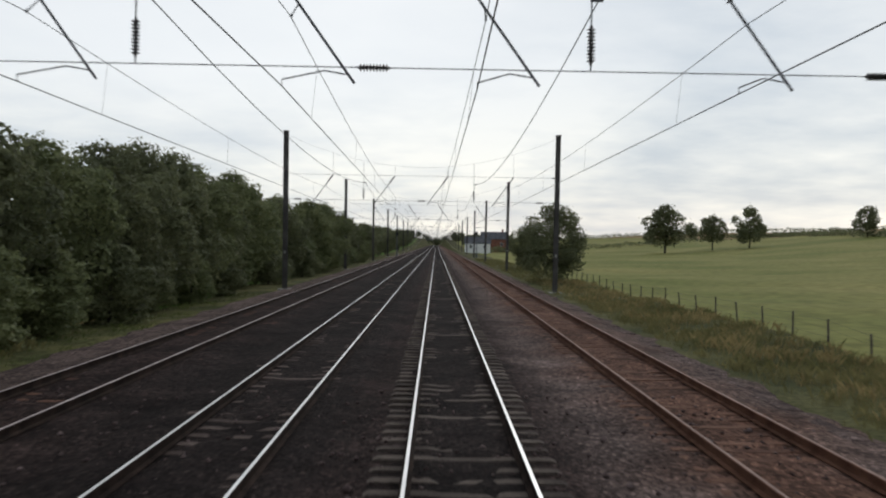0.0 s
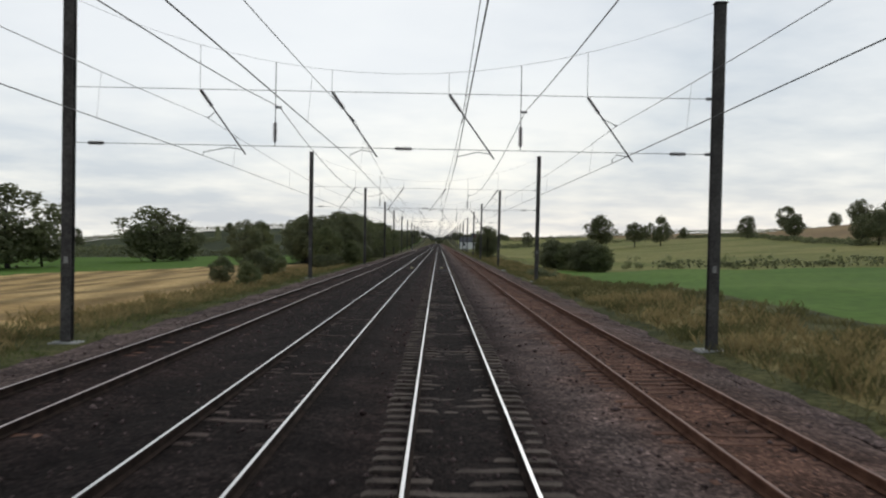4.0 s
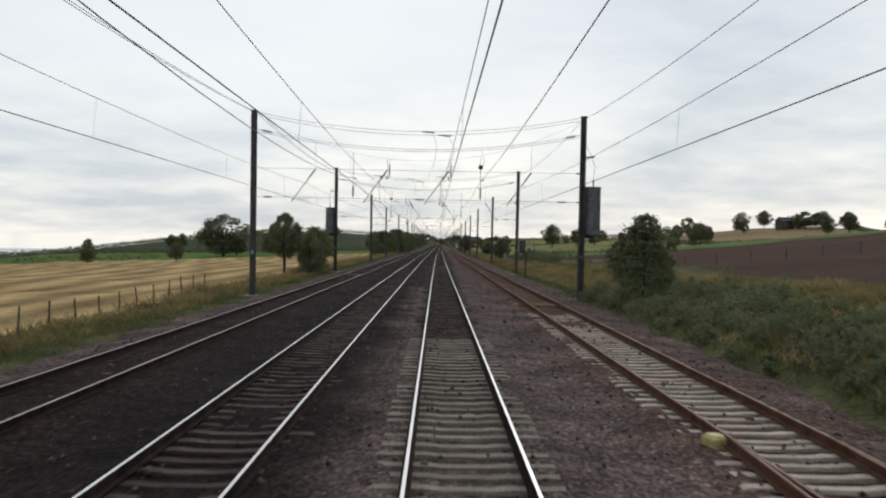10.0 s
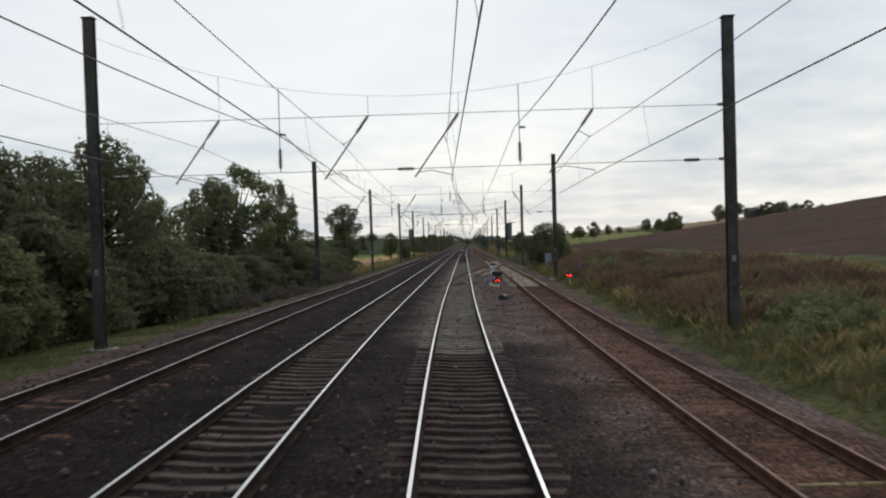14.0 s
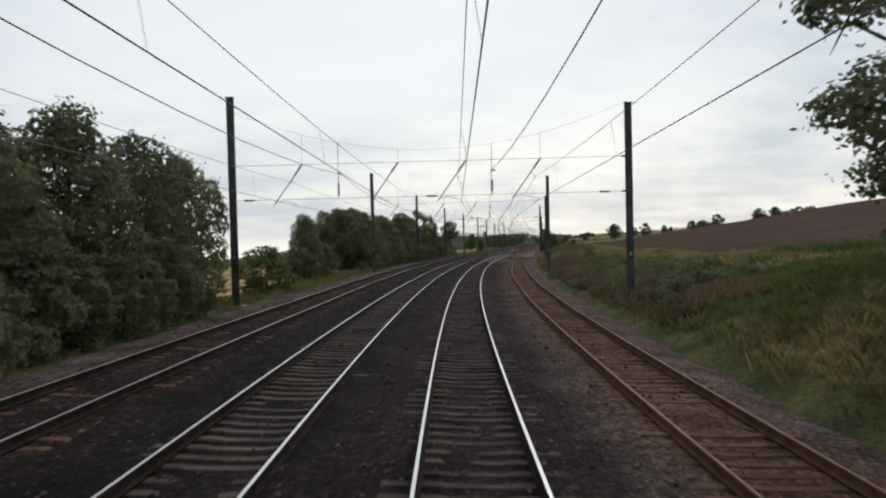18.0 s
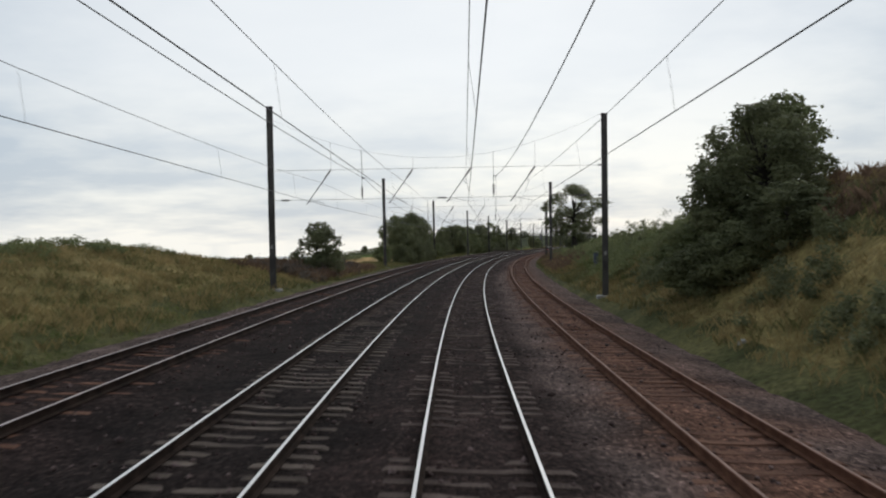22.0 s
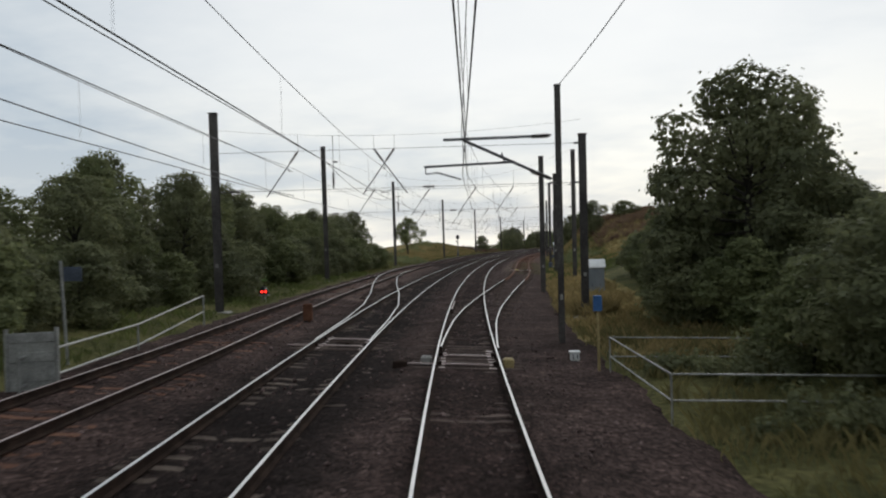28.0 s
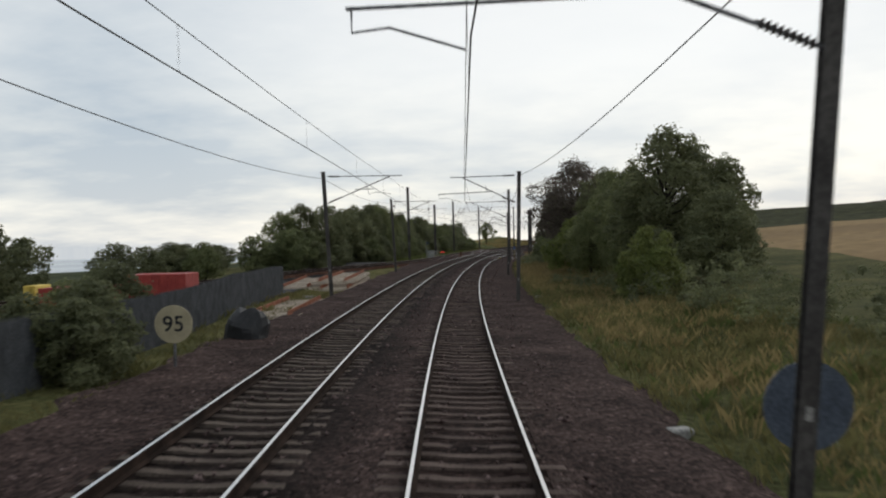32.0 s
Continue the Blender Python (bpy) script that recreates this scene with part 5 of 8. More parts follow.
def lobed_tree(seed, label, height, base, radius, lobes, lobe_r, leaves, size, mat, name="tree", category="tree", group="", trunk_r=.2, belly=.42, spray=.10, flat=.86):
    """Trunk, limbs to each bough, and a crown of leafy boughs, billowing and uneven, with its widest part at the belly."""
    rs = np.random.RandomState(seed)
    th = thing(name, label, category, group)
    span = height - base
    c, r = [], []
    for i in range(lobes):
        t = (i + rs.uniform(.1, .9)) / lobes
        k = (t - belly) / (1 - belly if t > belly else belly * 1.25)
        reach = radius * math.sqrt(max(1 - k * k, .05)) * rs.uniform(.55, 1.0)
        q = lobe_r * rs.uniform(.65, 1.25) * (1.05 - .35 * t)
        a = i * 2.4 + rs.uniform(-.5, .5)
        d = max(reach - q * .75, 0)
        c.append((d * math.cos(a), d * math.sin(a), base + q * .45 + t * (span - q * 1.35)))
        r.append(q)
    c, r = np.array(c), np.array(r)
    sh = Shape()
    lean = rs.normal(0, .15, 2)
    fork = base + span * .22
    stem = [Vector((0, 0, -.3)), Vector((lean[0] * .5, lean[1] * .5, fork * .5)), Vector((lean[0], lean[1], fork)), Vector((lean[0], lean[1], base + span * .7))]
    sh.tube(stem, [trunk_r * 1.15, trunk_r, trunk_r * .8, trunk_r * .25], 7)
    for p, q in zip(c, r):
        p = Vector(p)
        at = stem[2].lerp(stem[3], min(max((p.z - fork) / (span * .6), 0), .8) * .7) if p.z > fork * .7 else stem[1]
        bow = at.lerp(p, .5) + Vector((0, 0, -.12 * (p - at).length))
        sh.tube([at, bow, p], [trunk_r * .38, trunk_r * .24, trunk_r * .08], 5)
        for _ in range(2):
            e = p + Vector(rs.normal(0, .55, 3)) * float(q)
            sh.tube([p, e], [trunk_r * .09, .008], 4)
    part("trunk", sh, M_BARK, th)
    idx = rs.choice(lobes, leaves, p=r ** 2 / (r ** 2).sum())
    out = rs.normal(0, 1, (leaves, 3)) + np.stack([c[idx, 0] / radius, c[idx, 1] / radius, np.full(leaves, .35)], 1) * .7
    out /= np.linalg.norm(out, axis=1)[:, None]
    # each bough is itself lumpy
    lump = 1 + .22 * np.sin(out[:, 0] * 5 + idx * 1.7) * np.cos(out[:, 1] * 5 + idx) + .14 * np.sin(out[:, 2] * 9 + idx * 2.3)
    away = r[idx] * lump * rs.uniform(.72, 1.0, leaves) ** .4
    far_out = rs.uniform(0, 1, leaves) < spray
    away = np.where(far_out, away * rs.uniform(1.0, 1.4, leaves), away)
    p = c[idx] + out * away[:, None] * np.array([1, 1, flat])
    p[:, 2] *= height / np.percentile(p[:, 2], 99.6)
    p[:, 2] = np.maximum(p[:, 2], .06)
    face = out + np.array([0, 0, .4]) + rs.normal(0, .55, (leaves, 3))
    a = np.cross(face, rs.normal(0, 1, (leaves, 3)))
    a /= np.linalg.norm(a, axis=1)[:, None]
    b = np.cross(face, a)
    b /= np.linalg.norm(b, axis=1)[:, None]
    z = (size * rs.uniform(.6, 1.3, leaves))[:, None]
    v = np.stack([p - a * z, p + b * z * .62, p + a * z, p - b * z * .62], 1).reshape(-1, 3)
    part("crown", leaf_mesh("crown", v, np.arange(leaves * 4).reshape(-1, 4), mat), None, th)
    th.matrix_basis = Matrix.Translation((0, 0, -300))
    return th


PROTO = {
    "broad": [lobed_tree(s, "broad leafy tree in full dark green leaf", 9, .9, 4.3, 30, 1.35, 22000, .115, m) for s, m in ((11, M_LEAF), (12, M_LEAF_G), (13, M_LEAF))],
    "open": [lobed_tree(s, "open-crowned tree with gaps of sky between clumps", 8.5, 2.5, 3.6, 20, .92, 13000, .105, m, belly=.55, spray=.16) for s, m in ((21, M_LEAF), (22, M_LEAF_G), (26, M_LEAF))],
    "stem": [lobed_tree(27, "slender tree with a bare forked trunk and a high crown", 8.6, 4.5, 2.3, 15, .85, 9500, .1, M_LEAF, trunk_r=.17, belly=.5, spray=.16)],
    "ash": [lobed_tree(s, "tall tree with upright feathery branches", 11, 1.0, 4.0, 34, 1.25, 22000, .115, m, belly=.36, spray=.18) for s, m in ((31, M_LEAF_G), (32, M_LEAF))],
    "bush": [lobed_tree(s, "dense rounded bush in dark green leaf", 4, .1, 2.05, 16, .72, 10000, .08, m, "bush", "bush", trunk_r=.07, belly=.38, spray=.16) for s, m in ((41, M_LEAF), (42, M_LEAF_G), (43, M_LEAF))],
    "pale": [lobed_tree(51, "leafy bush in light yellow-green leaf", 4, .1, 2.3, 16, .75, 9000, .088, M_LEAF_Y, "bush", "bush", trunk_r=.07, belly=.38, spray=.16)],
    "copper": [lobed_tree(61, "dark copper-leaved tree with a full round crown", 9, 1.7, 4.6, 44, 1.3, 50000, .07, M_LEAF_P, belly=.42)],
    "pyramid": [lobed_tree(81, "full leafy tree with a pointed crown", 8, .25, 3.9, 54, .95, 38000, .085, M_LEAF, belly=.12, spray=.14)],
    "far": [lobed_tree(s, "distant dark tree standing on a field edge", 10, b, 4.7, n, q, 6500, .22, M_LEAF, group="far trees", belly=y) for s, b, n, q, y in ((71, 2.0, 18, 1.75, .5), (72, 1.6, 14, 1.6, .4), (73, 2.4, 20, 1.6, .55), (74, 1.0, 18, 1.7, .4))],
    "wind": [lobed_tree(93, "wind-shaped pine-like tree with a flat layered crown", 9.5, 2.2, 4.2, 30, 1.12, 32000, .075, M_LEAF, trunk_r=.3, belly=.6, spray=.16, flat=.62)],
}
NATURAL = {"broad": 9, "open": 8.5, "stem": 8.6, "ash": 11, "bush": 4, "pale": 4, "copper": 9, "pyramid": 8, "far": 10, "wind": 9.5}
PLANTED = random.Random(5)


def breadth(ob):
    for c in ob.children:
        if c.name.startswith("crown"):
            xs = np.empty(len(c.data.vertices) * 3, np.float32)
            c.data.vertices.foreach_get("co", xs)
            return float(np.percentile(np.hypot(xs[0::3], xs[1::3]), 96)) * 2
    return 5.0


def plant(kind, s, u, height, width=1.0, label="", which=None, sink=.1, across=None):
    protos = PROTO[kind]
    src = protos[PLANTED.randrange(len(protos)) if which is None else which]
    k = height / NATURAL[kind]
    ob = copy_thing(src, Matrix())
    if across:
        width = across / breadth(src) / k
    p = place_on_ground(s, u, sink)
    ob.matrix_basis = Matrix.Translation(p) @ Matrix.Rotation(PLANTED.uniform(0, 6.28), 4, "Z") @ Matrix.Diagonal((k * width, k * width, k, 1))
    if label:
        ob["label"] = label
    return ob


LOW = {}


def low_growth(key, s, u, h, across):
    """Notes one mound of brambles; all of a stretch are joined further down."""
    LOW.setdefault(key, []).append((s, u, h, across))


# belt of trees beside the outer track at the start
for s in np.arange(-8, 175, 5.6):
    g = PLANTED.gauss
    hgt = float(np.interp(s, [-12, 3, 9, 15, 40, 80, 120, 330], [3.0, 3.6, 5.2, 6.9, 7.5, 7.6, 7.4, 7]))
    if s > 8:
        plant("broad", s + g(0, 1.2), -15.0 + g(0, .8), hgt * PLANTED.uniform(.9, 1.04), 1.0)
    plant("bush", s + 2 + g(0, 1), -13.0 + g(0, .4), PLANTED.uniform(2.2, 3.4) if s > 11 else PLANTED.uniform(1.4, 1.9), 1.25)
    if s > 20:
        plant("far", s + g(0, 1.5), -20 + g(0, 1.5), hgt * PLANTED.uniform(.88, 1.02), 1.1)
for s in np.arange(178, 420, 9.0):
    plant("far", s, -15 + PLANTED.gauss(0, 1), PLANTED.uniform(6, 7.5), 1.1)
for s, u, h, k, w in ((-17, -18, 5.0, "open", .8), (-26, -18.2, 5.2, "open", .9), (-30, -15.4, 2.8, "bush", 1.3), (-34, -15.6, 2.4, "bush", 1.3), (-24, -16, 2.6, "bush", 1.3), (-43, -16.6, 2.0, "bush", 1.2), (-50, -13.4, 1.8, "bush", 1.2), (-75, -25.5, 5.9, "broad", .9), 
                      (-199.5, -15.4, 6.0, "open", .72), (-194, -16.2, 6.1, "open", .7), (-198.5, -12.7, 4.6, "bush", .8), (-202.5, -12.4, 4.0, "bush", .8),
                      
                      (-295, -14.1, 8.6, "stem", 1.0), (-291, -16.0, 3.4, "bush", 1.2), (-299, -14.2, 3.4, "bush", 1.2), (-271, -15.5, 1.5, "bush", 1.5)):
    plant(k, s, u, h, w)
# left-hand wood on the curve
for s in np.arange(-480, -392, 6.0):
    g = PLANTED.gauss
    if s < -434:
        continue
    plant("bush", s + g(0, 1), -13.6 + g(0, .6), PLANTED.uniform(2.6, 4.2), 1.3)
    if s < -330:
        plant(PLANTED.choice(["broad", "open", "ash"]), s + g(0, 2), -15.5 + g(0, 1.2), PLANTED.uniform(5.6, 8.0), 1.0)
for s, u, h, k, w in ((-330, -13.4, 3.2, "bush", 1.3), (-334.5, -13.2, 3.4, "bush", 1.3), (-338, -13.3, 4.0, "bush", 1.2), (-342, -13.2, 3.8, "bush", 1.2), (-346, -13.4, 3.4, "bush", 1.2), (-341, -15, 5.0, "bush", .9), (-350, -14.2, 3.0, "bush", 1.3), (-355, -13.6, 3.0, "bush", 1.3), (-360, -13.8, 3.2, "bush", 1.3), (-364.5, -14, 3.4, "bush", 1.3), (-344, -16.2, 9.9, "open", .95), (-346.5, -17.6, 8.8, "open", .8), (-339.5, -14.3, 8.8, "open", .5), (-352, -20, 7.6, "open", .8), (-376, -15, 8.3, "broad", .75), (-371, -16.5, 8.0, "open", .9), (-318, -13.6, 3.0, "bush", 1.2), (-310, -13.6, 2.8, "bush", 1.2), (-303, -13.6, 2.6, "bush", 1.2), (-324, -13.6, 3.2, "bush", 1.2), (-341, -13.6, 3.6, "bush", 1.4), (-330, -13.6, 3.0, "bush", 1.3), (-368, -14.5, 4.2, "bush", 1.3), (-376, -13.8, 3.2, "bush", 1.4), (-385, -14.2, 4.6, "bush", 1.2),
                      (-478.5, -12.0, 3.0, "bush", 1.35), (-453, -14.4, 5.8, "broad", .7), (-450, -13.4, 3.2, "bush", 1.0), (-436, -14, 6.5, "open", 1.1), (-430, -15, 7, "broad", 1.0),
                      (-531, -13.2, 2.6, "bush", 1.15), (-527, -11.6, 2.8, "bush", 1.1), 
                      (-581, -12, 4.2, "bush", 1.0)):
    plant(k, s, u, h, w)
plant("open", -657.5, -17.7, 6.9, across=5.8, label="small spreading tree alone on a grassy bank", which=1)
for s, u, a in ((-684, -29.5, 3.4), (-683, -27, 3.0), (-681, -24.6, 3.2), (-648, -32, 5.0)):
    plant("bush", s, u, (2.5 if s < -650 else 3.4) - float(ground_level(s, u)), across=a)
# right-hand side
plant("broad", 84, 9.4, 6.5, across=5.6, label="round leafy tree standing close by the line", which=0)
plant("broad", 132, 11.5, 6, 1.0)
for s, u, h, w in ((286, 64, 13.4, 1.15), (292, 79, 10.0, 1.0), (290, 89, 12.0, .95), (300, 127, 9.5, 1.0), (322, 151, 11.2, 1.2), (330, 186, 10.6, 1.25), (324, 198, 10.4, 1.2), (268, 199, 8.6, 1.3), (274, 205, 9.6, 1.3), (262, 208, 8.8, 1.4), (270, 213, 9.4, 1.3), (140, 112, 9.5, 1.1)):
    plant("far", s, u, h, w)
for s in np.arange(0, 18, 2.4):
    plant("bush", s, float(np.interp(s, [0, 2, 14, 42], [19, 18, 14.8, 16])) + PLANTED.gauss(0, .7), PLANTED.uniform(3.2, 3.9), 1.25, "thick field hedge in dark leaf")
for s, u, h, k, w in ((-120, 10.9, 3.8, "bush", .95), (-209, 17.6, 2.2, "bush", 1.0), (-249, 9.9, 4.4, "bush", .9), (-310, 9.2, 4.6, "bush", 1.2), (-237, 13, 2.6, "bush", 1.4), (-232, 12.4, 2.4, "bush", 1.3),
                      (-611, 15, 5.0, "bush", 1.2), (-604, 16, 4.6, "open", .9), (-600, 16, 3.4, "bush", 1.3)):
    plant(k, s, u, h, w)
for s in np.arange(-163, -120, 3.2):
    low_growth("field bank", s, 14.2 + PLANTED.gauss(0, .9), PLANTED.uniform(.9, 1.4), 3.0)
for s, u, h, a in ((-519, -12.6, 5.6, 5.0), (-513.5, -12.6, 6.6, 5.2), (-507, -12.6, 7.4, 5.4), (-500, -12.6, 7.2, 5.0), (-493.5, -12.8, 6.9, 4.2), (-510, -14.6, 7.0, 5.2)):
    plant("broad", s, u, h, across=a, label="broad dark leafy tree crowding the outer track")
for s in np.arange(-523, -496, 3.0):
    plant("bush", s, -10.9 + PLANTED.gauss(0, .25), PLANTED.uniform(2.4, 3.4), 1.0)
plant("wind", -518.5, 11.3, 9.4, across=9.2, label="big wind-shaped tree with a dark layered crown")
plant("bush", -515, 12, 2.8, 1.4)
for s, u, h, a in ((-708, 13.1, 8.2 - float(ground_level(-708, 13.1)), 4.1), (-703, 17.4, 8.3 - float(ground_level(-703, 17.4)), 4.2), (-652, 9.5, 3.6, 2.6), (-644, 11.4, 3.4, 3.4)):
    plant("bush", s, u, h, across=a, label="dense dark rounded tree on a dry bank")
# thick trees on the right near the end
def over_rails(kind, s, u, top, across, label="", which=None):
    """Plants a tree whose head is top metres over the rails."""
    return plant(kind, s, u, top - float(ground_level(s, u)) + .1, across=across, label=label, which=which)


for s in np.arange(-868, -770, 5.0):
    g = PLANTED.gauss
    over_rails(PLANTED.choice(["broad", "ash"]), s + g(0, 1), 11.5 + g(0, 1) + (0 if s < -800 else 2.5), PLANTED.uniform(6.0, 7.0) if s < -848 else PLANTED.uniform(4.9, 5.7) if s < -830 else PLANTED.uniform(3.8, 4.5) if s < -808 else PLANTED.uniform(4.8, 5.6), 5.0)
    plant("bush", s + 2 + g(0, 1), 7.7 + g(0, .5) + (0 if s < -800 else 3), PLANTED.uniform(2.4, 3.6), 1.15)
for s, u, h, a, k in ((-870, 9.0, 9.9, 8.2, "copper"), (-863, 12.5, 8.6, 7.0, "copper"), (-805.5, 9.6, 8.7, 7.2, "broad"), (-801, 11.2, 7.4, 5.6, "broad"), (-837.5, 8.9, 9.1, 3.9, "ash"), (-841, 10.4, 7.4, 4.4, "broad"), (-845, 9.8, 6.6, 4.2, "ash"),
                      (-882.5, 8.0, 4.5, 4.2, "pale"), (-862, 7.8, 3.2, 3.2, "pale"), (-847.5, 8.0, 4.2, 3.0, "pale"), (-879, 10.8, 8.6, 5.0, "ash"), (-885, 11, 8.0, 4.8, "broad"), (-891, 11.4, 7.8, 5.0, "ash"), (-898, 10.6, 7.2, 4.8, "broad"), (-904, 11.6, 9.2, 6.4, "ash"),
                      (-897, 14.5, 8.8, 6.4, "broad"), (-909, 13.4, 5.4, 4.6, "broad"), (-914.5, 8.7, 3.5, 3.2, "pale"), (-888, 8.8, 5.0, 4.0, "broad")):
    over_rails(k, s, u, h, a)
# thick trees on the left near the end
for s in np.arange(-863, -726, 4.4):
    g = PLANTED.gauss
    off = 0 if s > -845 else (-845 - s) * .2
    plant("bush", s + g(0, 1), -12.6 - off + g(0, .5), PLANTED.uniform(2.2, 3.4), 1.3)
    head = float(np.interp(s, [-880, -866, -858, -848, -835, -820, -812, -806, -801, -796, -789, -773, -757, -731], [3.6, 4.8, 6.3, 6.0, 6.5, 7.1, 5.0, 4.5, 5.8, 7.1, 6.2, 6.2, 5.3, 5.8]))
    over_rails(PLANTED.choice(["broad", "ash"]), s + g(0, 1), -15.6 - off + g(0, .7), head * PLANTED.uniform(.9, 1.03), 4.8)


def hedge(path, height, width, label, seed, mat=None, size=.2, per_m=60):
    """One long hedge of leaves along a list of (s, u)."""
    rs = np.random.RandomState(seed)
    p = np.array(path, float)
    d = np.concatenate([[0], np.cumsum(np.hypot(*np.diff(p, axis=0).T))])
    n = int(d[-1] * per_m * .7)
    t = rs.uniform(0, d[-1], n)
    s, u = np.interp(t, d, p[:, 0]), np.interp(t, d, p[:, 1])
    top = height * (.75 + .35 * bumps(t, t * 0, 4.0, seed) + .2 * bumps(t, t * 0, 1.5, seed * 2.0))
    off = rs.normal(0, width * .3, n)
    z = np.minimum(rs.uniform(0, 1, n) ** .6, 1) * top * (1 - (off / width) ** 2 * .5)
    s, u = s + rs.normal(0, .3, n), u + off
    c = on_line(s, u, ground_level(s, u) + np.maximum(z, .1))
    v, f = leaf_cloud([(Vector((0, 0, 0)), 1)], n, .01, size, seed)
    v = v.reshape(n, 4, 3)
    v = (v - v.mean(1)[:, None]) + c[:, None]
    ob = new("hedge", leaf_mesh("hedge", v.reshape(-1, 3), f, mat or M_LEAF))
    return tagged(ob, label, "hedge", "field hedges", "stuff")


HL = "dark untrimmed hedge along a distant field edge"
hedge([(-60, -155), (-26, -118), (4, -84)], 2.4, 2.0, HL, 1)
hedge([(165, -18), (172, -62), (150, -170)], 2.4, 2.2, HL, 15, size=.24)
hedge([(172, -62), (420, -90)], 2.6, 2.0, HL, 16)
hedge([(200, -120), (480, -130), (800, -200)], 3.2, 2.4, HL, 2, size=.3, per_m=40)
hedge([(300, -300), (600, -280), (1000, -260)], 4.0, 3.0, HL, 3, size=.4, per_m=25)
hedge([(520, -400), (900, -100), (980, -20)], 5, 5.0, HL, 4, size=.45, per_m=30)
hedge([(330, 14), (420, 60), (430, 200), (520, 420)], 2.6, 2.4, HL, 5, size=.3, per_m=40)
hedge([(140, 110), (260, 125), (520, 150)], 2.2, 2.0, HL, 6, size=.28, per_m=40)
hedge([(-60, 205), (120, 190), (300, 240)], 2.6, 2.2, HL, 7, size=.3, per_m=40)
hedge([(-30, 105), (60, 118), (150, 112)], 1.8, 1.8, HL, 8, size=.24, per_m=40)
hedge([(4, 26), (6, 60), (10, 120)], 1.4, 1.2, HL, 9)
for s, u, h, w in ((8, 24, 2.2, .8), (9, 29, 2.4, .8), (9, 36, 2.2, 1.0), (10, 41, 2.6, .9), (11, 50, 2.2, 1.0), (-597, 14.2, 1.8, 1.6), (-590, 14.6, 1.9, 1.5), (-583, 13.6, 2.2, 1.4), (-576, 14, 2.0, 1.6), (-569, 13.4, 2.0, 1.5),
                   (-562, 14.2, 2.1, 1.6), (-554, 13.2, 1.9, 1.5), (-546, 13.8, 1.8, 1.6), (-349, 10.2, 1.3, 1.5), (-344, 10.8, 1.5, 1.6), (-339, 10.2, 1.2, 1.5), (-354, 11.6, 1.4, 1.6), (-360, 12.4, 1.2, 1.5),
                   (-412, 10.8, 1.3, 1.6), (-405, 11.6, 1.5, 1.6), (-398, 10.6, 1.2, 1.5), (-420, 11.8, 1.3, 1.6), (-262, 11.4, 1.5, 1.5), (-268, 10.6, 1.3, 1.5), (-256, 12.2, 1.6, 1.5), (-726, 10.0, 1.6, 1.6), (-721, 9.6, 1.4, 1.6), (-716, 10.2, 1.6, 1.6), (-731, 10.6, 1.5, 1.6), (-818, 6.2, 1.1, 1.5), (-824, 5.6, 1.0, 1.4), (-828, 6.4, 1.3, 1.5), (-816.5, 5, .8, 1.3), (-836, 6.6, 1.4, 1.5), (-918, 9.2, 1.9, 1.5), (-911, 9.4, 2.1, 1.5), (-925, 10, 1.9, 1.5), (-905, 9, 1.8, 1.5), (-932, 10.6, 2.0, 1.5), (-921, 12, 2.3, 1.5), (-914, 12.4, 2.4, 1.5), (-928, 13, 2.2, 1.5), (-936, 12.6, 1.9, 1.5), (-908, 11.6, 2.2, 1.5), (-902, 7.6, 1.3, 1.4), (-895, 6.6, 1.2, 1.4), (-866, 5.4, 1.3, 1.4), (-860, 5.6, 1.4, 1.4), (-856, 5.3, 1.1, 1.4), (-496, 9.4, 1.3, 1.6), (-488, 10.2, 1.4, 1.6), (-480, 9.6, 1.3, 1.6), (-472, 10.6, 1.5, 1.6), (-464, 9.8, 1.3, 1.6), (-456, 10.4, 1.4, 1.6), (-448, 9.6, 1.2, 1.6), (-20, 9.4, 1.1, 1.4), (-24, 9.0, .9, 1.4), (-28, 9.6, 1.0, 1.4)):
    low_growth("verge %d" % (s // 200), s, u, h, h * w * 1.5)
hedge([(276, 190), (268, 202), (264, 216)], 5.5, 4, "dense clump of dark shrubs among trees on a hill", 17, size=.42, per_m=70)
hedge([(700, 30), (800, 250), (900, 500)], 4, 4, HL, 10, size=.45, per_m=25)
hedge([(-400, -98), (-330, -78), (-290, -72), (-200, -100)], 1.2, 1.6, HL, 11)
hedge([(-420, -140), (-100, -160), (250, -190)], 1.3, 2.2, HL, 12, size=.3, per_m=30)
hedge([(-300, -300), (100, -330), (420, -380)], 3.2, 3.0, HL, 13, size=.4, per_m=20)
hedge([(-700, -45), (-600, -60), (-500, -80)], 1.8, 2.0, HL, 14)
for s, u, h, a in ((62, -77, 14.6, 19), (70, -74, 8.0, 9), (112, -65, 12.4, 17), (118, -60, 8.6, 10), (300, -74, 12.6, 12), (700, -105, 9.5, 14)):
    plant("far", s, u, h, across=a, label="broad domed tree standing alone in a field")
for s, u, h in ((150, -75, 6), (260, -95, 7), (420, -100, 9), (330, -160, 9), (520, -190, 10), (610, -150, 9), (230, -140, 8), (760, -240, 10), (450, -260, 9), (-40, -90, 5), (-150, -120, 6),
                (40, -240, 7), (-250, -110, 5), (160, -300, 7), (-60, -62, 4.5)):
    plant("far", s, u, h, 1.1)
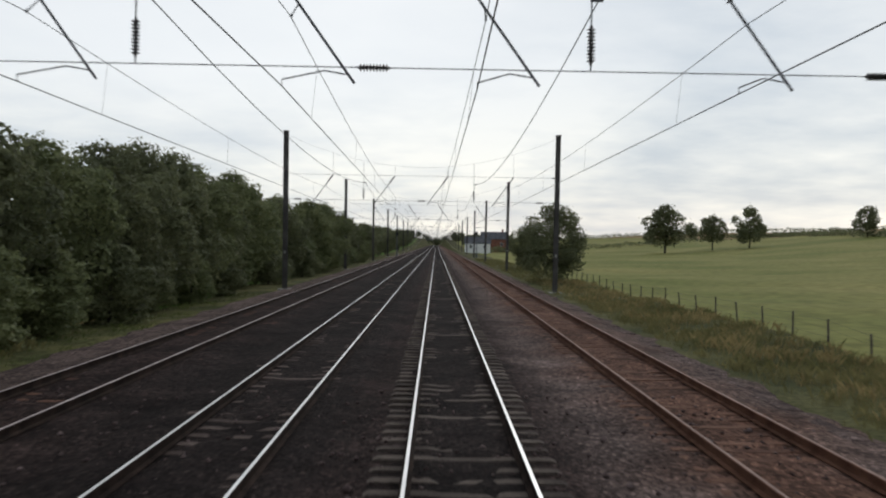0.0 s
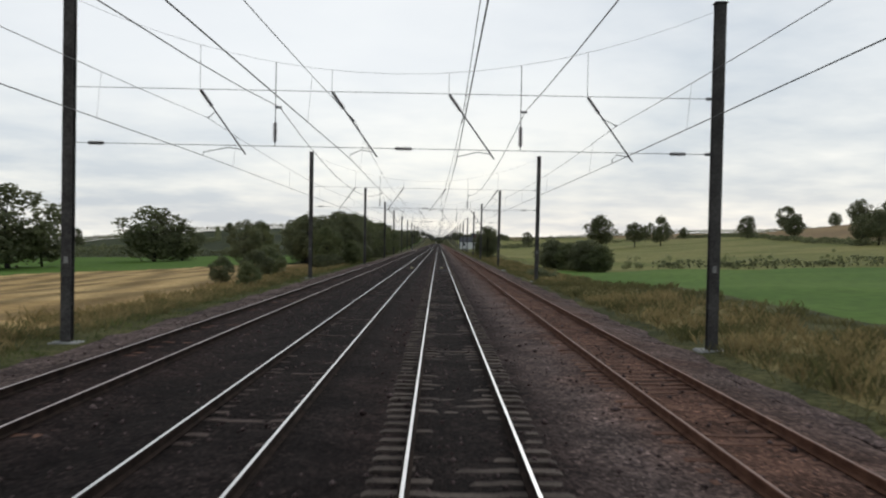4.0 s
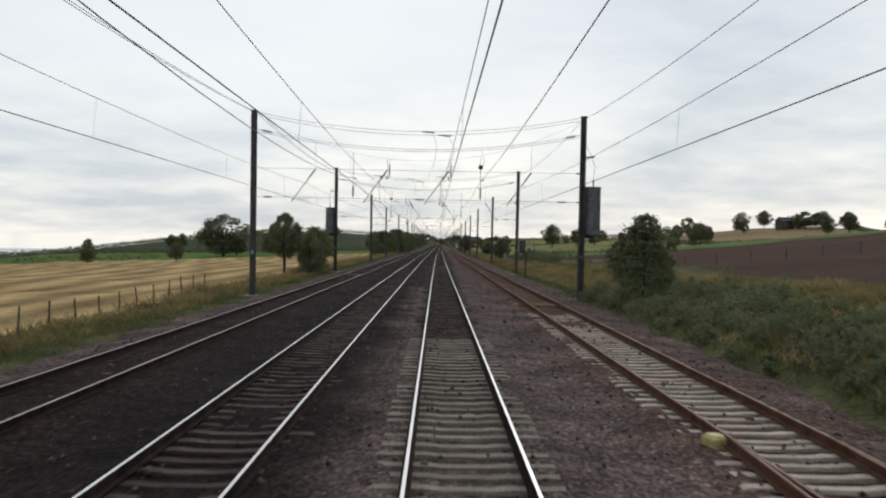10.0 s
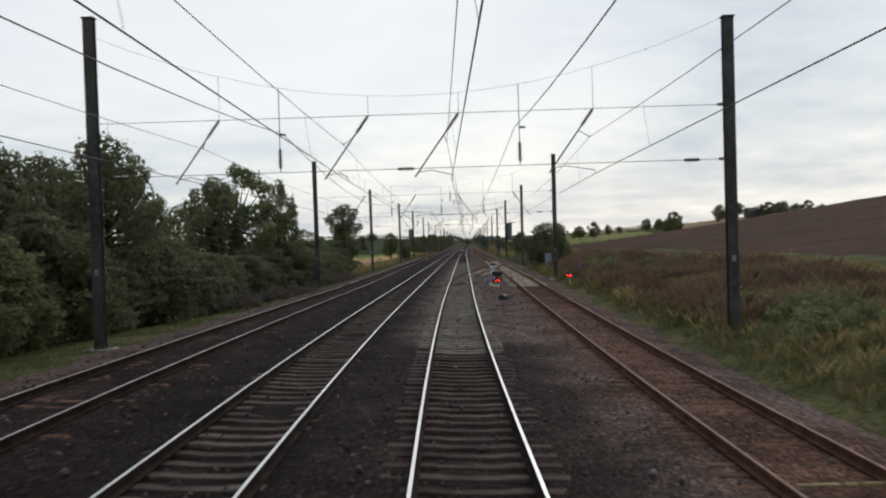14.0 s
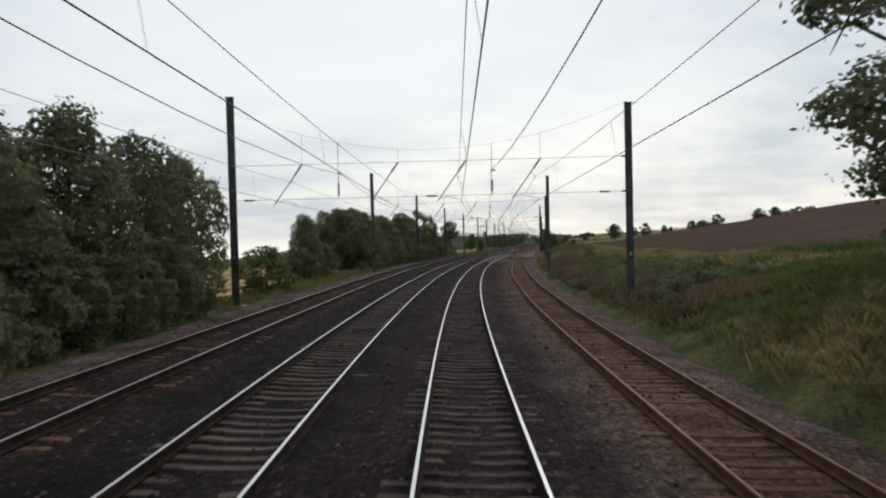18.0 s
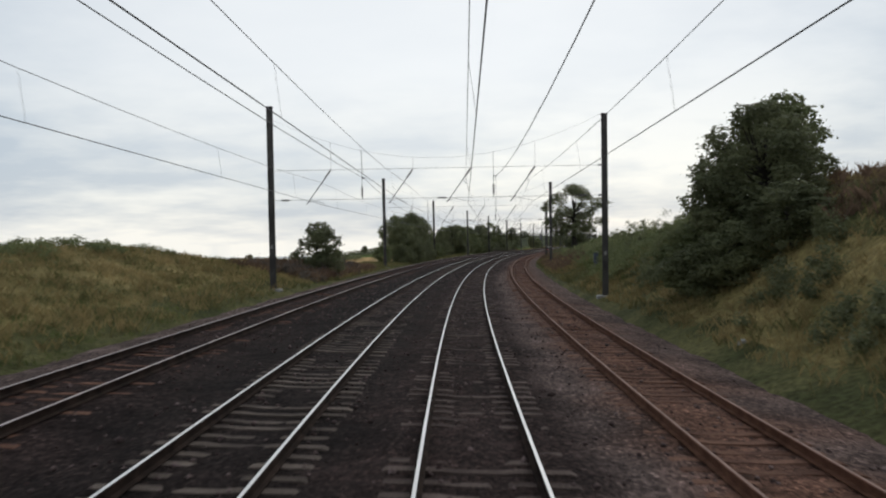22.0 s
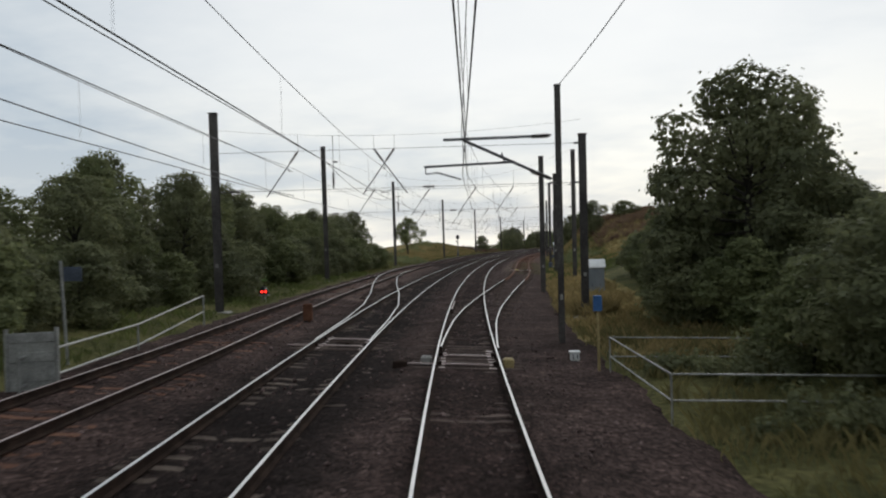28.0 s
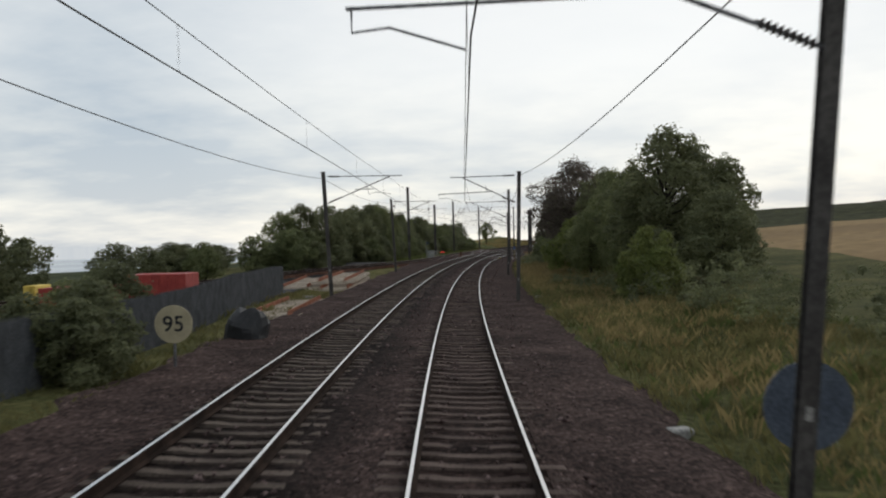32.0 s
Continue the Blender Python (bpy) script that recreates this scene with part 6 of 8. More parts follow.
for s, u, h, w in ((150, 112, 8.5, 1), (158, 120, 8, 1), (236, 124, 9, 1.1), (200, 190, 10, 1.0), (188, 196, 10, 1.1), (120, 188, 9, 1.2), (112, 194, 8, 1.2), (104, 190, 8.6, 1.2), (60, 195, 9, 1.2), (48, 198, 8, 1.2),
                   (300, 240, 10, 1.1), (270, 170, 6, .9), (420, 210, 9, 1), (380, 120, 6, 1), (-20, 205, 8, 1.2), (-45, 207, 8, 1.1), (400, 45, 8, 1), (430, 90, 7, 1), (520, 130, 9, 1.1)):
    plant("far", s, u, h, w)
for i in range(46):
    s = PLANTED.uniform(330, 900)
    plant("far", s, (-1 if i % 2 else 1) * PLANTED.uniform(14, 34), PLANTED.uniform(5, 7.5), 1.15)
for i in range(26):
    plant("far", 1210 + PLANTED.uniform(0, 200), PLANTED.uniform(-90, 90), PLANTED.uniform(7, 11), 1.4)

# later fillers: scrub on the banks, close-set trees of the left-hand wood
FILL = random.Random(23)


def filler(kind, s, u, h, across, label=""):
    return plant(kind, s, u, h, across=across, label=label)


for s in np.arange(-598, -528, 3.4):
    for u in (10.0, 12.2, 14.6):
        low_growth("bank %d" % (s // 100), s + FILL.uniform(-1.2, 1.2), u + FILL.uniform(-.7, .7), FILL.uniform(1.0, 1.7), FILL.uniform(3.2, 4.4))
for s in np.arange(-592, -557, 3.0):
    low_growth("scrub", s + FILL.uniform(-1, 1), -12.0 + FILL.uniform(-1.2, .5), FILL.uniform(.8, 1.3), FILL.uniform(2.6, 3.6))
    if FILL.random() < .4:
        low_growth("scrub", s, -14.5 + FILL.uniform(-1.2, 1), FILL.uniform(.8, 1.3), FILL.uniform(2.2, 3.0))
for s in np.arange(-642, -600, 4.0):
    low_growth("bank %d" % (s // 100), s + FILL.uniform(-1.2, 1.2), 10.4 + FILL.uniform(-.8, 1.4), FILL.uniform(1.0, 1.8), FILL.uniform(2.6, 3.6))
for s, u, h, a in ((-374, -18.4, 8.2, 5.6), (-380.5, -17.6, 7.8, 5.0), (-385, -19.5, 7.6, 5.4), (-391, -16.5, 7.4, 5.0)):
    filler("broad", s, u, h, a)
for s in np.arange(-396, -366, 3.0):
    filler("bush", s + FILL.uniform(-1, 1), -14.0 + FILL.uniform(-.6, .6), FILL.uniform(2.8, 3.8), FILL.uniform(3.4, 4.4))
for s, u, h in ((-393, 9.6, 1.1), (-389.5, 10.3, 1.3), (-396, 11.4, 1.2), (-384, 9.8, 1.0), (-400, 9.4, 1.0)):
    low_growth("verge %d" % (s // 100), s, u, h, 3.2)
for s, u, h, a in ((-829, 10.4, 4.6, 4.2),):
    filler("broad", s, u, h, a)
for s in np.arange(-852, -826, 2.6):
    filler("bush", s, 8.6 + FILL.uniform(-.4, 1.0), FILL.uniform(2.4, 3.4), 3.2)
for s in np.arange(-498, -446, 4.0):
    for u in (9.0, 11.4):
        low_growth("verge %d" % (s // 100), s + FILL.uniform(-1.4, 1.4), u + FILL.uniform(-.8, .8), FILL.uniform(.6, 1.05), FILL.uniform(2.8, 4.2))
for s in np.arange(-151, -131, 2.8):
    for u in (12.6, 15.0, 17.2):
        low_growth("bank %d" % (s // 100), s + FILL.uniform(-1, 1), u + FILL.uniform(-.6, .6), FILL.uniform(1.2, 1.8), FILL.uniform(2.8, 3.8))
filler("bush", -455.5, -14.2, 3.0, 3.6)
for s in np.arange(-292, -236, 3.0):
    for u in (9.0, 11.0, 12.6):
        low_growth("verge %d" % (s // 100), s + FILL.uniform(-1.2, 1.2), u + FILL.uniform(-.6, .6), FILL.uniform(.7, 1.25), FILL.uniform(2.6, 3.8))
for s in np.arange(-366, -316, 2.4):
    filler("bush", s + FILL.uniform(-.8, .8), -14.4 + FILL.uniform(-.8, .8), FILL.uniform(2.8, 3.8), FILL.uniform(3.2, 4.2))
    low_growth("scrub", s, -12.2 + FILL.uniform(-.5, .5), FILL.uniform(.8, 1.4), 3.0)
# weeds and brambles on the grassy bank before the lone tree
for s in np.arange(-706, -682, 2.6):
    for u in (-11.6, -13.6):
        low_growth("bank left", s + FILL.uniform(-1, 1), u + FILL.uniform(-.6, .6) - max(0, s + 694) * .12, FILL.uniform(.6, 1.1), FILL.uniform(2.4, 3.4))
for s in np.arange(-640, -584, 3.4):
    low_growth("bank left", s + FILL.uniform(-1, 1), -20.5 + FILL.uniform(-3, 3), FILL.uniform(.6, 1.1), FILL.uniform(2.2, 3.6))
# dense growth behind the yard
for s in np.arange(-868, -838, 3.2):
    filler("bush", s + FILL.uniform(-1, 1), -17.2 + FILL.uniform(-1, 1), FILL.uniform(3.2, 4.2), FILL.uniform(3.6, 4.6))
    filler("broad", s + FILL.uniform(-1, 1), -19.5 + FILL.uniform(-1, 1), FILL.uniform(3.6, 4.3) if s > -852 else FILL.uniform(2.6, 3.2), 4.4)
for s, u in ((-858, -28.5), (-855, -31), (-850, -33.5), (-846, -36), (-860, -31.5), (-848, -30.5)):
    filler("broad", s, u, FILL.uniform(2.8, 3.5), 5.0)
    filler("bush", s - 2.5, u + .5, FILL.uniform(2.2, 3.0), 4.0)
# low growth under the tree by the cutting, and trees closing the wood at the end
plant("pyramid", -618, 11.8, 8.6 - float(ground_level(-618, 11.8)), across=6.9, label="full dark leafy tree with a pointed crown on the cutting side")
for s, u, h in ((-621, 10.0, 2.4), (-619, 9.2, 2.2), (-616, 9.6, 2.6), (-613, 10.2, 2.4), (-623, 11.6, 2.4), (-617.5, 10.6, 3.0)):
    filler("bush", s, u, h, 3.4)
for s, u, h, a in ((-903, 15.0, 7.0, 5.0),):
    filler("broad", s, u, h, a)


def thicket(spots, label, mat, seed):
    """Mounds of bramble leaves on the ground, joined."""
    rs = random.Random(seed)
    tips = []
    for s, u, h, a in spots:
        for _ in range(12):
            r, w = math.sqrt(rs.random()) * a * .5, rs.uniform(0, 6.283)
            ds, du = r * math.cos(w), r * math.sin(w)
            top = h * (1 - (2 * r / a) ** 2 * .65) * rs.uniform(.7, 1.12)
            for z in (top - .3, top * .4):
                tips.append((Vector(on_line(s + ds, u + du, float(ground_level(s + ds, u + du)) + max(z, .12))), 1))
    v, f = leaf_cloud(tips, len(tips) * 60, .42, .062, seed, .8, -100)
    return tagged(new("brambles", leaf_mesh("brambles", v, f, mat)), label, "brambles", "bramble thickets", "stuff")


for i, (key, spots) in enumerate(sorted(LOW.items())):
    if key == "scrub":
        thicket(spots, "low purplish-brown scrub and dead stems beside the outer track", M_LEAF_P, 300)
    else:
        thicket(spots, "low dark green bramble thicket spreading over the " + ("bank" if "bank" in key else "verge"), M_LEAF_G if i % 2 else M_LEAF, 310 + i)

# ---------------------------------------------------------------- grass of the verges
def grass(label, mat, s0, s1, u0, u1, per_m2, low, high, seed, blade=.0045, blades=7, heads=None):
    """Tufts of thin blades between two offsets; u0 and u1 are numbers or functions of chainage."""
    rs = np.random.RandomState(seed)
    a, b = (f if callable(f) else (lambda s, f=f: np.full_like(s, f)) for f in (u0, u1))
    n = int((s1 - s0) * abs(float(np.mean(b(np.array([s0, s1])) - a(np.array([s0, s1]))))) * per_m2)
    s = rs.uniform(s0, s1, n)
    w = rs.uniform(0, 1, n)
    u = a(s) * (1 - w) + b(s) * w
    keep = bumps(s, u, 2.2, seed) + .5 * bumps(s, u, .8, seed + 3.0) + rs.normal(0, .4, n) > -.25
    s, u = s[keep], u[keep]
    n = len(s)
    base = on_line(s, u, ground_level(s, u) - .05)
    tall = rs.uniform(low, high, n) * (.5 + .22 * bumps(s, u, 3.5, seed + 1.0))
    base = np.repeat(base, blades, 0) + np.concatenate([rs.normal(0, .13, (n * blades, 2)), np.zeros((n * blades, 1))], 1)
    h = np.repeat(tall, blades) * rs.uniform(.65, 1.1, n * blades)
    ang = rs.uniform(0, 6.283, n * blades)
    lean = h * rs.uniform(.1, .8, n * blades)
    tip = base + np.stack([np.cos(ang) * lean, np.sin(ang) * lean, h], 1)
    midp = base * .45 + tip * .55 + np.stack([-np.cos(ang) * lean * .2, -np.sin(ang) * lean * .2, h * .1], 1)
    side = np.stack([-np.sin(ang), np.cos(ang), np.zeros_like(ang)], 1) * (blade * rs.uniform(.7, 1.4, n * blades))[:, None]
    v = np.stack([base - side, base + side, midp + side * .8, tip], 1)
    v2 = v.reshape(-1, 3)
    k = np.arange(len(base)) * 4
    f = np.stack([k, k + 1, k + 2, k + 3], 1)
    ob = new("grass", leaf_mesh("grass", v2, f, mat))
    tagged(ob, label, "grass", "verge grass", "stuff")
    if heads is not None:
        q = rs.uniform(0, 1, len(tip)) < .5
        t = tip[q]
        d = np.array([0, 0, .09])
        x = np.stack([np.cos(ang[q]), np.sin(ang[q]), np.zeros(q.sum())], 1) * .014
        hv = np.stack([t - d, t + x, t + d, t - x], 1).reshape(-1, 3)
        k = np.arange(len(t)) * 4
        tagged(new("seed_heads", leaf_mesh("seed_heads", hv, np.stack([k, k + 1, k + 2, k + 3], 1), heads)), "brown feathery seed heads over tall grass", "grass", "verge grass", "stuff")
    return ob


ER = lambda d: (lambda s: edge_right(s) + d)
EL = lambda d: (lambda s: edge_left(s) - d)
GR, GG, GD = "mixed rough grass of the railway verge", "short green grass beside the ballast", "tall dry straw-coloured grass"
# right side
grass(GR, M_BLADE, -40, 60, ER(.5), ER(6), 9, .3, .8, 1)
grass(GD, M_BLADE_D, -40, 90, ER(1.2), ER(6), 3, .4, .9, 2)
grass(GR, M_BLADE, 60, 200, ER(.5), ER(6), 2.2, .4, .9, 3, .016)
grass(GR, M_BLADE, -200, -40, ER(.6), ER(8), 7, .35, .9, 4)
grass(GD, M_BLADE_D, -245, -60, ER(1.0), ER(6), 4, .5, 1.0, 5, heads=M_BLADE_D)
grass("reddish-brown tall weeds gone to seed", M_BLADE_R, -172, -120, ER(1.4), ER(5), 4, .5, 1.0, 50)
grass(GG, M_BLADE_G, -330, -190, ER(.4), ER(9), 8, .3, .8, 6)
grass(GD, M_BLADE_D, -330, -190, ER(.9), ER(11), 4, .5, 1.0, 7, heads=M_BLADE_D)
grass(GR, M_BLADE, -440, -325, ER(.5), ER(10), 8, .4, .9, 8)
grass("reddish-brown tall weeds gone to seed", M_BLADE_R, -388, -298, ER(1.6), ER(9), 10, .8, 1.6, 9, heads=M_BLADE_R)
grass("reddish-brown tall weeds gone to seed", M_BLADE_R, -505, -405, ER(.8), ER(4.2), 6, .7, 1.3, 51, heads=M_BLADE_R)
grass(GD, M_BLADE_D, -495, -200, ER(7), ER(10.5), 7, .5, 1.0, 52, .011, heads=M_BLADE_D)
grass(GR, M_BLADE, -385, -322, ER(.9), ER(8), 6, .6, 1.15, 42)
grass(GG, M_BLADE_G, -450, -408, ER(.6), ER(12), 7, .3, .7, 10)
grass(GD, M_BLADE_D, -415, -366, ER(.8), ER(8), 5, .5, 1.15, 46, heads=M_BLADE_R)
grass(GG, M_BLADE_G, -410, -380, ER(.5), ER(5), 5, .3, .7, 47)
grass(GD, M_BLADE_D, -572, -512, ER(.8), ER(9), 8, .5, 1.15, 11, heads=M_BLADE_R)
grass(GG, M_BLADE_G, -512, -440, ER(.8), ER(9), 8, .4, .9, 44)
grass("reddish-brown tall weeds gone to seed", M_BLADE_R, -566, -530, ER(.9), ER(5), 9, .8, 1.5, 55, heads=M_BLADE_R)
grass(GG, M_BLADE_G, -600, -480, ER(2.5), ER(16), 5, .5, 1.0, 12, .011)
grass(GR, M_BLADE, -600, -490, ER(.5), ER(8), 6, .4, .9, 13)
grass(GD, M_BLADE_D, -745, -590, ER(.8), ER(12), 10, .3, .8, 14)
grass(GR, M_BLADE, -745, -590, ER(.5), ER(16), 2.4, .3, .8, 15)
grass("reddish weeds along the top of the bank", M_BLADE_R, -722, -590, ER(6.2), ER(15), 7, .7, 1.3, 16, .011, heads=M_BLADE_R)
grass(GG, M_BLADE_G, -760, -690, ER(.5), ER(7), 7, .3, .9, 17)
grass(GD, M_BLADE_D, -815, -745, ER(.3), ER(4), 8, .4, 1.0, 18)
grass(GR, M_BLADE, -955, -800, ER(.3), ER(8), 11, .35, .9, 19)
grass(GD, M_BLADE_D, -900, -850, ER(.6), ER(5), 8, .5, 1.0, 20)
grass("tall dry straw-coloured grass under a dark tree", M_BLADE_D, -886, -865, ER(.9), ER(5.2), 26, .8, 1.5, 53, heads=M_BLADE_D)
grass(GG, M_BLADE_G, -960, -830, ER(.4), ER(8), 4, .3, .8, 21)
grass("tall dry straw-coloured grass before a cabinet", M_BLADE_D, -799, -784, ER(.8), ER(2.4), 22, 1.0, 1.7, 54, heads=M_BLADE_D)
grass(GD, M_BLADE_D, -962, -886, ER(.8), ER(6), 3.2, .5, 1.0, 22, heads=M_BLADE_D)
# left side
grass(GG, M_BLADE_G, -560, 60, EL(.4), EL(2.2), 8, .15, .45, 31)
grass(GR, M_BLADE, -330, 30, EL(1.2), EL(4.5), 8, .35, .8, 32)
grass(GD, M_BLADE_D, -330, 10, EL(1.8), EL(5.5), 6, .4, .9, 33, heads=M_BLADE_D)
grass(GR, M_BLADE, -570, -430, EL(.8), EL(5), 7, .35, .9, 34)
grass("dark reddish scrub and dead stems", M_BLADE_R, -592, -557, EL(1), EL(7), 11, .9, 1.6, 35, heads=M_BLADE_R)
grass(GD, M_BLADE_D, -700, -560, EL(.8), EL(12), 5, .35, .9, 36, heads=M_BLADE_D)
grass(GR, M_BLADE, -745, -560, EL(.5), EL(14), 5, .3, .8, 37)
grass(GG, M_BLADE_G, -760, -590, EL(.4), EL(4), 6, .2, .5, 38)
grass(GG, M_BLADE_G, -850, -745, EL(.5), EL(3), 6, .3, .8, 39)
grass("mossy short green grass", M_BLADE_G, -905, -850, EL(.4), EL(2.6), 10, .08, .25, 40)
grass(GR, M_BLADE, -960, -905, EL(.5), EL(3), 9, .25, .7, 41)


# ---------------------------------------------------------------- fences, signs, cabinets
def wire_fence(label, pts, gap, post_h, wires=3, name="fence"):
    th = thing(name, label, "fence", "field fences")
    tops = []
    p = np.array(pts, float)
    d = np.concatenate([[0], np.cumsum(np.hypot(*np.diff(p, axis=0).T))])
    me = None
    for t in np.arange(0, d[-1], gap):
        s, u = float(np.interp(t, d, p[:, 0])), float(np.interp(t, d, p[:, 1]))
        if me is None:
            me = Shape().tube([(0, 0, -.3), (0.01, 0, post_h * .5), (0, 0, post_h)], [.04, .038, .034], 7).mesh("post", M_TIMBER)
        q = place_on_ground(s, u)
        ob = part("post", me, None, th)
        ob.matrix_basis = Matrix.Translation(q) @ Matrix.Rotation(RNG.gauss(0, .05), 4, "X") @ Matrix.Rotation(RNG.gauss(0, .05), 4, "Y")
        tops.append(Vector(q))
    for k in range(wires):
        h = post_h * (.93 - .3 * k)
        part("wire", wire_shape([q + Vector((0, .05, h)) for q in tops], .004, 3), M_WIRE, th)
    return th


FL = "old timber post and wire field fence"
wire_fence(FL, [(14, 12.9), (60, 12.4), (130, 12.6)], 3.3, .9)
wire_fence(FL, [(-178, -15.6), (-130, -15.4), (-95, -15.6)], 3.0, 1.0)
wire_fence(FL, [(-285, -14.3), (-235, -14.6)], 2.8, 1.1)
wire_fence(FL, [(-195, 15.5), (-150, 19), (-100, 22)], 3.0, 1.1)
wire_fence(FL, [(-200, 16), (-208, 24), (-215, 40)], 3.0, 1.1)
wire_fence(FL, [(-372, -12.6), (-340, -12.8)], 2.9, 1.4)
wire_fence(FL, [(-735, -17), (-690, -18), (-650, -22)], 3.0, 1.0)


def trough(uoff, s0, s1, side, gaps=.3, lift=-.40):
    """Concrete cable trough lids along the edge of the ballast."""
    th = thing("cable_trough", "low grey concrete cable trough beside the ballast", "cable trough")
    me = Shape().box((-.2, .01, -.2), (.2, .98, .06), 0, .012).mesh("lid", M_BALLAST_L)
    for s in np.arange(s0, s1, 1.0):
        if RNG.random() < gaps:
            continue
        u = float(edge_right(s) if side > 0 else edge_left(s)) + uoff
        part("lid", me, None, th, m=stand(s, u, lift + RNG.gauss(0, .012), RNG.gauss(0, .6)))
    return th


trough(-.2, -115, 80, 1, .06, -.33)
trough(.3, -260, -120, 1)
trough(.3, -640, -560, 1)


def cabinet(s, u, w, d, h, label, roof=False, mat=None, g=None, turn=0, name="lineside_cabinet"):
    z = float(ground_level(s, u)) - .05 if g is None else g
    th = thing(name, label, "cabinet", m=stand(s, u, z, turn))
    part("plinth", Shape().box((-w / 2 - .06, -d / 2 - .06, -.3), (w / 2 + .06, d / 2 + .06, .08), 0, .02), M_CONC, th)
    part("body", Shape().box((-w / 2, -d / 2, .08), (w / 2, d / 2, h), 0, .015), mat or M_BOXGREY, th)
    for x in (-1, 1):
        dr = part("door", Shape().box((-w * .235, -.012, .14), (w * .235, .012, h - .08), 0, .006), mat or M_BOXGREY, th, m=Matrix.Translation((x * w * .245, -d / 2 - .012, 0)))
        part("handle", Shape().box((-.012, -.035, h * .5), (.012, -.012, h * .5 + .12)), M_GALV, dr)
    if roof:
        sh = Shape()
        e = .07
        sh.quadloop([[(-w / 2 - e, -d / 2 - e, h), (w / 2 + e, -d / 2 - e, h), (w / 2 + e, d / 2 + e, h), (-w / 2 - e, d / 2 + e, h)],
                     [(-w / 2 - e, -d / 2 - e, h + .05), (w / 2 + e, -d / 2 - e, h + .05), (w / 2 + e, d / 2 + e, h + .05), (-w / 2 - e, d / 2 + e, h + .05)],
                     [(-w / 2 - e, -.02, h + .42), (w / 2 + e, -.02, h + .42), (w / 2 + e, .02, h + .42), (-w / 2 - e, .02, h + .42)]], 0, True, True)
        part("roof", sh, M_WHITE, th, "pale pitched roof")
    else:
        part("lid", Shape().box((-w / 2 - .03, -d / 2 - .03, h), (w / 2 + .03, d / 2 + .03, h + .04), 0, .01), mat or M_BOXGREY, th)
    return th


cabinet(-134, 10.6, .5, .45, 1.35, "blue-grey steel lineside cabinet standing in grass")
cabinet(-282, 8.3, .45, .4, .95, "small pale grey cabinet beside the slow line")
cabinet(-282.5, 7.5, .35, .35, .55, "low dark cable box beside the slow line", mat=M_SIGNBACK)
cabinet(-316, 8.84, .62, .4, 1.5, "pale grey steel equipment box in weeds", mat=M_BOXGREY)
cabinet(-577.5, 9.6, .34, .36, 1.0, "narrow blue-grey steel lineside cabinet", mat=M_SIGNBACK)
cabinet(-666.5, 8.9, .95, .9, 1.75, "tall grey equipment hut with a pale pitched roof", roof=True, g=.6)
cabinet(-338, 9.0, .4, .35, .5, "low pale equipment box in weeds")
cabinet(-790, 6.2, .8, .7, 1.9 - float(ground_level(-790, 6.2)) - .2, "grey equipment cabinet with a white roof on the bank", True, mat=M_BOXGREY)
cabinet(-813.8, 2.75, .22, .25, .3, "small white-topped cable box beside the rail", mat=M_WHITE, g=-.3)
cabinet(-726.8, 7.15, .4, .5, .75, "old grey point machine cover beside the siding", mat=M_SIGNBACK)
cabinet(-730.4, 7.5, .5, .6, .35, "low concrete chamber with a pale lid", mat=M_CONC)


def disc(r, n=28):
    return [(r * math.cos(2 * math.pi * i / n), r * math.sin(2 * math.pi * i / n)) for i in range(n)]


def text_part(body, size, parent, mat, m):
    cu = bpy.data.curves.new("lettering", "FONT")
    cu.body, cu.size, cu.align_x, cu.align_y, cu.extrude, cu.offset = body, size, "CENTER", "CENTER", .002, .006
    cu.materials.append(mat)
    ob = new("lettering", cu)
    ob.parent = parent
    ob.matrix_basis = m
    return ob


FACE = Matrix.Rotation(radians(90), 4, "X")


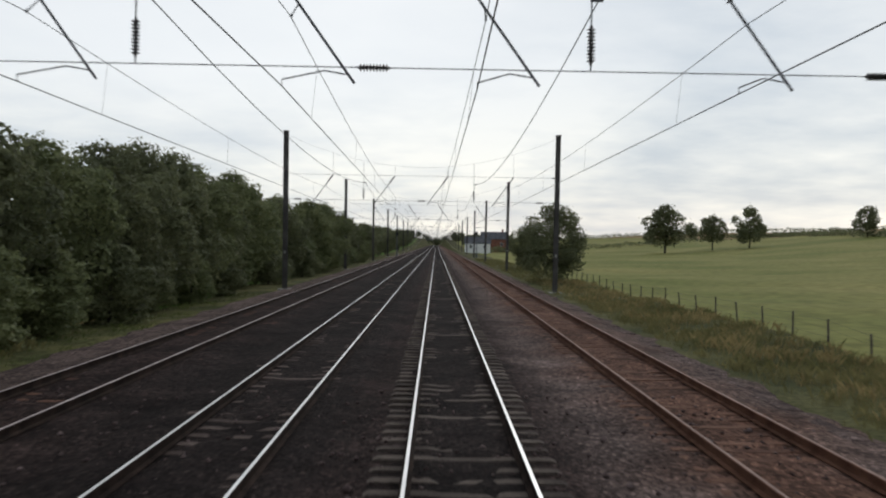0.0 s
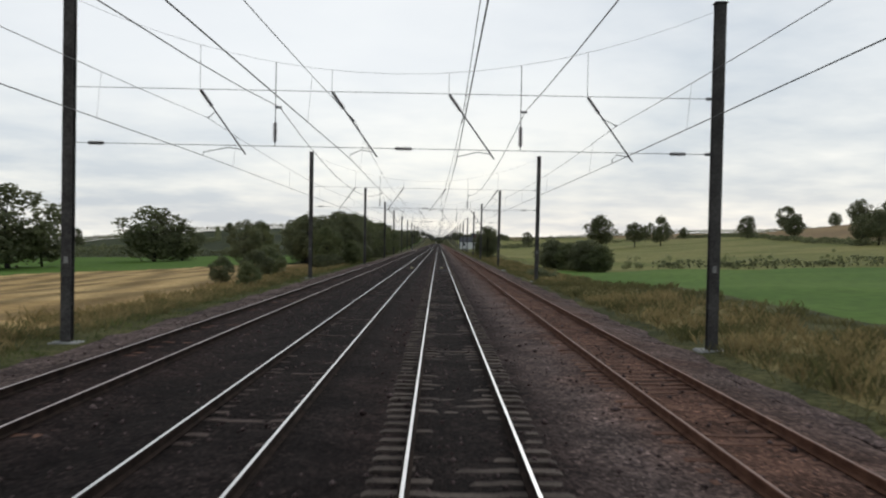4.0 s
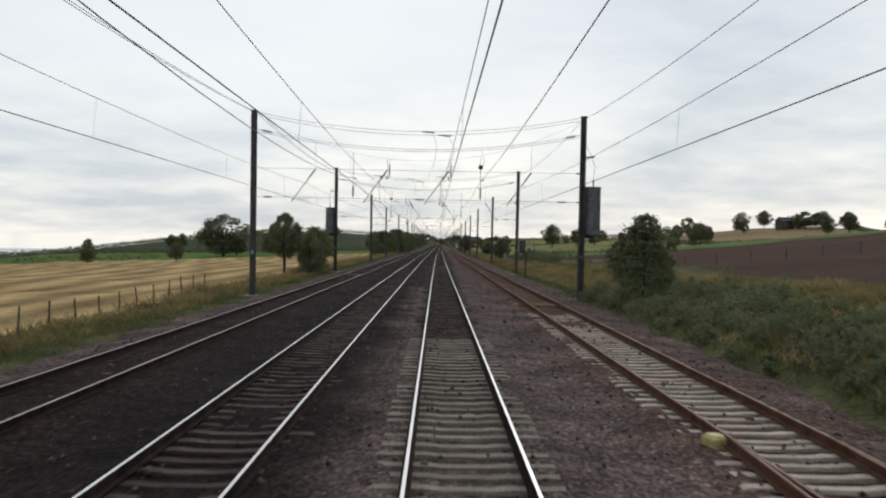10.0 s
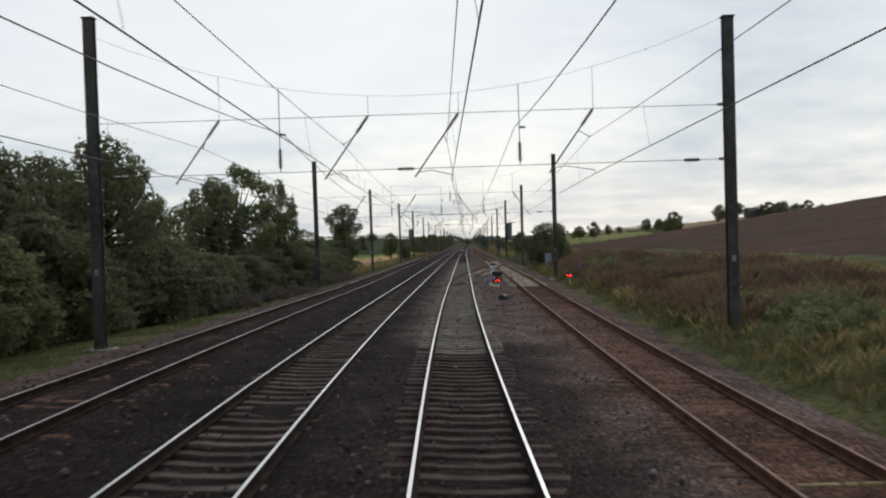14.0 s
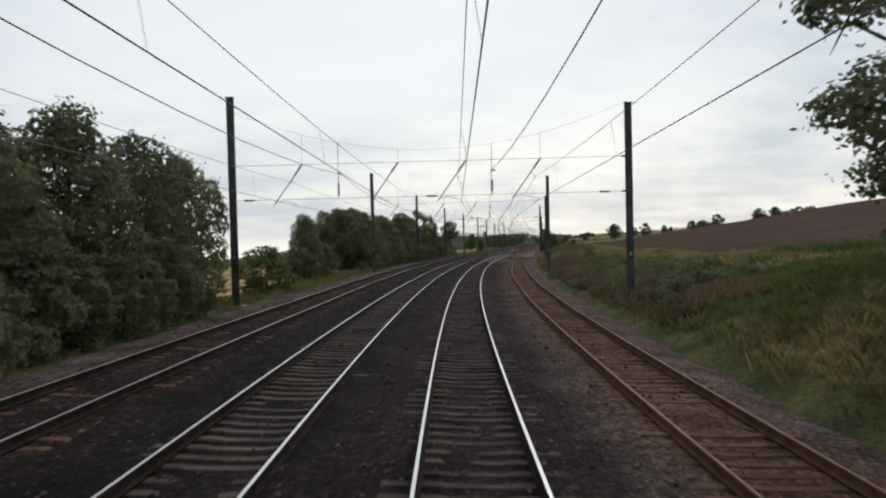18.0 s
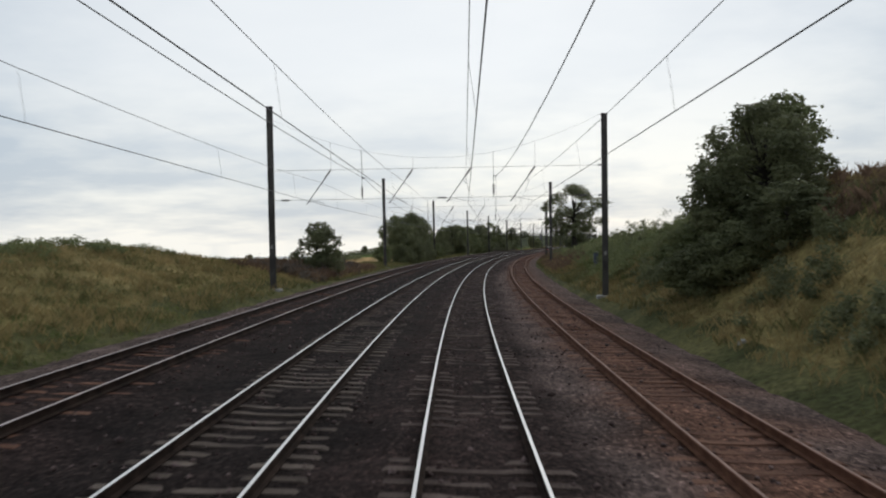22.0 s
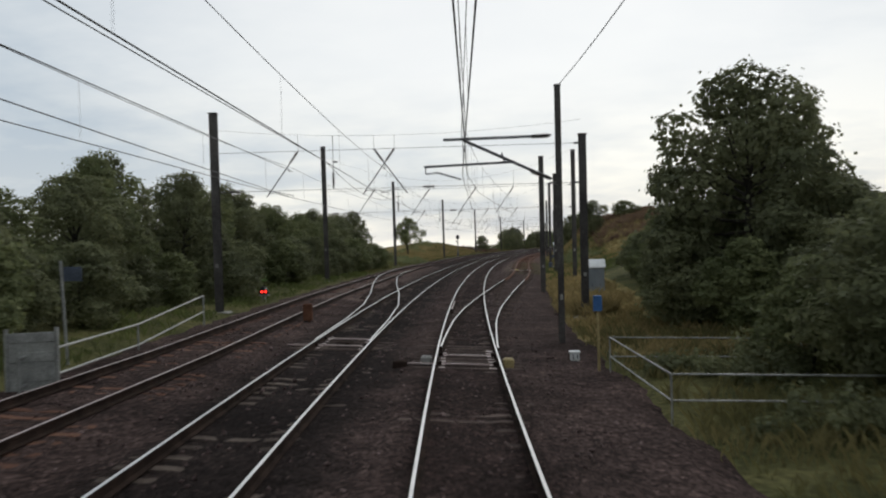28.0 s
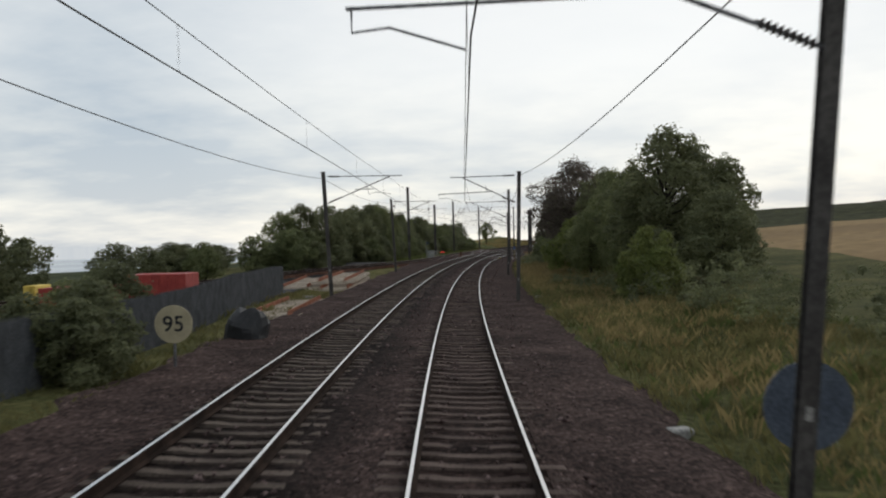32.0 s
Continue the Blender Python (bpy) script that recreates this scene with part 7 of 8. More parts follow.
def round_sign(s, u, r, h, label, number="", back=False, g=None, arrow=False, face=None, turn=0):
    z = float(ground_level(s, u)) if g is None else g
    th = thing("speed_sign" if number else "round_sign", label, "sign", m=stand(s, u, z, turn))
    part("post", Shape().tube([(0, .03, -.3), (0, .03, h + r * .4)], .035, 8), M_BLACK if arrow else M_GALV, th)
    pl = part("disc", Shape().prism(disc(r), -.012, .012), [face or (M_SIGNBACK if back else M_BLACK)], th, m=Matrix.Translation((0, -.03, h)) @ FACE)
    if number:
        part("face", Shape().prism(disc(r * .88), .012, .016), [face or M_WHITE], pl)
        text_part(number, r * 1.15, pl, M_BLACK, Matrix.Translation((0, -.01, .018)))
    if arrow:
        bx = part("arrow_box", Shape().box((-.22, -.03, h + r + .05), (.22, .05, h + r + .23), 0, .01), M_WHITE, th, "pale arrow plate")
        part("arrow", Shape().box((-.02, -.038, h + r + .125), (.13, -.031, h + r + .15)).prism([(.0, 0), (.0, .0001), (.0001, 0)], 0, .0001), M_BLACK, bx)
        sh = Shape().quadloop([[(.10, -.038, h + r + .19), (.10, -.038, h + r + .085), (.2, -.038, h + r + .137)], [(.10, -.032, h + r + .19), (.10, -.032, h + r + .085), (.2, -.032, h + r + .137)]], 0, True, True)
        part("arrow_head", sh, M_BLACK, bx)
        part("hood", Shape().quadloop([[(-.23, -.05, h + r + .235), (.23, -.05, h + r + .235), (.23, .08, h + r + .235), (-.23, .08, h + r + .235)], [(-.17, -.03, h + r + .32), (.17, -.03, h + r + .32), (.17, .07, h + r + .32), (-.17, .07, h + r + .32)], [(-.08, .0, h + r + .37), (.08, .0, h + r + .37), (.08, .05, h + r + .37), (-.08, .05, h + r + .37)]], 0, True, True), M_RUST, th)
        pt = part("blue_plate", Shape().box((-.18, -.05, h - r - .2), (.18, -.03, h - r - .02)), M_BLUE, th)
        for k in (-.09, 0, .09):
            part("bar", Shape().box((k - .03, -.055, h - r - .16), (k + .03, -.05, h - r - .06)), M_WHITE, pt)
    return th


round_sign(-348.3, 2.3, .24, .95, "small round speed sign reading 25 with an arrow plate", "25", arrow=True, g=-.3)
round_sign(-940.2, -6.35, .42, 1.15, "round cream speed sign reading 95 on a post", "95", face=material("sign_cream", (.30, .26, .17), (.38, .33, .22), 3, 30, .6, .03, detail=.1), g=-.4)
round_sign(-952.3, 3.28, .45, 1.55, "round blue-grey disc seen from behind on a mast", back=True, g=-.4)
round_sign(-704, 8.0, .22, 1.0, "round sign seen from the back, on a thin post", back=True, g=0.0)
call_post = thing("call_point", "small blue box on a faded yellow post", "sign", m=stand(-816.0, 3.08, -.4))
part("post", Shape().tube([(0, 0, 0), (0, 0, 1.9)], .032, 8), M_FADED, call_post)
part("box", Shape().box((-.1, -.08, 1.62), (.1, .08, 1.98), 0, .02), M_BLUE, call_post)


def ground_signal(s, u, label, g=None, box=True):
    """Low signal: post with pale stripes, base plate, hooded head with two red lamps, indicator box on brackets over it."""
    z = float(ground_level(s, u)) if g is None else g
    th = thing("ground_signal", label, "signal", m=stand(s, u, z) @ Matrix.Diagonal((1.15, 1.15, 1.15, 1)))
    part("leg", Shape().tube([(-.05, 0, -.2), (-.05, 0, .3)], .022, 8), M_GALV, th)
    part("leg", Shape().tube([(.05, 0, -.2), (.05, 0, .3)], .022, 8), M_WHITE, th)
    part("base_plate", Shape().box((-.22, -.1, .28), (.22, .14, .34), 0, .015), M_CONC, th, "pale grey base plate")
    head = [(-.17, 0), (.17, 0), (.19, .12), (.14, .24), (.07, .33), (-.07, .33), (-.14, .24), (-.19, .12)]
    b = part("signal_head", Shape().prism(head, -.08, .08), M_BLACK, th, m=Matrix.Translation((0, 0, .34)) @ FACE)
    for x in (-.085, .085):
        part("red_lamp", Shape().prism(disc(.045, 16), .08, .095), M_REDLAMP, b, m=Matrix.Translation((x, .12, 0)))
        part("hood", Shape().box((x - .06, .165, .08), (x + .06, .18, .16)), M_BLACK, b)
    part("pale_lens", Shape().prism(disc(.03, 12), .08, .09), M_WHITE, b, m=Matrix.Translation((.1, .24, 0)))
    if box:
        part("indicator_box", Shape().prism([(-.27, 0), (.27, 0), (.31, .27), (-.31, .27)], -.12, .12), M_BLACK, th, m=Matrix.Translation((0, .02, .70)) @ FACE)
        part("lid", Shape().box((-.33, -.13, .97), (.33, .16, 1.0), 0, .008), M_SLEEPER_W, th, "pale lid")
        for x in (-.25, .25):
            part("bracket", Shape().box((x - .015, -.02, .30), (x + .015, .08, .72)), M_BLACK, th)
    return th


ground_signal(-352.5, 2.45, "low shunting signal showing two red lights under a dark box", -.3)
ground_signal(-350, 7.4, "low shunting signal showing two red lights in weeds", None, False)
ground_signal(-790.5, -10.0, "low shunting signal showing two red lights", None, False)
cabinet(-346.2, 1.95, .36, .3, .42, "small grey box with a blue label on the ballast", g=-.3)
bench = thing("concrete_trough", "pale concrete trough lids laid across the ballast", "cable trough", m=Matrix())
for i in range(11):
    part("lid", Shape().box((-.16, 0, -.1), (.16, .98, .05), 0, .012), M_SLEEPER_W, bench, m=stand(-350.5 + i * .98, 2.2 - .02 * i + (.5 if i < 3 else 0) * (3 - i) * .2, -.26, 3))
tub = thing("drum", "small black cylindrical drum lying on the ballast", "drum", m=stand(-366.2, 2.3, -.14, 65) @ Matrix.Scale(.9, 4))
part("shell", Shape().tube([(-.32, 0, 0), (-.3, 0, 0), (.3, 0, 0), (.32, 0, 0)], [.14, .2, .2, .14], 16), M_BLACK, tub, smooth=False)
post = thing("marker_post", "grey marker post with a blue plate among weeds", "post", m=stand(-341.5, 9.1, float(ground_level(-341.5, 9.1))))
part("pole", Shape().tube([(0, 0, -.3), (0, 0, 1.0)], .06, 8), M_GALV, post)
part("plate", Shape().box((-.14, -.09, .45), (.14, -.07, .7)), M_BLUE, post)


def main_signal(s, u, h, label, front=False):
    th = thing("colour_light_signal", label, "signal", m=stand(s, u, float(ground_level(s, u))))
    part("post", Shape().tube([(0, 0, -.3), (0, 0, h)], .07, 10), M_GALV, th)
    part("base_box", Shape().box((-.15, -.15, -.1), (.15, .15, .9), 0, .02), M_SIGNBACK, th)
    hd = part("signal_head", Shape().box((-.3, -.15, h - .1), (.3, .15, h + .62), 0, .04), M_BLACK, th)
    part("hood", Shape().box((-.2, .15, h + .3), (.2, .4, h + .4)), M_BLACK, hd)
    part("lamp_box", Shape().box((-.42, -.1, h - .7), (-.2, .1, h - .45), 0, .03), M_BLACK, th)
    part("ladder_rail", Shape().tube([(.12, .3, 0), (.12, .1, h)], .015, 5), M_GALV, th)
    part("ladder_rail", Shape().tube([(-.12, .3, 0), (-.12, .1, h)], .015, 5), M_GALV, th)
    return th


main_signal(-641.5, -10.4, 3.6, "colour light signal on a slim post, seen from behind")
main_signal(232, -9.4, 5.2, "tall colour light signal beside the line")
main_signal(232, 8.8, 5.2, "tall colour light signal beside the line")


def weight_box(s, u, side, h0, h1):
    """Lattice anchor mast with a grey transformer drum hung beside it."""
    th = thing("transformer", "grey booster transformer drum hung on an anchor mast", "transformer", "booster transformers", m=stand(s, u + side * .62, 0))
    sh = Shape().tube([(0, 0, h0), (0, 0, h0 + .05), (0, 0, h1 - .1), (0, 0, h1)], [.38, .46, .46, .47], 20)
    part("tank", sh, M_GALV, th, smooth=False)
    part("rim", Shape().tube([(0, 0, h1), (0, 0, h1 + .04)], .5, 20), M_GALV, th)
    part("bracket", Shape().box((-.55 if side > 0 else -.1, -.06, h0 - .14), (.1 if side > 0 else .55, .06, h0), 0), M_MAST, th)
    part("bushing", ribbed((0, -.2, h1 + .05), (0, -.2, h1 + .45)), M_INSUL, th)
    part("lead", wire_shape([(0, -.2, h1 + .45), (side * .1, -.1, h1 + 1.2), (-side * .15, 0, h1 + 1.9), (-side * .5, 0, h1 + 2.6)], .012, 5), M_WIRE, th)
    part("arm", ribbed((-side * .4, 0, h1 + 1.7), (side * .1, 0, h1 + 1.75), .07), M_INSUL, th)
    fr = thing("anchor_frame", "dark steel lattice legs braced against a mast", "mast", "anchor masts", m=stand(s, u, float(ground_level(s, u))))
    for y in (-.35,):
        part("leg", Shape().box((-.16, y - .05, -.3), (-.06, y + .05, 9.6)), M_MAST, fr)
        part("leg", Shape().box((.06, y - .05, -.3), (.16, y + .05, 9.6)), M_MAST, fr)
    for k in range(9):
        part("brace", Shape().tube([(-.11, -.36, .8 + k), (.11, -.36, 1.7 + k)], .018, 5), M_MAST, fr)
    part("footing", Shape().box((-.6, -.8, -.5), (.6, .4, .08), 0, .05), M_CONC, fr)
    return th


weight_box(-195.9, UL, -1, 3.5, 6.1)
weight_box(-242.3, UR, 1, 3.3, 6.0)
box = thing("signal", "dark signal head with a caged platform, seen from behind", "signal", m=stand(-207.5, 7.6, 0))
part("post", Shape().tube([(0, 0, -.6), (0, 0, 2.0)], .085, 10), M_MAST, box)
part("platform", Shape().box((-.62, -.3, 1.97), (.78, .3, 2.03), 0, .01), M_MAST, box)
head = part("backboard", Shape().box((-.6, -.03, 2.05), (-.06, .03, 3.1), 0, .03), M_BLACK, box)
part("head", Shape().box((-.5, -.2, 2.15), (-.16, -.03, 3.0), 0, .03), M_SIGNBACK, head)
part("hoop", Shape().tube([(.12, -.2, 2.03), (.14, -.2, 2.4), (.3, -.2, 2.56), (.46, -.2, 2.4), (.48, -.2, 2.03)], .03, 7), M_GALV, box)
part("cover", Shape().box((.16, -.18, 2.03), (.46, .1, 2.42), 0, .06), M_GALV, box)
for y in (-.28, .28):
    part("upright", Shape().tube([(.75, y, 2.03), (.75, y, 3.0)], .014, 6), M_MAST, box)
    part("handrail", Shape().tube([(-.55, y, 2.98), (.75, y, 3.0)], .014, 6), M_MAST, box)

# pale cable covers laid across the outer and the slow line
for s, u, w in ((-250.6, 4.55, .66), (-250.6, 3.4, .12), (-211.3, -7.6, .72)):
    b = thing("cable_cover", "faded yellow cable cover lying across the sleepers", "cover", "cable covers", m=stand(s, u, -.17, 0, True))
    part("board", Shape().box((-w, -.06, 0), (w, .06, .07), 0, .015), M_FADED if u > 0 else M_CONC, b)

# concrete markers along the cess and loose stones
for s, u, w in ((-7, 7.0, .22), (-3.5, 7.05, .2), (-121, 7.3, .14), (-240.5, 8.1, .3), (-631, 7.6, .12), (-668.4, 7.4, .3), (-908.4, 4.12, .4), (-912, -7.7, .3), (-946, 3.4, .2)):
    b = thing("concrete_block", "small pale concrete marker block beside the track", "block", "concrete blocks", m=stand(s, u, float(ground_level(s, u)) + .02, RNG.uniform(-20, 20)))
    part("block", Shape().box((-w, -w * .8, -.2), (w, w * .8, .09), 0, .03), M_CONC, b)
sensor = thing("track_sensor", "dark steel bars of a detector fixed between the rails", "track equipment", m=stand(-16.0, 0, -.17, lean=True))
part("cross_bar", Shape().box((-.64, -.05, .02), (.64, .05, .07), 0, .01), M_GALV, sensor)
for x in (-.2, -.1, 0, .1, .2):
    part("bar", Shape().box((x - .022, -.32, .03), (x + .022, .32, .11), 0, .01), M_MAST, sensor)
for s, u in ((-4.5, -0.01), (-7.4, -3.3)):
    b = thing("track_magnet", "cream-yellow warning magnet fixed between the rails", "track equipment", "track magnets", m=stand(s, u, -.14))
    part("cover", Shape().box((-.12, -.45, -.1), (.2, .45, .08), 0, .04), material("magnet_cream", (.26, .22, .12), (.34, .30, .18), 3, 30, .7, .05) if s == -4.5 else bpy.data.materials["magnet_cream"], b)
for s, u, mat in ((-334, 3.5, M_YELLOW), (-284.5, 3.75, M_YELLOW), (-732.3, 3.41, M_YELLOW)):
    b = thing("point_motor_cover", "small pale yellow block clamped beside a rail", "track equipment", "point covers", m=stand(s, u, -.12, 15))
    part("cover", Shape().box((-.16, -.2, -.1), (.16, .2, .1), 0, .05), material("faded_yellow", (.34, .27, .10), (.46, .38, .16), 3, 30, .7, .05) if s == -334 else bpy.data.materials["faded_yellow"], b)
for s in (-193.2, -250.6, -406.9):
    b = thing("painted_line", "thin broken yellow paint line across a track", "marking", m=stand(s, float(U_RIGHT(s)), -.15))
    for x0, x1 in ((-.7, -.48), (-.4, .12), (.2, .34), (.42, .75)):
        part("stripe", Shape().box((x0, -.022, -.08), (x1, .022, -.012), 0), M_FADED, b)

# ---------------------------------------------------------------- foot crossing near the end
def rail_fence(pts, label, h=1.1, mat=None, bars=2, r=.03, lift=0.0, level=None):
    th = thing("pipe_railing", label, "railing", "railings at the crossing")
    w = [Vector(place_on_ground(*p)) + Vector((0, 0, lift)) if level is None else Vector(on_line(*p, level)) for p in pts]
    for q in w:
        part("post", Shape().tube([q - Vector((0, 0, .2 + lift)), q + Vector((0, 0, h))], r, 7), mat or M_GALV, th)
    for a, b in zip(w[:-1], w[1:]):
        for k in range(bars):
            z = Vector((0, 0, h * (1 - .48 * k)))
            part("bar", Shape().tube([a + z, b + z], r * .9, 7), mat or M_GALV, th)
    return th


PALE_PIPE = material("pale_galvanised_pipe", (.20, .20, .19), (.30, .30, .28), 4, 40, .5, .05, metal=.3)
rail_fence([(-814.6, 8.7), (-815.6, 3.4), (-822.4, 3.45), (-821.8, 8.6)], "pale grey pipe railing round a sunken well", .95, PALE_PIPE, 2, .02, 0, -.38)
rail_fence([(-814.6, 8.3), (-816.5, 9.6), (-818, 10.8)], "white timber railing beside the crossing", 1.15, M_WHITE, 2, .06)
gate = thing("corrugated_panel", "pale corrugated steel panel standing beside the track", "panel", m=stand(-820.2, -8.5, float(ground_level(-820.2, -8.5)), 20))
for k in range(8):
    part("sheet", Shape().box((-.42, -.02 - .015 * (k % 2), .05 + k * .19), (.42, .02, .235 + k * .19), 0, .006), PALE_PIPE, gate)
for x in (-.46, .46):
    part("post", Shape().tube([(x, 0, -.3), (x, 0, 1.65)], .045, 8), PALE_PIPE, gate)
sp = thing("sign_post", "thin pale post carrying a dark square sign", "sign", m=stand(-815.6, -9.6, float(ground_level(-815.6, -9.6))))
part("pole", Shape().tube([(0, 0, -.3), (-.12, 0, 2.5)], .04, 8), PALE_PIPE, sp)
part("plate", Shape().box((-.05, -.03, 2.0), (.4, .0, 2.35), 0, .01), M_SIGNBACK, sp)
rail_fence([(-820.6, -8.6), (-812.5, -8.9), (-804.5, -9.2)], "pale grey railing with solid end posts", 1.15, PALE_PIPE)
rp = thing("rusty_post", "stout rust-brown box on a short post between tracks", "track equipment", m=stand(-803.5, -5.7, -.3))
part("box", Shape().box((-.16, -.14, .15), (.16, .14, .75), 0, .03), M_RUST_R, rp)
part("leg", Shape().tube([(.05, 0, -.2), (.05, 0, .2)], .05, 8), M_RUST_R, rp)
sd = thing("span_weight", "dark box on a hanging rod in the headspan", "overhead line", m=stand(-833.6, -7.25, 0))
part("box", Shape().box((-.11, -.08, 6.2), (.11, .08, 6.42), 0, .02), M_INSUL, sd)
chamber = thing("manhole_cover", "round concrete chamber with a pale lid", "chamber", m=stand(-887.2, 4.05, float(ground_level(-887.2, 4.05))))
part("ring", Shape().tube([(0, 0, -.3), (0, 0, .05)], .36, 24), M_CONC, chamber)
part("lid", Shape().tube([(0, 0, .05), (0, 0, .12), (0, 0, .13)], [.4, .4, .36], 24), M_CONC, chamber)

# yard, stacked track panels, palisade fence
ys, yu = np.meshgrid(np.linspace(-930, -838, 40), np.linspace(0, 1, 6), indexing="ij")
yard_u = edge_left(ys) - 3.0 - yu * 9
yard = new("pavement", grid_mesh("pavement", on_line(ys, yard_u, ground_level(ys, yard_u) + .06), [M_TARMAC]))
tagged(yard, "dark worn tarmac strip beside the yard", "pavement", kind="structure")


def track_panel(s0, s1, u, z, turn, label):
    th = thing("prefabricated_track", label, "track section", "stacked track panels", m=stand((s0 + s1) / 2, u, z, turn))
    L = (s1 - s0) / 2
    me = SLEEPER_MESH["sleeper_pale"]
    for y in np.arange(-L, L, .68):
        ob = part("sleeper", me, None, th, m=Matrix.Translation((RNG.gauss(0, .03), y, .16)))
    for x in (-.75, .75):
        sh = Shape().quadloop([[(x + a, y, .33 + b) for a, b in PROFILE] for y in (-L - .3, L + .3)], 0, True, True)
        part("rail", sh, M_RUST_P, th)
    return th


TP = "stacked track panel of rusty rails on pale sleepers"
zz = lambda s, u: float(ground_level(s, u))
track_panel(-905, -886.5, -8.1, zz(-896, -8.1), 4, TP)
track_panel(-903.5, -887.5, -8.2, zz(-896, -8.1) + .36, 3, TP)
track_panel(-904, -888, -10.6, zz(-896, -10.6), 5, TP)
track_panel(-925, -914.8, -7.35, -.42, 2, TP)


def palisade(pts, label):
    th = thing("palisade_fence", label, "fence")
    p = np.array(pts, float)
    d = np.concatenate([[0], np.cumsum(np.hypot(*np.diff(p, axis=0).T))])
    pale = Shape().quadloop([[(-.035, 0, 0), (0, -.012, 0), (.035, 0, 0)], [(-.035, 0, 1.5), (0, -.012, 1.5), (.035, 0, 1.5)], [(0, 0, 1.62), (0, -.006, 1.62), (.001, 0, 1.62)]], 0, False).mesh("pale", M_FENCE)
    prev = None
    for i, t in enumerate(np.arange(0, d[-1], .15)):
        s, u = float(np.interp(t, d, p[:, 0])), float(np.interp(t, d, p[:, 1]))
        q = Vector(place_on_ground(s, u))
        ob = part("pale", pale, None, th)
        ob.matrix_basis = Matrix.Translation(q) @ Matrix.Rotation(1.25, 4, "Z")
        if i % 18 == 0:
            part("post", Shape().box((-.05, -.05, -.3), (.05, .05, 1.45)).moved(Matrix.Translation(q + Vector((-.1, 0, 0)))), M_FENCE, th)
            if prev is not None:
                for z in (.35, 1.2):
                    part("rail", Shape().tube([prev + Vector((-.04, 0, z)), q + Vector((-.04, 0, z))], .03, 4), M_FENCE, th)
            prev = q
    return th


M_FENCE = material("galvanised_fence", (.04, .042, .045), (.07, .072, .076), 2, 30, .7, .05)
palisade([(-950, -8.6), (-930, -8.9), (-909, -9.6)], "grey steel palisade fence round the yard")
hd = thing("rubble_bag", "large black sack of spoil beside the track", "sack", m=stand(-933.6, -6.15, -.35))
part("sack", Shape().quadloop([[(.62 * (1 - .45 * max(k, 0) ** 2 - .1 * abs(k)) * math.cos(a) * (1 + .14 * math.sin(3 * a + 2 * k)), .6 * (1 - .45 * max(k, 0) ** 2 - .1 * abs(k)) * math.sin(a) * (1 + .1 * math.cos(4 * a + k)), .45 + k * .5 + .08 * math.sin(2 * a + 3 * k)) for a in np.linspace(0, 6.28, 17)[:-1]] for k in (-1, -.7, -.3, .1, .45, .75, .92, 1)], 0, True, True), M_BLACK, hd)
for s, u, w, d, h, mat, lab in ((-918, -13.2, 2.6, 2.2, 1.5, M_RED, "dark red steel container in the yard"), (-921.5, -15.5, 2.6, 2.2, 1.4, M_RED, "dark red steel container in the yard"), (-921, -17.5, .5, 1.6, 1.5, M_YELLOW, "yellow machine part in the yard")):
    b = thing("container", lab, "container", m=stand(s, u, zz(s, u)))
    part("body", Shape().box((-w / 2, -d / 2, .1), (w / 2, d / 2, h), 0, .03), mat, b)
    for k in range(6):
        part("rib", Shape().box((-w / 2 + .2 + k * (w - .4) / 6, -d / 2 - .03, .2), (-w / 2 + .35 + k * (w - .4) / 6, -d / 2 + .01, h - .1)), mat, b)
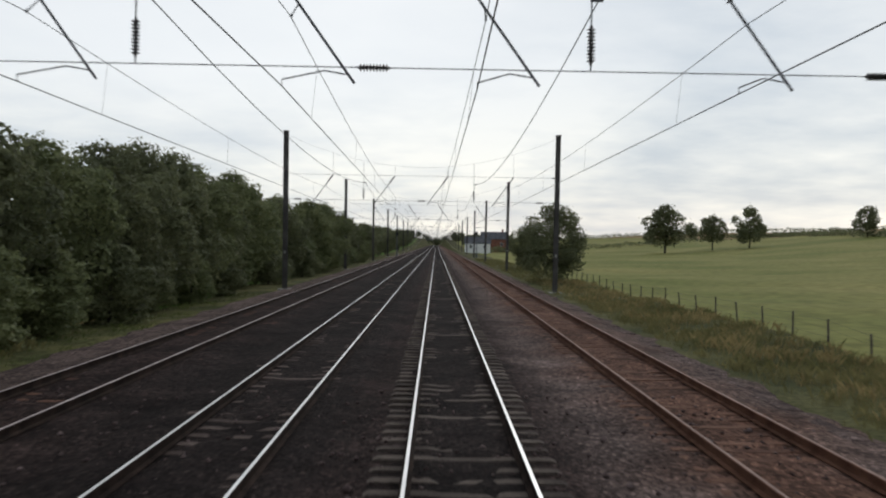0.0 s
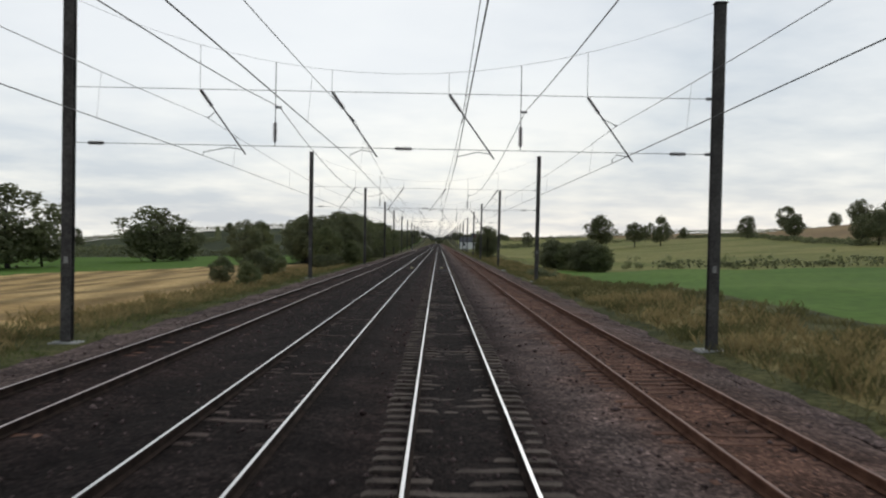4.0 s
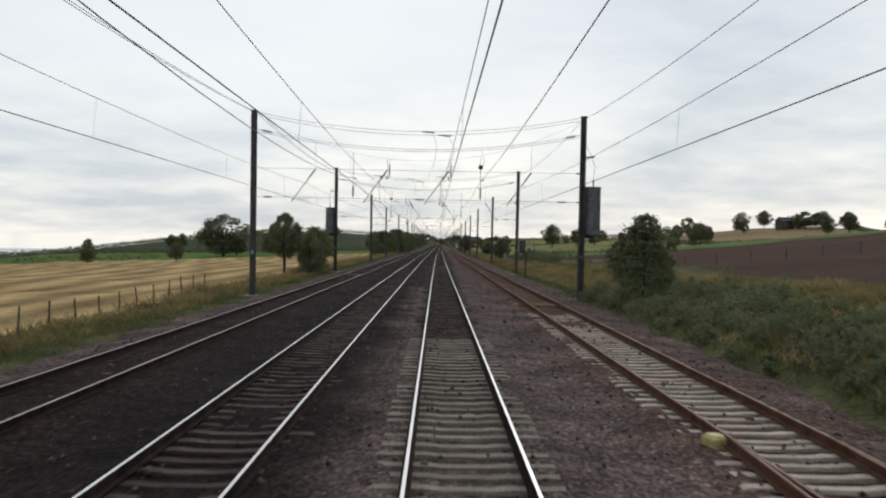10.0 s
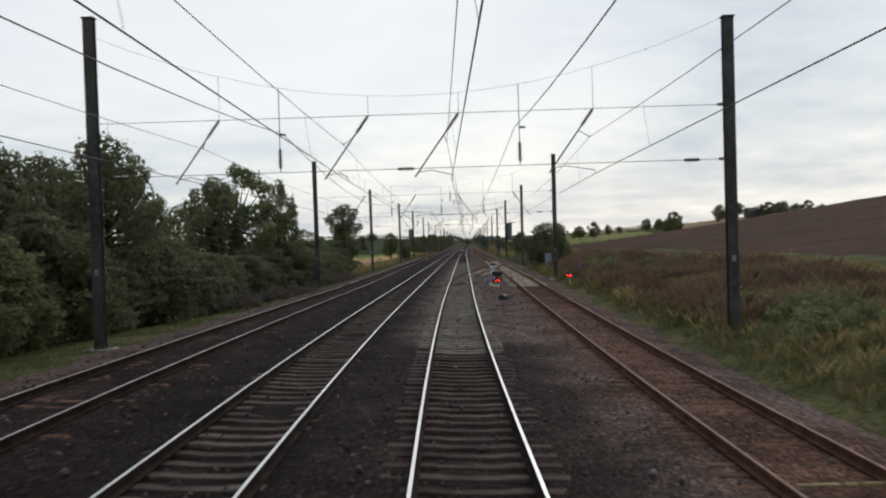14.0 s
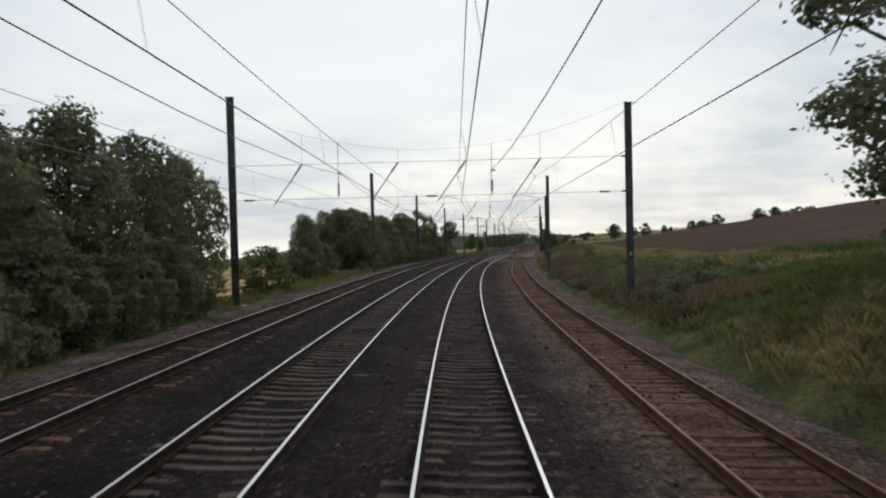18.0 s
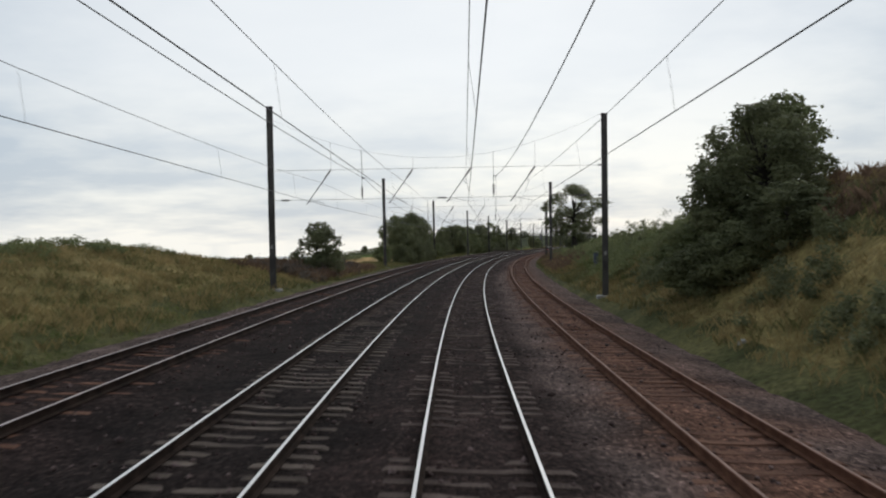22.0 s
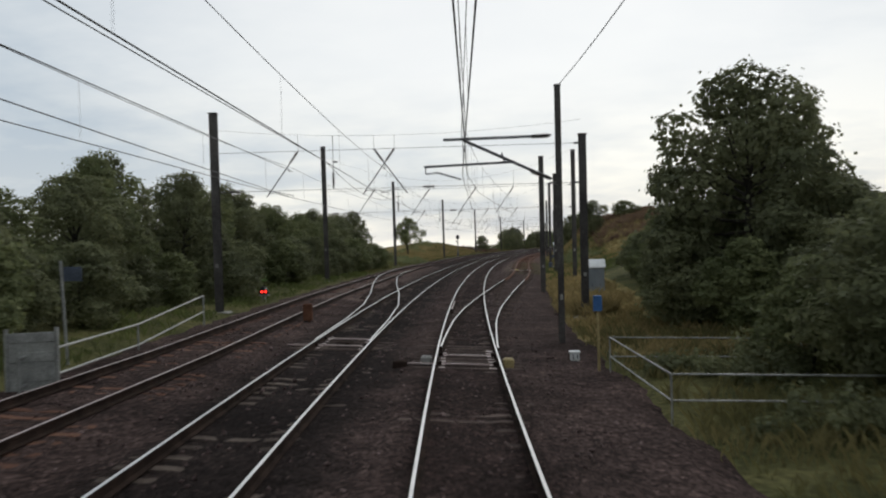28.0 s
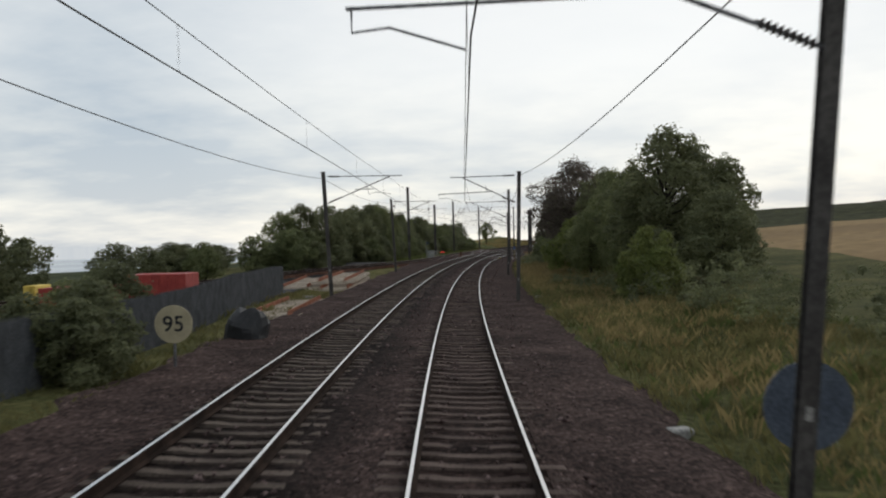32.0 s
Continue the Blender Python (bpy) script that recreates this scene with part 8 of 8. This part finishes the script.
for s, u, h, k in ((-941.5, -8.0, 1.9, "bush"), (-940, -8.3, 2.3, "bush"), (-932, -10.6, 2.6, "bush"), (-936, -10.3, 2.2, "bush"), (-941, -9.3, 2.0, "bush"), (-928, -20, 4.0, "bush"), (-915, -23, 4.4, "bush"), (-922, -26, 4.6, "bush"), (-905, -20, 3.2, "bush"), (-888, -24, 3.0, "bush"), (-880, -22, 3.2, "bush"), (-870, -20.5, 3.4, "bush"), (-895, -30, 4, "bush")):
    plant(k, s, u, h, 1.15)

# ---------------------------------------------------------------- level crossing houses far behind
def house(s, u, w, d, h, label, wall, turn=0):
    th = thing("house", label, "house", m=stand(s, u, zz(s, u) - .1, turn))
    part("wall", Shape().box((-w / 2, -d / 2, 0), (w / 2, d / 2, h), 0), wall, th)
    rf = part("roof", Shape().quadloop([[(-w / 2 - .3, -d / 2 - .3, h), (w / 2 + .3, -d / 2 - .3, h), (w / 2 + .3, d / 2 + .3, h), (-w / 2 - .3, d / 2 + .3, h)], [(-w / 2 - .3, -.05, h + d * .38), (w / 2 + .3, -.05, h + d * .38), (w / 2 + .3, .05, h + d * .38), (-w / 2 - .3, .05, h + d * .38)]], 0, True, True), M_SLATE, th)
    part("chimney", Shape().box((w * .3, -.3, h + d * .2), (w * .3 + .6, .3, h + d * .38 + .9)), M_BRICK, rf)
    for x in (-w * .28, w * .28):
        wd = part("window", Shape().box((x - .5, -d / 2 - .04, h * .5), (x + .5, -d / 2 + .02, h * .5 + 1.2)), M_WHITE, th)
        part("pane", Shape().box((x - .42, -d / 2 - .05, h * .5 + .08), (x + .42, -d / 2 - .042, h * .5 + 1.12)), M_BLACK, wd)
    return th


house(330, 13, 8, 6, 3.2, "white railway cottage beside the level crossing", M_WHITE)
house(360, 20, 9, 7, 4.6, "red brick house beside the level crossing", M_BRICK)
house(272, 193, 8, 6, 4.8, "distant dark farmhouse among trees on the hill", M_TIMBER, 20)

# ---------------------------------------------------------------- patterns used for the copies are no longer needed
for src in [MAST] + [o for row in PROTO.values() for o in row]:
    for o in (*src.children_recursive, src):
        bpy.data.objects.remove(o)
